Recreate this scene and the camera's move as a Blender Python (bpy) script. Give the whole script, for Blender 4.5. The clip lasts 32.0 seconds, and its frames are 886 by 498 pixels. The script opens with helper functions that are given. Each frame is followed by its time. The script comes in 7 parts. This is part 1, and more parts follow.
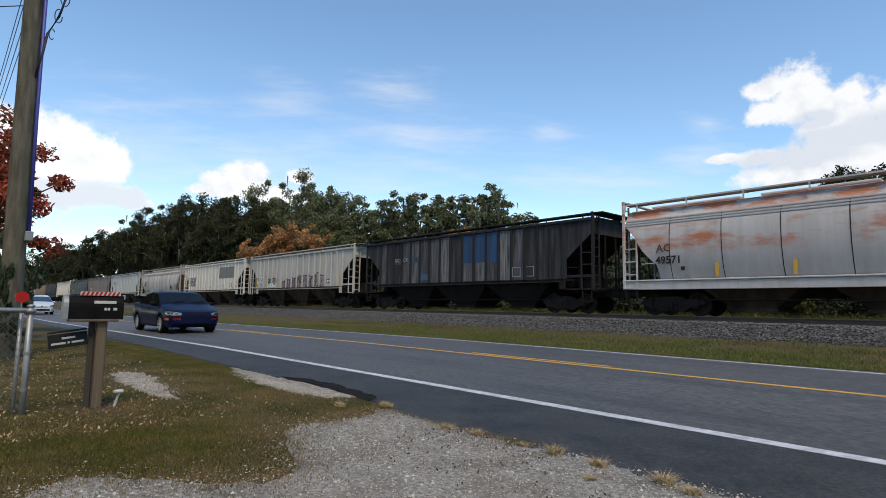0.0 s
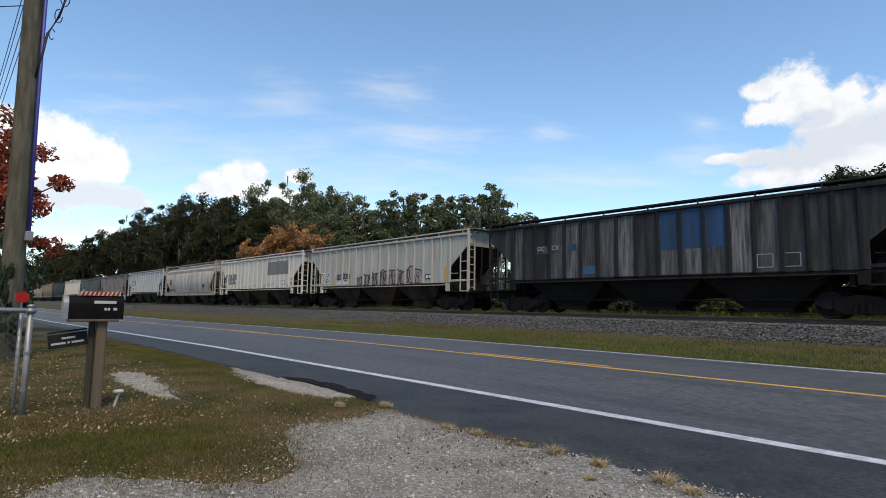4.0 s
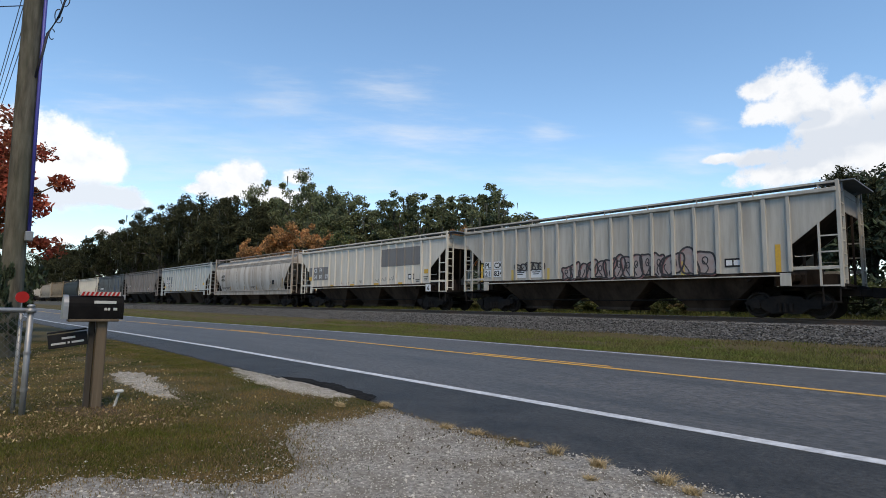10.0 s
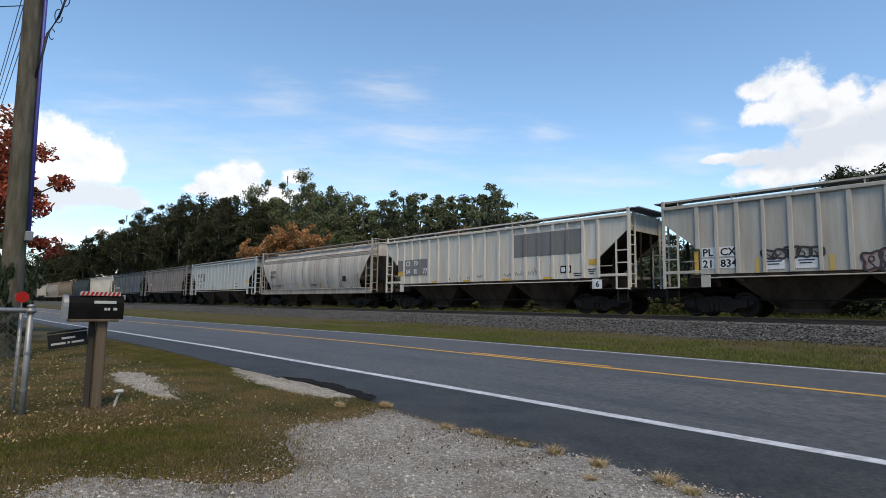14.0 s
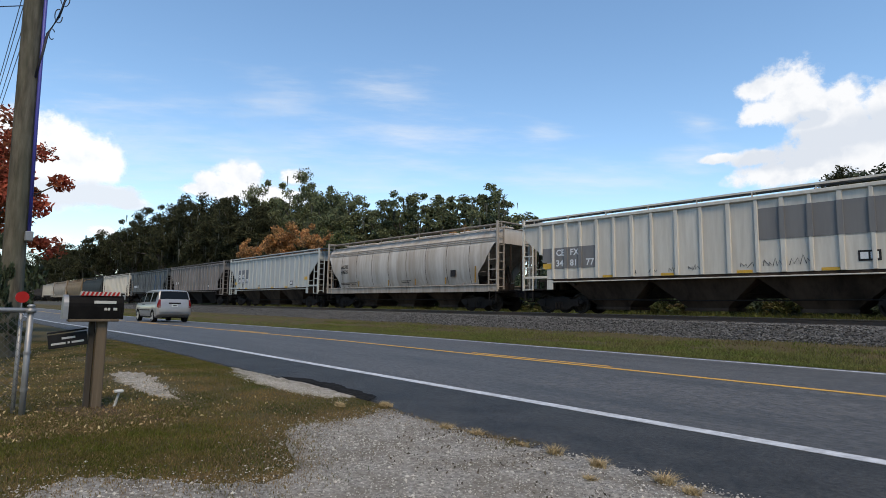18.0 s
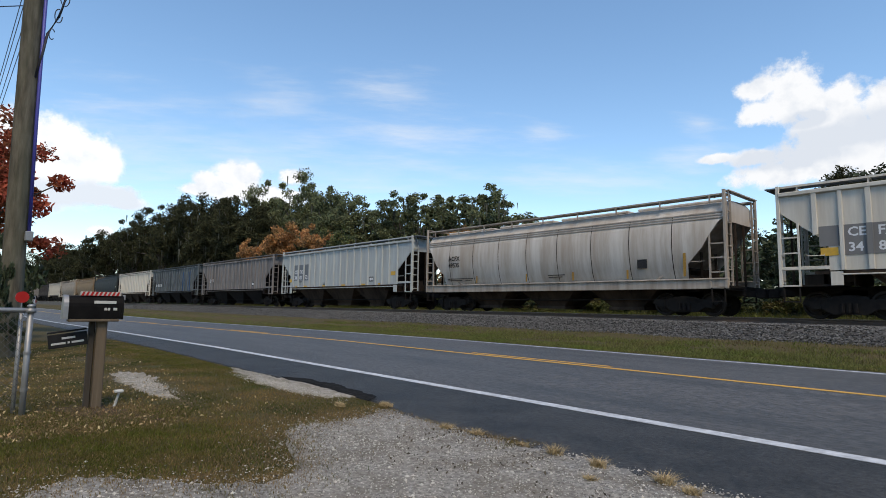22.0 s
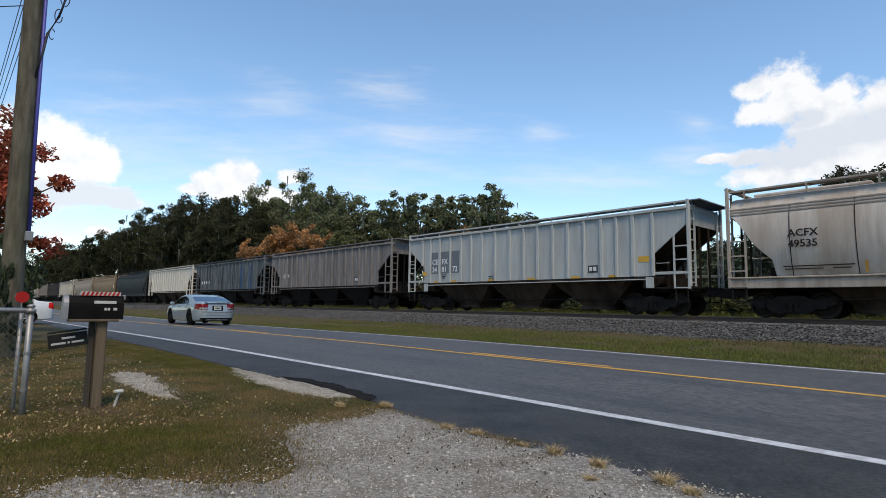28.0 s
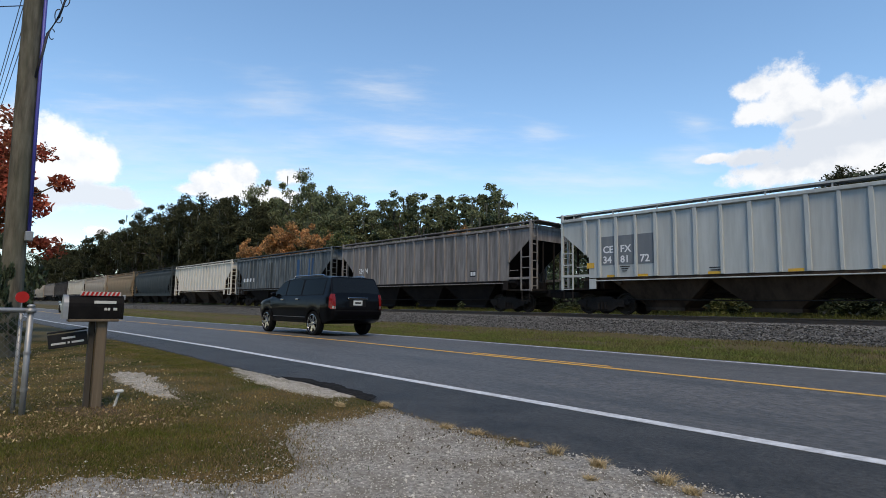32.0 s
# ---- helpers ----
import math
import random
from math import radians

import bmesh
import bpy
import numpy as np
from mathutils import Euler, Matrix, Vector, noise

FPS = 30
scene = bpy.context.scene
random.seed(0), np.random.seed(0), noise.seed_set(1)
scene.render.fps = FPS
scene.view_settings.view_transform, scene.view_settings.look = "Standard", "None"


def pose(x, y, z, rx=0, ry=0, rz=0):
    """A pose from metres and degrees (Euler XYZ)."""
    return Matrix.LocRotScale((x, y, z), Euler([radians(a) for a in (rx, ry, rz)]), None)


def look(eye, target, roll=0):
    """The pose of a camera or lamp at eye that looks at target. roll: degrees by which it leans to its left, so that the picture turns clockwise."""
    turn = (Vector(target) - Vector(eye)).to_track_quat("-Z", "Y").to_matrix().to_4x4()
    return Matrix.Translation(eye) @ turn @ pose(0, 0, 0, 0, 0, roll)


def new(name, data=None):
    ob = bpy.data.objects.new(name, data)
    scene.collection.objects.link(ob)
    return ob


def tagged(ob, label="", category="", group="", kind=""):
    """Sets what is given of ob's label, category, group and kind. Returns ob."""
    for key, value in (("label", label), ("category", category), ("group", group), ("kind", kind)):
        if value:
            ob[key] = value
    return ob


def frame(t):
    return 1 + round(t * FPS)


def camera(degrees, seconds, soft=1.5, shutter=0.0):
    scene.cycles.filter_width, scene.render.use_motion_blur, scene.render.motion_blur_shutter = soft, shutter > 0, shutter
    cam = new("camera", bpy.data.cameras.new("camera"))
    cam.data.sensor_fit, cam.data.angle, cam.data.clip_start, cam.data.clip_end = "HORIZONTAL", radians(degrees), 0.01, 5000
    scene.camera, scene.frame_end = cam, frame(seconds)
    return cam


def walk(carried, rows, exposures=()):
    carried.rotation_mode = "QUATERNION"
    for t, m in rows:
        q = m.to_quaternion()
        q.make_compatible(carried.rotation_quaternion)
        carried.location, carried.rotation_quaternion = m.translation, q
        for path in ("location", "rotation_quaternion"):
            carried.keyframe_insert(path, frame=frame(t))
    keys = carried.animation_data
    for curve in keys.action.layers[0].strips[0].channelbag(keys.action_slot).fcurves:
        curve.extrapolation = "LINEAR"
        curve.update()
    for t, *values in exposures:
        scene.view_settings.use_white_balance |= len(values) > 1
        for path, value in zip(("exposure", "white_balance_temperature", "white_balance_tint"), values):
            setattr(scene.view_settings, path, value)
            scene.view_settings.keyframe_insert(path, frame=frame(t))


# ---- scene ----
# ---------- camera: a tripod beside the driveway, it stands still ----------
cam = camera(77.49, 32.0, soft=0.9, shutter=0.0)
STAND = pose(0, 0, 0.95, 95.928, -0.855, 47.586)
walk(cam, [(0.0, STAND), (32.0, STAND)])

# ---------- sky, sun, exposure ----------
SUN_ELEVATION, SUN_TURN = 55.0, 120.0
world = bpy.data.worlds.new("sky")
scene.world = world
world.use_nodes = True
wn = world.node_tree.nodes
sky = wn.new("ShaderNodeTexSky")
sky.sky_type = "NISHITA"
sky.sun_disc = False
sky.sun_elevation = radians(SUN_ELEVATION)
sky.sun_rotation = radians(SUN_TURN)
sky.air_density, sky.dust_density, sky.ozone_density = 1.0, 0.3, 1.6
tint = wn.new("ShaderNodeHueSaturation")
tint.inputs["Hue"].default_value, tint.inputs["Saturation"].default_value = 0.495, 1.06
world.node_tree.links.new(sky.outputs["Color"], tint.inputs["Color"])
world.node_tree.links.new(tint.outputs["Color"], wn["Background"].inputs["Color"])
wn["Background"].inputs["Strength"].default_value = 0.138
sun_data = bpy.data.lights.new("sun", "SUN")
sun_data.energy, sun_data.angle, sun_data.color = 1.8, radians(20), (1.0, 0.82, 0.58)
sun = new("sun", sun_data)
# veiled by cloud: it comes from high over the near end of the road
sun.matrix_world = look((0, 0, 40), (-0.497, 0.287, 40 - 0.82))
scene.view_settings.exposure = 0.6


# ---------- helpers for meshes and parts ----------
def mesh_of(bm, name, smooth=False):
    me = bpy.data.meshes.new(name)
    bm.normal_update()
    bm.to_mesh(me)
    bm.free()
    if smooth:
        me.polygons.foreach_set("use_smooth", [True] * len(me.polygons))
    return me


def mesh_from(name, verts, faces, smooth=False):
    me = bpy.data.meshes.new(name)
    me.from_pydata(verts, [], faces)
    me.update()
    if smooth:
        me.polygons.foreach_set("use_smooth", [True] * len(me.polygons))
    return me


def part(name, shape, material, parent=None, label="", at=None, smooth=False):
    """Links a bmesh or a mesh as one object under parent, with a material of its own."""
    me = shape if isinstance(shape, bpy.types.Mesh) else mesh_of(shape, name, smooth)
    if not me.materials:
        me.materials.append(material)
    ob = new(name, me)
    if me.materials[0] != material:
        ob.material_slots[0].link = "OBJECT"
        ob.material_slots[0].material = material
    if parent:
        ob.parent = parent
    if at is not None:
        ob.matrix_basis = at if isinstance(at, Matrix) else Matrix.Translation(at)
    if label:
        tagged(ob, label)
    return ob


def thing(name, at, label, category, group="", kind=""):
    ob = new(name)
    ob.empty_display_size = 0.2
    ob.matrix_basis = at if isinstance(at, Matrix) else Matrix.Translation(at)
    return tagged(ob, label, category, group, kind)


def box(bm, x0, y0, z0, x1, y1, z1, m=None):
    c = Matrix.Translation(((x0 + x1) / 2, (y0 + y1) / 2, (z0 + z1) / 2)) @ Matrix.Diagonal((abs(x1 - x0), abs(y1 - y0), abs(z1 - z0), 1))
    return bmesh.ops.create_cube(bm, size=1, matrix=(m @ c) if m else c)["verts"]


def boxes(*rows, bevel=0.0):
    bm = bmesh.new()
    for r in rows:
        box(bm, *r)
    if bevel:
        bmesh.ops.bevel(bm, geom=list(bm.edges), offset=bevel, segments=1, affect="EDGES")
    return bm


def tube(bm, points, radii, sides=8, cap=True):
    """A tapered pipe through points."""
    pts = [Vector(p) for p in points]
    if not hasattr(radii, "__len__"):
        radii = [radii] * len(pts)
    rings = []
    for i, p in enumerate(pts):
        d = (pts[min(i + 1, len(pts) - 1)] - pts[max(i - 1, 0)]).normalized()
        a = d.cross(Vector((0, 0, 1)) if abs(d.z) < 0.95 else Vector((1, 0, 0))).normalized()
        b = d.cross(a)
        rings.append([bm.verts.new(p + radii[i] * (math.cos(k * math.tau / sides) * a + math.sin(k * math.tau / sides) * b)) for k in range(sides)])
    for r, q in zip(rings, rings[1:]):
        for k in range(sides):
            bm.faces.new((r[k], r[(k + 1) % sides], q[(k + 1) % sides], q[k]))
    if cap:
        bm.faces.new(rings[0][::-1])
        bm.faces.new(rings[-1])
    return bm


def pipe(points, radii, sides=8):
    return tube(bmesh.new(), points, radii, sides)


def prism(poly, axis, a, b):
    """A polygon of 2D points drawn out along an axis from a to b. For 'y' the points are (x, z), for 'x' (y, z), for 'z' (x, y)."""
    bm = bmesh.new()

    def p(u, v, w):
        return {"y": (u, w, v), "x": (w, u, v), "z": (u, v, w)}[axis]
    lo, hi = [bm.verts.new(p(u, v, a)) for u, v in poly], [bm.verts.new(p(u, v, b)) for u, v in poly]
    n = len(poly)
    bm.faces.new(lo)
    bm.faces.new(hi[::-1])
    for i in range(n):
        bm.faces.new((lo[i], hi[i], hi[(i + 1) % n], lo[(i + 1) % n]))
    bmesh.ops.recalc_face_normals(bm, faces=bm.faces)
    return bm


def lathe(bm, profile, sides, m):
    """A ring of (radius, along y) points turned round the y axis."""
    rings = [[bm.verts.new(m @ Vector((r * math.cos(k * math.tau / sides), y, r * math.sin(k * math.tau / sides)))) for k in range(sides)] for r, y in profile]
    for r, q in zip(rings, rings[1:]):
        for k in range(sides):
            bm.faces.new((r[k], r[(k + 1) % sides], q[(k + 1) % sides], q[k]))
    return rings


# ---------- materials ----------
def material(name, base, rough=0.8, metal=0.0, second=None, scale=4.0, amount=0.6, stretch=(1, 1, 1), bump=0.0, bump_scale=40.0,
             third=None, third_scale=0.6, third_amount=0.5, island=0.0, random_value=0.0, translucent=0.0, coat=0.0, spec=0.5, third_stretch=None, band=None):
    """A procedural surface: a base colour, a second at a fine scale, a third in large stains, fine relief."""
    mat = bpy.data.materials.new(name)
    mat.use_nodes = True
    nt = mat.node_tree
    n, l = nt.nodes, nt.links
    b = n["Principled BSDF"]
    b.inputs["Roughness"].default_value, b.inputs["Metallic"].default_value = rough, metal
    b.inputs["Specular IOR Level"].default_value = spec
    b.inputs["Coat Weight"].default_value, b.inputs["Coat Roughness"].default_value = coat, 0.06
    tc = n.new("ShaderNodeTexCoord")
    mp = n.new("ShaderNodeMapping")
    mp.inputs["Scale"].default_value = stretch
    l.new(tc.outputs["Object"], mp.inputs["Vector"])

    wide = mp
    if third_stretch:
        wide = n.new("ShaderNodeMapping")
        wide.inputs["Scale"].default_value = third_stretch
        l.new(tc.outputs["Object"], wide.inputs["Vector"])

    def grain(s, detail=6.0, rough_=0.6, source=None):
        t = n.new("ShaderNodeTexNoise")
        t.inputs["Scale"].default_value, t.inputs["Detail"].default_value, t.inputs["Roughness"].default_value = s, detail, rough_
        l.new((source or mp).outputs["Vector"], t.inputs["Vector"])
        return t.outputs["Fac"]

    def ramp(value, lo, hi):
        r = n.new("ShaderNodeMapRange")
        r.inputs["From Min"].default_value, r.inputs["From Max"].default_value = lo, hi
        l.new(value, r.inputs["Value"])
        return r.outputs["Result"]

    def mix(fac, a, c):
        m = n.new("ShaderNodeMix")
        m.data_type = "RGBA"
        for sock, v in ((m.inputs[0], fac), (m.inputs[6], a), (m.inputs[7], c)):
            if hasattr(v, "is_linked"):
                l.new(v, sock)
            else:
                sock.default_value = v if not hasattr(v, "__len__") else (*v, 1)[:4]
        return m.outputs[2]

    def scaled(v, k):
        m = n.new("ShaderNodeMath")
        m.operation = "MULTIPLY"
        m.inputs[1].default_value = k
        l.new(v, m.inputs[0])
        return m.outputs[0]

    colour = tuple(base)
    if second:
        colour = mix(scaled(ramp(grain(scale), 0.35, 0.68), amount), colour, second)
    if third:
        stain = ramp(grain(third_scale, 7.0, 0.68, wide), 0.45, 0.62 if band else 0.66)
        if band:
            # the stain keeps to belts of height
            sep = n.new("ShaderNodeSeparateXYZ")
            l.new(tc.outputs["Object"], sep.inputs[0])
            curve = n.new("ShaderNodeValToRGB")
            curve.color_ramp.elements[0].position, curve.color_ramp.elements[0].color = band[0][0] / 5, (band[0][1],) * 3 + (1,)
            curve.color_ramp.elements[1].position, curve.color_ramp.elements[1].color = band[-1][0] / 5, (band[-1][1],) * 3 + (1,)
            for z, v in band[1:-1]:
                curve.color_ramp.elements.new(z / 5).color = (v, v, v, 1)
            l.new(scaled(sep.outputs["Z"], 0.2), curve.inputs[0])
            add = n.new("ShaderNodeMath")
            add.operation = "MULTIPLY"
            l.new(stain, add.inputs[0])
            l.new(curve.outputs[0], add.inputs[1])
            stain = add.outputs[0]
        colour = mix(scaled(stain, third_amount), colour, third)
    if island or random_value:
        h = n.new("ShaderNodeHueSaturation")
        src = n.new("ShaderNodeNewGeometry").outputs["Random Per Island"] if island else n.new("ShaderNodeObjectInfo").outputs["Random"]
        k = island or random_value
        r = n.new("ShaderNodeMapRange")
        r.inputs["To Min"].default_value, r.inputs["To Max"].default_value = 1 - k, 1 + k
        l.new(src, r.inputs["Value"])
        l.new(r.outputs["Result"], h.inputs["Value"])
        if hasattr(colour, "is_linked"):
            l.new(colour, h.inputs["Color"])
        else:
            h.inputs["Color"].default_value = (*colour, 1)
        colour = h.outputs["Color"]
    if hasattr(colour, "is_linked"):
        l.new(colour, b.inputs["Base Color"])
    else:
        b.inputs["Base Color"].default_value = (*colour, 1)
    if bump:
        bp = n.new("ShaderNodeBump")
        bp.inputs["Strength"].default_value, bp.inputs["Distance"].default_value = bump, 0.02
        l.new(grain(bump_scale, 4.0), bp.inputs["Height"])
        l.new(bp.outputs["Normal"], b.inputs["Normal"])
    if translucent:
        tr = n.new("ShaderNodeBsdfTranslucent")
        mx = n.new("ShaderNodeMixShader")
        mx.inputs[0].default_value = translucent
        if hasattr(colour, "is_linked"):
            l.new(colour, tr.inputs["Color"])
        else:
            tr.inputs["Color"].default_value = (*colour, 1)
        l.new(b.outputs[0], mx.inputs[1])
        l.new(tr.outputs[0], mx.inputs[2])
        l.new(mx.outputs[0], n["Material Output"].inputs["Surface"])
    return mat


ASPHALT = material("asphalt", (0.048, 0.0455, 0.042), 0.55, spec=0.4, second=(0.145, 0.139, 0.129), scale=16, amount=0.85, stretch=(0.7, 1.2, 1), third=(0.03, 0.0322, 0.0315), third_scale=1.3,
                   third_amount=0.6, third_stretch=(0.15, 1.0, 1), bump=0.5, bump_scale=90)
SHOULDER_DIMMED = material("shoulder_asphalt_dimmed", (0.024, 0.0232, 0.022), 0.6, spec=0.34, second=(0.078, 0.076, 0.071), scale=26, amount=0.85, third=(0.00902, 0.009676, 0.009184), third_scale=1.8, third_amount=0.7, bump=0.8, bump_scale=80)
SHADED_EDGE = material("edge_asphalt", (0.012, 0.012, 0.012), 1.0, spec=0.05, second=(0.04, 0.04, 0.04), scale=14, bump=0.8, bump_scale=70)
WHITE_LINE = material("white_line", (0.6, 0.615, 0.63), 0.7, second=(0.33, 0.34, 0.36), scale=14, amount=0.7, third=(0.2, 0.2, 0.21), third_scale=4, third_amount=0.6)
YELLOW_LINE = material("yellow_line", (0.62, 0.33, 0.035), 0.7, second=(0.4, 0.24, 0.06), scale=8, amount=0.7)
SOIL = material("lawn_soil", (0.0952, 0.0714, 0.03128), 0.95, spec=0.2, second=(0.051, 0.04216, 0.02312), scale=34, third=(0.051, 0.05576, 0.01768), third_scale=1.4,
                third_amount=0.85, bump=0.8, bump_scale=30)
SAND = material("dirty_sand", (0.45, 0.42, 0.37), 0.95, spec=0.2, second=(0.16, 0.135, 0.095), scale=16, amount=0.9, third=(0.19, 0.165, 0.115), third_scale=3, third_amount=0.8, bump=0.9, bump_scale=60)
GRAVEL = material("gravel", (0.42, 0.3948, 0.3528), 0.95, spec=0.2, second=(0.126, 0.1159, 0.09912), scale=36, amount=0.9, third=(0.1428, 0.1218, 0.0924), third_scale=2.8,
                  third_amount=0.75, bump=1.0, bump_scale=70)
PEBBLE = material("pebble", (0.3696, 0.3486, 0.3108), 0.95, spec=0.2, island=0.6)
BALLAST = material("ballast_stone", (0.092, 0.0904, 0.0888), 0.95, spec=0.15, island=0.75)
BALLAST_BED = material("ballast_bed", (0.06, 0.058, 0.055), 0.95, second=(0.03, 0.029, 0.027), scale=10, bump=1.0, bump_scale=20)
GRASS = material("grass", (0.0672, 0.08192, 0.01216), 0.85, spec=0.2, island=0.4, translucent=0.15, second=(0.2176, 0.144, 0.0544), scale=1.5, amount=1.5, third=(0.0384, 0.0512, 0.00768), third_scale=0.9, third_amount=1.2)
LAWN_GREEN = material("lawn_green", (0.08024, 0.1006, 0.0136), 0.85, spec=0.15, island=0.45, translucent=0.2, second=(0.1292, 0.102, 0.034), scale=3.5, amount=0.9)
DEAD_GRASS = material("dead_grass", (0.189, 0.126, 0.0595), 0.9, spec=0.2, island=0.45, translucent=0.1, second=(0.259, 0.189, 0.105), scale=5)
VERGE = material("verge_grass", (0.122, 0.148, 0.032), 0.8, spec=0.2, island=0.5, translucent=0.2, second=(0.17, 0.135, 0.06), scale=0.7, amount=0.8, third=(0.07, 0.095, 0.02),
                 third_scale=0.5)
WEEDS = material("brown_weeds", (0.125, 0.09, 0.05), 0.85, spec=0.1, island=0.5, translucent=0.15, second=(0.09, 0.105, 0.025), scale=0.8, amount=1.2)
DRY_GRASS = material("dry_grass", (0.42, 0.32, 0.17), 0.8, island=0.4, translucent=0.15)
STEEL = material("rail_steel", (0.09, 0.07, 0.06), 0.6, 0.6, second=(0.13, 0.08, 0.05), scale=8)
RAIL_TOP = material("rail_head", (0.4, 0.38, 0.36), 0.3, 1.0, second=(0.25, 0.2, 0.17), scale=12)
TIE = material("tie_wood", (0.06, 0.05, 0.042), 0.9, second=(0.11, 0.095, 0.08), scale=6, stretch=(1, 0.2, 1), bump=0.6, random_value=0.3)


# ---------- the ground: one sheet from the lawn over the ditch and the track bed to the woods ----------
TRACK_Y, RAIL_Z = 21.6, 0.72


def lie(x):
    """How far the road and verge dip towards the far bend."""
    return float(np.interp(x, [-60, -36, -23, -12, 0], [-0.2, -0.17, -0.07, 0, 0]))


def ground_z(x, y):
    base = np.interp(y, [-40, 0, 2.6, 3.6, 4.5, 7.75, 11.0, 11.6, 13.2, 15.0, 16.6, 24, 30, 60, 400], [0.05, 0.0, -0.01, -0.03, -0.06, -0.03, -0.06, -0.05, -0.1, 0.0, 0.1, 0.2, 0.35, 2.4, 4.0])
    return float(base) + (lie(x) if y < 15 else 0.0) + 0.03 * noise.noise((x * 0.35, y * 0.35, 0)) * (0.4 if 3 < y < 12 else 1.0)


def stations(*spans):
    out = []
    for a, b, n in spans:
        out += list(np.linspace(a, b, n, endpoint=False))
    return out + [spans[-1][1]]


gx = stations((-2500, -400, 8), (-400, -60, 24), (-60, -14, 46), (-14, 4, 60), (4, 40, 18), (40, 2500, 8))
gy = stations((-2500, -60, 6), (-60, -2, 12), (-2, 4.4, 40), (4.4, 11, 6), (11, 17, 30), (17, 40, 14), (40, 200, 10), (200, 2500, 6))
verts = [(x, y, ground_z(x, y)) for y in gy for x in gx]
nx = len(gx)
faces = [(j * nx + i, j * nx + i + 1, (j + 1) * nx + i + 1, (j + 1) * nx + i) for j in range(len(gy) - 1) for i in range(nx - 1)]
ground = part("ground", mesh_from("ground", verts, faces, True), SOIL)
tagged(ground, "mown autumn lawn and bare sandy soil", "ground", kind="structure")

# the road: a crowned slab with a worn near edge that widens at the drive
def near_edge(x):
    return float(np.interp(x, [-400, -60, -17, -8.7, -5.2, -4.4, -3.6, -2.3, -1.0, 6, 300], [4.1, 3.9, 3.56, 3.42, 3.42, 3.3, 3.02, 3.14, 3.05, 3.1, 3.4])) + 0.05 * noise.noise((x * 2.1, 3.3, 0))


def road_z(y):
    return float(np.interp(y, [3.0, 4.5, 7.74, 11.0, 11.4], [-0.012, 0.0, 0.05, 0.0, -0.01]))


def strip(name, xs, across, mat, thick=0.0):
    """A sheet over stations xs; across(x) gives its (y, z) points."""
    vs, fs = [], []
    rows = [across(x) for x in xs]
    n = len(rows[0])
    for x, row in zip(xs, rows):
        vs += [(x, y, z + (lie(x) if name != "ballast_bed" else 0.0)) for y, z in row]
    for i in range(len(xs) - 1):
        for j in range(n - 1):
            fs.append((i * n + j, (i + 1) * n + j, (i + 1) * n + j + 1, i * n + j + 1))
    return part(name, mesh_from(name, vs, fs, False), mat)



road_x = stations((-900, -120, 10), (-120, -30, 20), (-30, 6, 120), (6, 300, 10))
road = strip("road", road_x, lambda x: [(y, road_z(y)) for y in (4.47, 6.2, 7.74, 9.4, 11.0)] +
             [(11.38 + 0.06 * noise.noise((x * 1.3, 0, 5)), -0.01), (11.45, -0.09)], ASPHALT)
tagged(road, "grey two-lane asphalt road with a worn edge", "road", kind="structure")
# darker than the lanes: the weaker sheen close by is put into the colour
shoulder = strip("road_shoulder", road_x, lambda x: [(near_edge(x) - 0.05, -0.09), (near_edge(x), road_z(near_edge(x))), (near_edge(x) * 0.5 + 2.235, road_z(near_edge(x) * 0.5 + 2.235)), (4.47, road_z(4.47))], SHOULDER_DIMMED)
tagged(shoulder, "dark rough asphalt shoulder outside the white line", "road shoulder", kind="structure")


def line(name, y, width, x0, x1, mat, label):
    xs = [x0] + [x for x in road_x if x0 + 0.02 < x < x1 - 0.02] + [x1]
    ob = strip(name, xs, lambda x: [(y - width / 2, road_z(y) + 0.001), (y - width / 2, road_z(y - width / 2) + 0.005), (y + width / 2, road_z(y + width / 2) + 0.005), (y + width / 2, road_z(y) + 0.001)], mat)
    return tagged(ob, label, "road marking", kind="structure")


line("edge_line", 4.54, 0.13, -160, 60, WHITE_LINE, "worn white painted edge line on the road")
line("edge_line", 11.02, 0.12, -260, 60, WHITE_LINE, "thin white edge line beside the verge")
line("centre_line", 7.66, 0.1, -160, 60, YELLOW_LINE, "solid yellow centre line on the road")
for k in range(-14, 3):
    line("centre_dash", 7.9, 0.1, -7.75 + 12.19 * k, -4.7 + 12.19 * k, YELLOW_LINE, "yellow dash beside the centre line")
# the shadow of the pavement's drop-off is painted into this strip of tar
patch_x = stations((-6.9, -4.75, 140))
tar = strip("tar_patch", patch_x, lambda x: [(near_edge(x) - 0.04, -0.02), (near_edge(x) + 0.02, 0.0), (near_edge(x) + 0.02 + 0.17 * max(0.0, math.sin(math.pi * (x + 6.9) / 2.15)) ** 0.6 + 0.09 * noise.noise((x * 3, 0, 9)) + 0.06 * noise.noise((x * 11, 0, 4)) + 0.03 * noise.noise((x * 31, 0, 4)), 0.002)], SHADED_EDGE)
tagged(tar, "dark crumbled tar along the road edge", "tar patch", kind="structure")


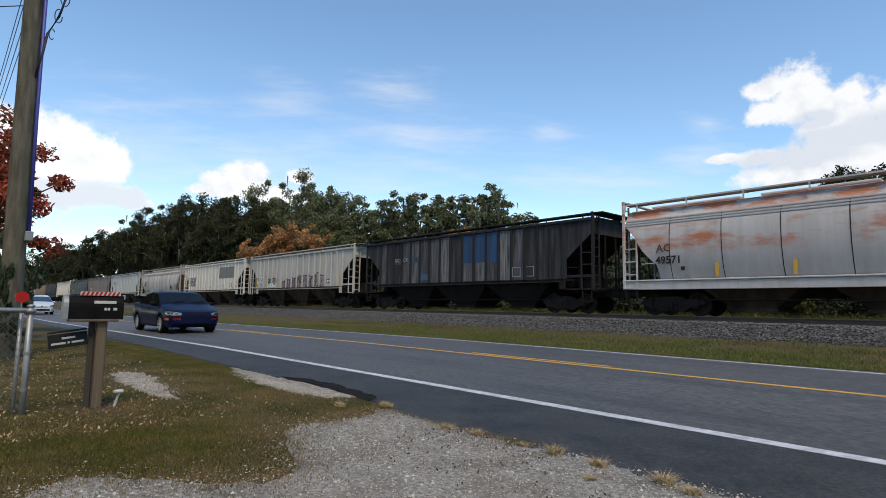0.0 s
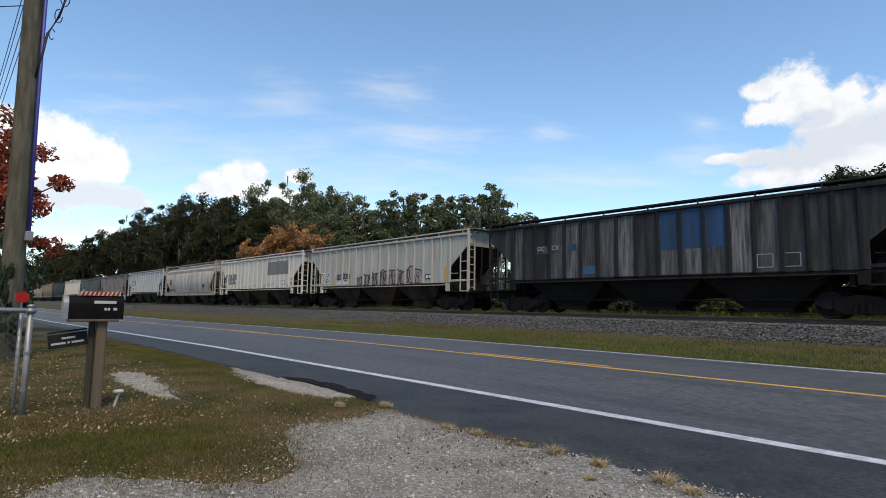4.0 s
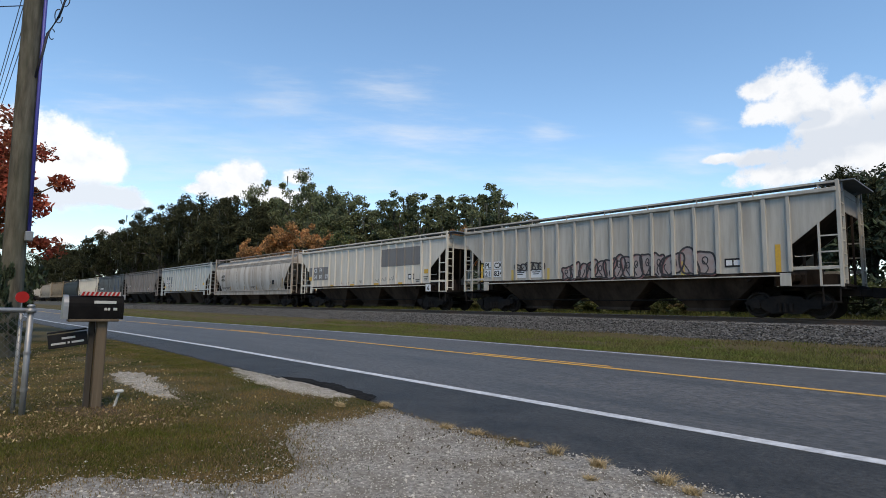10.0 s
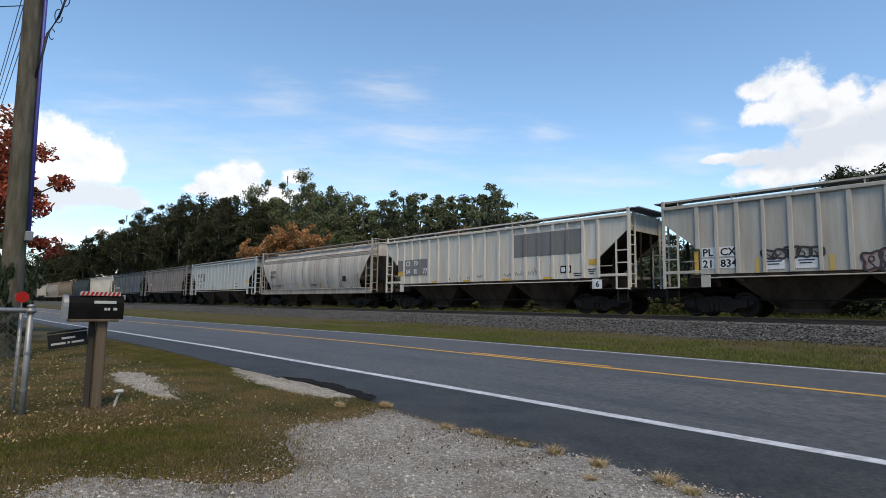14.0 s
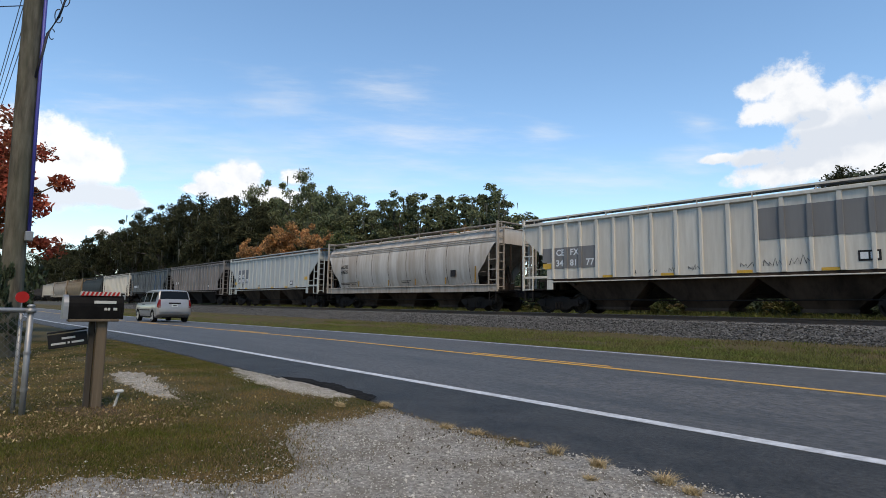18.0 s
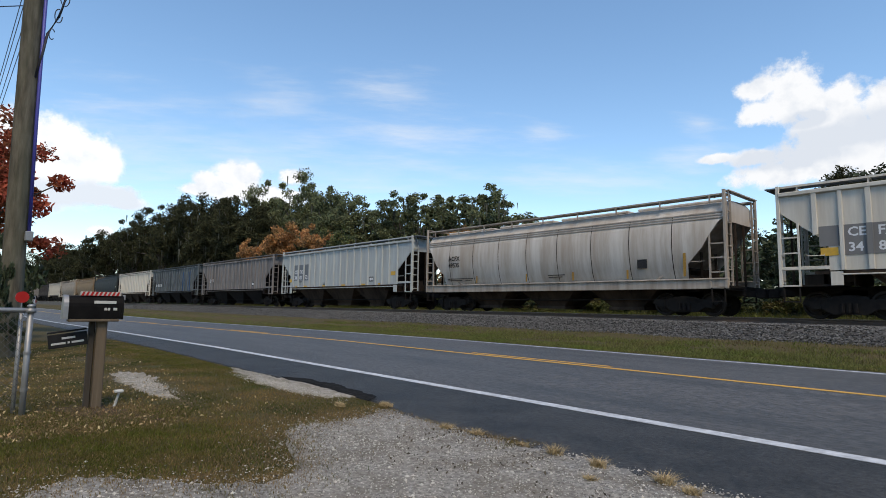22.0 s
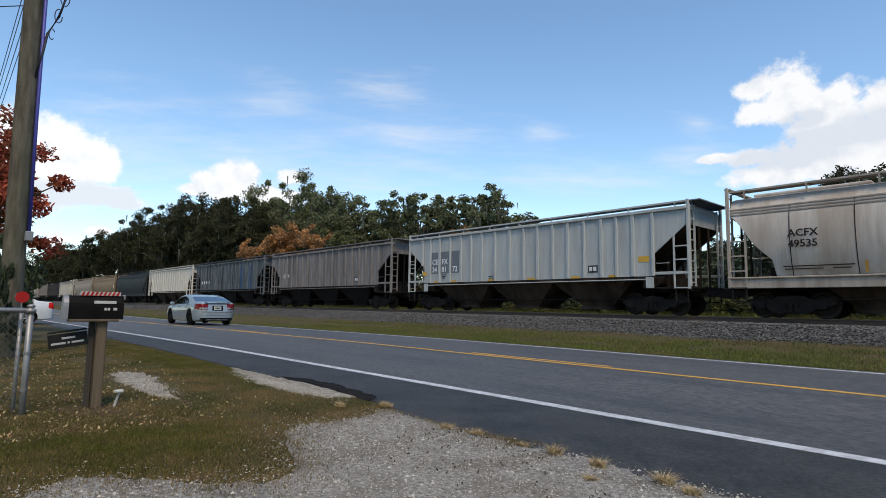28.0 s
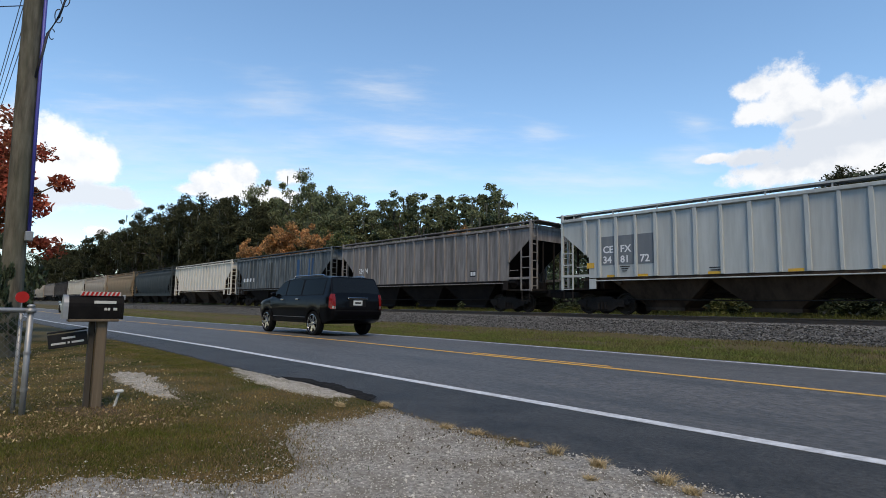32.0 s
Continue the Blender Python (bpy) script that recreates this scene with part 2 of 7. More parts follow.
def blob_sheet(name, outline, z, mat, label, category, ragged=0.13, step=0.02, edge_drop=0.03):
    """A patch of ground with a ragged outline, in a fan of rings."""
    pts = [Vector((x, y, 0)) for x, y in outline]
    rim = []
    for a, b in zip(pts, pts[1:] + pts[:1]):
        n = max(1, int((b - a).length / step))
        rim += [a.lerp(b, i / n) for i in range(n)]
    c = sum(rim, Vector()) / len(rim)
    rim = [p + (p - c).normalized() * ragged * (noise.noise((p.x * 2.3, p.y * 2.3, 1)) + 0.7 * noise.noise((p.x * 7, p.y * 7, 4)) + 0.6 * noise.noise((p.x * 19, p.y * 19, 6)) + 0.5 * noise.noise((p.x * 43, p.y * 43, 8))) for p in rim]
    vs, n = [], len(rim)
    levels = [(1.0, -edge_drop), (0.97, 0.0), (0.8, 0.0), (0.55, 0.0), (0.25, 0.0)]
    for f, dz in levels:
        for p in rim:
            q = c.lerp(p, f)
            vs.append((q.x, q.y, z + dz + ground_z(q.x, q.y) + 0.006 * noise.noise((q.x * 3, q.y * 3, 2))))
    vs.append((c.x, c.y, z + ground_z(c.x, c.y)))
    fs = [(k * n + i, k * n + (i + 1) % n, (k + 1) * n + (i + 1) % n, (k + 1) * n + i) for k in range(len(levels) - 1) for i in range(n)]
    k = (len(levels) - 1) * n
    fs += [(k + i, k + (i + 1) % n, len(vs) - 1) for i in range(n)]
    ob = part(name, mesh_from(name, vs, fs, True), mat)
    return tagged(ob, label, category, kind="structure")


DRIVE = [(-4.3, 3.2), (-4.12, 2.92), (-4.0, 2.62), (-4.08, 2.3), (-4.0, 2.04), (-3.6, 1.84), (-3.3, 1.74), (-3.02, 1.6), (-2.9, 1.42), (-2.92, 1.2), (-3.06, 1.06), (-3.2, 0.96), (-3.4, 0.76), (-3.5, 0.58), (-3.4, 0.3), (-2.9, -1.5), (1.5, -1.8), (3.2, 1.0), (3.2, 3.05), (1.0, 3.12), (-1.0, 3.1), (-2.2, 3.12), (-3.1, 3.08), (-3.7, 3.12)]
blob_sheet("driveway", DRIVE, 0.03, GRAVEL, "pale sandy gravel driveway", "driveway", 0.1)
blob_sheet("sand_patch", [(-8.6, 3.38), (-7.3, 3.12), (-6.2, 2.93), (-5.5, 2.95), (-5.1, 3.12), (-4.98, 3.36), (-5.46, 3.4), (-6.8, 3.42)], 0.014, SAND, "strip of bare sand beside the road", "sand patch", 0.26)
blob_sheet("sand_patch", [(-8.5, 1.78), (-8.5, 2.0), (-8.25, 2.12), (-7.72, 2.12), (-7.1, 1.96), (-6.3, 1.86), (-5.78, 1.84), (-6.0, 1.74), (-6.5, 1.68), (-7.27, 1.7)], 0.014, SAND, "patch of bare sand in the lawn", "sand patch", 0.26)

MOULD = material("leaf_mould", (0.085, 0.06, 0.042), 0.95, spec=0.1, second=(0.04, 0.03, 0.022), scale=26, amount=0.9, third=(0.13, 0.095, 0.06), third_scale=5, third_amount=0.7, bump=1.0, bump_scale=45)
blob_sheet("bare_soil", [(-6.0, 0.86), (-5.85, 1.14), (-5.35, 1.36), (-4.92, 1.5), (-4.86, 1.38), (-4.95, 1.1), (-5.2, 0.92), (-5.5, 0.78)], 0.01, MOULD, "bare brown soil and leaf mould round the post", "bare soil", 0.22)

# ---------- the track ----------
bed_x = stations((-900, -150, 10), (-150, -40, 30), (-40, 12, 70), (12, 300, 8))
bed = strip("ballast_bed", bed_x, lambda x: [(TRACK_Y + s * w, z + 0.03 * noise.noise((x * 1.7, w + s, 0))) for s, w, z in
            ((-1, 4.6, 0.02), (-1, 4.2, 0.12), (-1, 2.6, 0.5), (-1, 1.6, 0.52), (1, 1.6, 0.52), (1, 2.6, 0.5), (1, 4.4, 0.05))], BALLAST_BED)
tagged(bed, "dark bed of crushed stone under the track", "track bed", kind="structure")


def stones(name, count, place, size, mat, label, category, seed):
    """Many small angular stones as one mesh."""
    rng = np.random.default_rng(seed)
    base = np.array([(1, 0, 0), (-1, 0, 0), (0, 1, 0), (0, -1, 0), (0, 0, 1), (0, 0, -1)], float)
    tri = np.array([(0, 2, 4), (2, 1, 4), (1, 3, 4), (3, 0, 4), (2, 0, 5), (1, 2, 5), (3, 1, 5), (0, 3, 5)])
    p = place(rng, count)
    s = size * rng.uniform(0.5, 1.3, (count, 1, 1))
    v = base[None] * rng.uniform(0.6, 1.2, (count, 6, 1)) * s * np.array([1, 1, 0.7])
    a = rng.uniform(0, 6.28, count)
    c, d = np.cos(a)[:, None], np.sin(a)[:, None]
    v = np.stack([v[..., 0] * c - v[..., 1] * d, v[..., 0] * d + v[..., 1] * c, v[..., 2]], -1) + p[:, None, :]
    f = tri[None] + 6 * np.arange(count)[:, None, None]
    ob = part(name, mesh_from(name, v.reshape(-1, 3).tolist(), f.reshape(-1, 3).tolist()), mat)
    return tagged(ob, label, category, kind="stuff")


def ballast_place(rng, n):
    x = np.where(rng.random(n) < 0.75, rng.uniform(-32, 4, n), rng.uniform(-80, -30, n))
    w = rng.uniform(1.2, 4.7, n)
    z = np.interp(w, [1.6, 2.6, 4.2, 4.6], [0.52, 0.5, 0.12, 0.02])
    return np.stack([x, TRACK_Y - w, z + rng.uniform(0, 0.04, n)], 1)


stones("ballast", 52000, ballast_place, 0.041, BALLAST, "crushed grey granite ballast stones", "ballast", 3)
RAIL_PROFILE = [(-0.07, 0), (0.07, 0), (0.07, 0.02), (0.012, 0.04), (0.012, 0.13), (0.036, 0.14), (0.036, 0.17), (-0.036, 0.17), (-0.036, 0.14), (-0.012, 0.13), (-0.012, 0.04), (-0.07, 0.02)]
for s in (-1, 1):
    rail = thing("rail", (0, TRACK_Y + s * 0.755, RAIL_Z - 0.17), "rusty steel rail on wooden ties", "rail", "rails", "structure")
    part("rail_web", prism(RAIL_PROFILE, "x", -800, 200), STEEL, rail)
    part("rail_head", boxes((-800, -0.034, 0.1705, 200, 0.034, 0.174)), RAIL_TOP, rail, "shiny worn rail head")
tie_mesh = mesh_of(boxes((-0.115, -1.3, -0.17, 0.115, 1.3, 0.0), bevel=0.012), "tie")
for k in range(150):
    tie = part("railway_tie", tie_mesh, TIE, at=Matrix.Translation((6 - 0.52 * k, TRACK_Y + 0.03 * math.sin(k * 7.1), RAIL_Z - 0.17)))
    tagged(tie, "weathered dark wooden railway tie in ballast", "railway tie", "ties under the rails", "structure")


# ---------- grass ----------
def blades(name, count, place, height, width, mat, label, seed, lean=0.5):
    """Thin bent blades, two triangles and a tip each, as one mesh."""
    rng = np.random.default_rng(seed)
    p = place(rng, count)
    n = len(p)
    h = height * rng.uniform(0.4, 1.25, n)
    a = rng.uniform(0, 6.283, n)
    b = rng.uniform(0, 6.283, n)
    side = np.stack([np.cos(a), np.sin(a), 0 * a], 1) * (width * rng.uniform(0.6, 1.3, n))[:, None]
    tilt = np.stack([np.cos(b), np.sin(b), 0 * b], 1) * (h * lean * rng.uniform(0.2, 1.2, n))[:, None]
    up = np.array([0, 0, 1.0])
    v = np.stack([p - side, p + side, p + side * 0.7 + 0.3 * tilt + up * (0.6 * h)[:, None], p - side * 0.7 + 0.3 * tilt + up * (0.6 * h)[:, None], p + tilt + up * h[:, None]], 1)
    k = 5 * np.arange(n)[:, None]
    f4 = (np.array([[0, 1, 2, 3]]) + k).tolist()
    f3 = (np.array([[3, 2, 4]]) + k).tolist()
    ob = part(name, mesh_from(name, v.reshape(-1, 3).tolist(), f4 + f3), mat)
    return tagged(ob, label, "grass", kind="stuff")


def lifted(x, y, dz=0.0):
    return np.stack([x, y, np.array([ground_z(a, b) for a, b in zip(x, y)]) + dz], 1)


def inside(x, y, poly):
    hit = np.zeros(len(x), bool)
    for (x0, y0), (x1, y1) in zip(poly, poly[1:] + poly[:1]):
        cross = (y0 > y) != (y1 > y)
        hit ^= cross & (x < (x1 - x0) * (y - y0) / ((y1 - y0) or 1e-9) + x0)
    return hit


def bare(x, y):
    """How bare the lawn is, 0 to 1."""
    return np.array([noise.noise((a * 0.8, b * 0.8, 7)) + 0.6 * noise.noise((a * 2.2, b * 2.2, 3)) for a, b in zip(x, y)])


def lawn_place(rng, n):
    x, y = -2.5 - 14 * rng.random(n) ** 1.6, rng.uniform(-0.6, 3.5, n)
    keep = ~inside(x + rng.normal(0, 0.26, n), y + rng.normal(0, 0.16, n), DRIVE) & (bare(x, y) < 0.35 + 0.5 * rng.random(n) - 0.2) & (y < np.interp(x, [-17, -8.7, -4.4], [3.5, 3.38, 3.3]))
    sand = (((x + 7.2) / 1.45) ** 2 + ((y - 1.88) / 0.22) ** 2 < rng.uniform(0.2, 1.2, n)) | (((x + 6.4) / 1.8) ** 2 + ((y - 3.2 + 0.03 * (x + 6.4)) / 0.2) ** 2 < rng.uniform(0.2, 1.2, n))
    keep &= ~sand & ~((((x + 5.4) / 0.62) ** 2 + ((y - 1.1 - 0.35 * (x + 5.4)) / 0.2) ** 2) < rng.uniform(0.3, 1.2, n))
    return lifted(x[keep], y[keep], np.where(inside(x[keep], y[keep], DRIVE), 0.028, 0.0))


blades("lawn_grass", 280000, lawn_place, 0.019, 0.0019, GRASS, "short green and straw-coloured autumn lawn", 11, 0.9)


def dead_place(rng, n):
    """Straw along the drive and round the mailbox post."""
    x, y = rng.uniform(-6.4, -2.6, n), rng.uniform(0.2, 3.3, n)
    near = inside(x + rng.normal(0, 0.6, n), y + rng.normal(0, 0.35, n), DRIVE) & ~inside(x + rng.normal(0, 0.22, n), y + rng.normal(0, 0.14, n), DRIVE)
    post = ((x + 5.2) ** 2 + (y - 1.0) ** 2) < rng.uniform(0.05, 0.6, n)
    keep = (near | post) & (rng.random(n) < 0.6) & (y < 3.25)
    x, y = x[keep], y[keep]
    return lifted(x, y, np.where(inside(x, y, DRIVE), 0.03, 0.004))


blades("dead_grass", 170000, dead_place, 0.02, 0.002, DEAD_GRASS, "flattened straw-brown dead grass beside the drive", 14, 1.3)


def green_place(rng, n):
    """Where the lawn stays green: under the fence side, and in a strip along the road."""
    k = rng.random(n) < 0.6
    x = np.where(k, -4.45 + 0.75 * rng.normal(size=n), -10.0 + 2.2 * rng.normal(size=n))
    y = np.where(k, 0.9 + 0.5 * rng.normal(size=n), 3.0 + 0.3 * rng.normal(size=n))
    patch = np.array([noise.noise((a * 2.0, b * 3.0, 31)) for a, b in zip(x, y)])
    keep = ~inside(x + rng.normal(0, 0.1, n), y, DRIVE) & (y < np.interp(x, [-17, -8.7, -4.4], [3.5, 3.38, 3.3])) & (patch > rng.uniform(-0.6, 0.3, n)) & (x < -3.2)
    return lifted(x[keep], y[keep], 0.003)


blades("green_grass", 90000, green_place, 0.021, 0.0019, LAWN_GREEN, "dark green patches of living lawn grass", 15, 0.9)


def verge_place(rng, n):
    x = np.where(rng.random(n) < 0.75, rng.uniform(-26, 3, n), rng.uniform(-90, -26, n))
    y = 11.42 + 4.6 * rng.random(n) ** 1.35
    patch = np.array([noise.noise((a * 0.5, b * 0.9, 17)) + 0.6 * noise.noise((a * 1.7, b * 2.2, 5)) for a, b in zip(x, y)])
    keep = patch > rng.uniform(-0.7, 0.1, n) + 0.16 * (y - 12.6)
    return lifted(x[keep], y[keep])


def weedy_place(rng, n):
    x = np.where(rng.random(n) < 0.75, rng.uniform(-26, 3, n), rng.uniform(-90, -26, n))
    y = rng.uniform(11.9, 17.4, n)
    keep = np.array([noise.noise((a * 0.6, b * 0.9, 23)) for a, b in zip(x, y)]) > rng.uniform(-0.5, 0.4, n)
    return lifted(x[keep], y[keep])


blades("verge_grass", 230000, verge_place, 0.08, 0.0055, VERGE, "rough green grass between road and track", 12, 0.7)
blades("weedy_strip", 40000, weedy_place, 0.07, 0.007, WEEDS, "thin brown weeds beside the ballast", 13, 0.8)
# ---------- the freight train ----------
SPEED = 2.66
IRON = material("bogie_iron", (0.014, 0.012, 0.011), 0.9, 0.0, spec=0.2, second=(0.03, 0.023, 0.018), scale=7, third=(0.009, 0.008, 0.008), bump=0.4, bump_scale=30)
WHEEL_STEEL = material("wheel_steel", (0.018, 0.015, 0.013), 0.8, 0.0, spec=0.3, second=(0.035, 0.027, 0.021), scale=9)
YELLOW_TAPE = material("yellow_tape", (0.62, 0.36, 0.03), 0.6, second=(0.4, 0.25, 0.06), scale=15)
LETTER_WHITE = material("letter_white", (0.7, 0.71, 0.71), 0.7, second=(0.52, 0.52, 0.52), scale=20)
LETTER_DARK = material("letter_dark", (0.02, 0.02, 0.022), 0.8, spec=0.1, second=(0.05, 0.05, 0.05), scale=20)
RUST = material("rust", (0.14, 0.06, 0.03), 0.9, second=(0.07, 0.035, 0.025), scale=12)


def paint(name, base, streak, streak_amount=0.6, stain=None, stain_amount=0.5, stain_scale=0.5, grain_scale=2.2):
    """Weathered wagon paint: rain streaks that run down, and large stains."""
    return material(name, base, 0.75, second=streak, scale=grain_scale, amount=streak_amount, stretch=(1.6, 1, 0.16), third=stain, third_scale=stain_scale, third_amount=stain_amount,
                    bump=0.15, bump_scale=8, spec=0.15)


SHAPES = {}


def shared(key, make):
    if key not in SHAPES:
        SHAPES[key] = mesh_of(make(), key)
    return SHAPES[key]


def ribbed_side(half, top):
    """The flat side sheet, cut away over the bogies."""
    x1 = half - 1.4
    return [(-x1, 1.5), (x1, 1.5), (x1, 2.35), (half - 0.12, 3.4), (half - 0.12, top), (-half + 0.12, top), (-half + 0.12, 3.4), (-x1, 2.35)]


def round_section(top):
    """The bulged half section of a round-sided wagon, from the sill to the roof."""
    return [(1.28, 1.32), (1.45, 1.75), (1.55, 2.3), (1.57, 2.8), (1.52, 3.3), (1.40, 3.72), (1.16, top - 0.16), (0.75, top - 0.04), (0.0, top)]


def round_shell(half, top):
    bm = bmesh.new()
    sec = round_section(top)
    ring = [(-y, z) for y, z in sec] + [(y, z) for y, z in sec[-2::-1]]
    ends = (0.12, 0.3, 0.45, 0.6, 0.72, 0.85, 1.0, 1.15, 1.28, 1.4, 1.47)
    xs = [-half + d for d in ends] + list(np.linspace(-half + 1.9, half - 1.9, 16)) + [half - d for d in ends[::-1]]
    rows = []
    for x in xs:
        d = half - abs(x)
        # towards the ends the lower part is cut away in a curve
        low = 1.32 if d > 1.46 else float(np.interp(d, [0.1, 0.3, 0.6, 0.85, 1.15, 1.4, 1.46], [3.5, 3.34, 2.9, 2.48, 2.16, 1.9, 1.32]))
        row = []
        for y, z in ring:
            zz = max(z, low)
            if zz > z:
                yy = float(np.interp(zz, [q[1] for q in sec], [q[0] for q in sec])) * (1 if y > 0 else -1)
                row.append(bm.verts.new((x, yy, zz)))
            else:
                row.append(bm.verts.new((x, y, z)))
        rows.append(row)
    for r, q in zip(rows, rows[1:]):
        for k in range(len(ring) - 1):
            f = [r[k], r[k + 1], q[k + 1], q[k]]
            pts = [tuple(v.co) for v in f]
            if len(set(pts)) >= 3:
                try:
                    bm.faces.new(f)
                except ValueError:
                    pass
    bmesh.ops.remove_doubles(bm, verts=bm.verts, dist=0.0005)
    bmesh.ops.recalc_face_normals(bm, faces=bm.faces)
    return bm


def funnel(x, wide, narrow, z0=1.36, z1=0.3):
    bm = bmesh.new()
    a = [bm.verts.new((x + sx * wide / 2, sy * 1.35, z0)) for sx, sy in ((-1, -1), (1, -1), (1, 1), (-1, 1))]
    b = [bm.verts.new((x + sx * narrow / 2, sy * 0.75, z1)) for sx, sy in ((-1, -1), (1, -1), (1, 1), (-1, 1))]
    for i in range(4):
        bm.faces.new((a[i], a[(i + 1) % 4], b[(i + 1) % 4], b[i]))
    bm.faces.new(a)
    bm.faces.new(b[::-1])
    bmesh.ops.recalc_face_normals(bm, faces=bm.faces)
    box(bm, x - narrow / 2 - 0.1, -0.85, z1 - 0.1, x + narrow / 2 + 0.1, 0.85, z1 + 0.02)
    return bm


def side_ladder(e):
    """A stile and four rungs that run over to the corner post; e: which end."""
    bm = bmesh.new()
    box(bm, -0.03, -0.025, 1.02, 0.03, 0.025, 3.03)
    for z in (1.02, 1.55, 2.06, 2.56):
        box(bm, min(0, e * 0.54), -0.02, z, max(0, e * 0.54), 0.02, z + 0.045)
    return bm


def ladder(z0, z1, rungs, width=0.42):
    bm = bmesh.new()
    for x in (-width / 2, width / 2):
        box(bm, x - 0.03, -0.03, z0, x + 0.03, 0.03, z1)
    for i in range(rungs):
        z = z0 + 0.12 + (z1 - z0 - 0.3) * i / (rungs - 1)
        box(bm, -width / 2, -0.02, z, width / 2, 0.02, z + 0.035)
    return bm


def side_frame():
    bm = prism([(-1.25, 0.5), (-1.1, 0.62), (-0.55, 0.62), (-0.4, 0.72), (0.4, 0.72), (0.55, 0.62), (1.1, 0.62), (1.25, 0.5), (1.1, 0.4), (0.85, 0.42), (0.45, 0.16), (-0.45, 0.16), (-0.85, 0.42), (-1.1, 0.4)], "y", -0.07, 0.07)
    for x in (-0.88, 0.88):
        box(bm, x - 0.14, -0.13, 0.32, x + 0.14, 0.1, 0.6)
    for x in (-0.17, 0, 0.17):
        tube(bm, [(x, -0.1, 0.22), (x, -0.1, 0.5)], 0.06, 6)
    return bm


def wheelset():
    bm = bmesh.new()
    for s in (-1, 1):
        lathe(bm, [(0.06, s * 0.8), (0.14, s * 0.79), (0.17, s * 0.73), (0.33, s * 0.72), (0.36, s * 0.79), (0.42, s * 0.79), (0.425, s * 0.69), (0.45, s * 0.67), (0.45, s * 0.65), (0.34, s * 0.65), (0.14, s * 0.69), (0.08, s * 0.66)], 18, Matrix())
        for k in range(4):
            a = k * math.tau / 4
            box(bm, -0.03, s * 0.735 - 0.02, 0.19, 0.03, s * 0.735 + 0.02, 0.3, Matrix.Rotation(a, 4, "Y"))
    tube(bm, [(0, -1.0, 0), (0, 1.0, 0)], 0.075, 10)
    bmesh.ops.recalc_face_normals(bm, faces=bm.faces)
    return bm


TURNING = []          # wheelsets that roll, for the keys at the end


def bogie(car, x, rolls):
    b = part("bogie", shared("bolster", lambda: boxes((-0.2, -1.0, 0.42, 0.2, 1.0, 0.75), (-0.35, -0.25, 0.7, 0.35, 0.25, 0.95), bevel=0.02)), IRON, car, "grimy cast-iron bogie", at=(x, 0, 0))
    for s in (-1, 1):
        part("side_frame", shared("side_frame", side_frame), IRON, b, at=pose(0, s * 1.02, 0, 0, 0, 0 if s < 0 else 180))
    for d in (-0.88, 0.88):
        w = part("wheelset", shared("wheelset", wheelset), WHEEL_STEEL, b, "worn steel wheels on an axle", at=(d, 0, 0.45))
        if rolls:
            TURNING.append((w, (d, 0, 0.45)))
    return b


def text_mesh(words, height, name="lettering"):
    cu = bpy.data.curves.new(name, "FONT")
    cu.body, cu.size, cu.extrude = words, height * 1.42, 0.002
    cu.resolution_u = 2
    cu.offset = 0.03 * height
    ob = bpy.data.objects.new(name, cu)
    scene.collection.objects.link(ob)
    bpy.context.view_layer.update()
    me = bpy.data.meshes.new_from_object(ob.evaluated_get(bpy.context.evaluated_depsgraph_get()))
    bpy.data.objects.remove(ob)
    me.materials.clear()
    return me


def lettering(car, words, x, z, y, height, mat, tilt=0.0):
    """Letters on the side that faces the road: they read along +x."""
    return part("lettering", text_mesh(words, height), mat, car, at=pose(x, -y, z, 90 + tilt, 0, 0))


def ribbon(bm, pts, width, y):
    """A flat stroke through (x, z) points on the side."""
    prev = None
    for k, (ax, az) in enumerate(pts):
        bx, bz = pts[min(k + 1, len(pts) - 1)]
        cx, cz = pts[max(k - 1, 0)]
        d = Vector((bx - cx, bz - cz))
        q = Vector((-d.y, d.x)).normalized() * width if d.length > 1e-6 else Vector((0, width))
        pair = [bm.verts.new((ax + q.x, -y, az + q.y)), bm.verts.new((ax - q.x, -y, az - q.y))]
        if prev:
            bm.faces.new((prev[0], prev[1], pair[1], pair[0]))
        prev = pair


def scrawl(car, x0, x1, z, size, y, mat, rng, loops=7):
    """Spray-can bubble outlines with an inner stroke each, as thin flat ribbons."""
    bm = bmesh.new()
    n = max(1, int(loops))
    wide = (x1 - x0) / n
    for i in range(n):
        cx = x0 + wide * (i + 0.5)
        p, w, h = rng.uniform(0, 6.28), wide * rng.uniform(0.42, 0.6), size * rng.uniform(0.38, 0.58)
        a, b = rng.uniform(0.06, 0.2), rng.uniform(0.05, 0.16)
        turn = rng.choice((5.2, 5.8, 6.3))
        ribbon(bm, [(cx + w * math.cos(t + p) * (1 + a * math.sin(3 * t)), z + h * math.sin(t + p) * (1 + b * math.cos(2 * t + p))) for t in np.linspace(0, turn, 22)], size * 0.028, y)
        lean = rng.uniform(-0.4, 0.4)
        if rng.random() < 0.7:
            ribbon(bm, [(cx + lean * w * u + 0.25 * w * math.sin(3 * u + p), z + h * 0.75 * u) for u in np.linspace(-1, 1, 10)], size * 0.024, y)
    geom = bmesh.ops.extrude_face_region(bm, geom=list(bm.faces))["geom"]
    bmesh.ops.translate(bm, verts=[g for g in geom if isinstance(g, bmesh.types.BMVert)], vec=(0, -0.003, 0))
    bmesh.ops.recalc_face_normals(bm, faces=bm.faces)
    return part("graffiti", bm, mat, car, "sprayed graffiti scrawl")


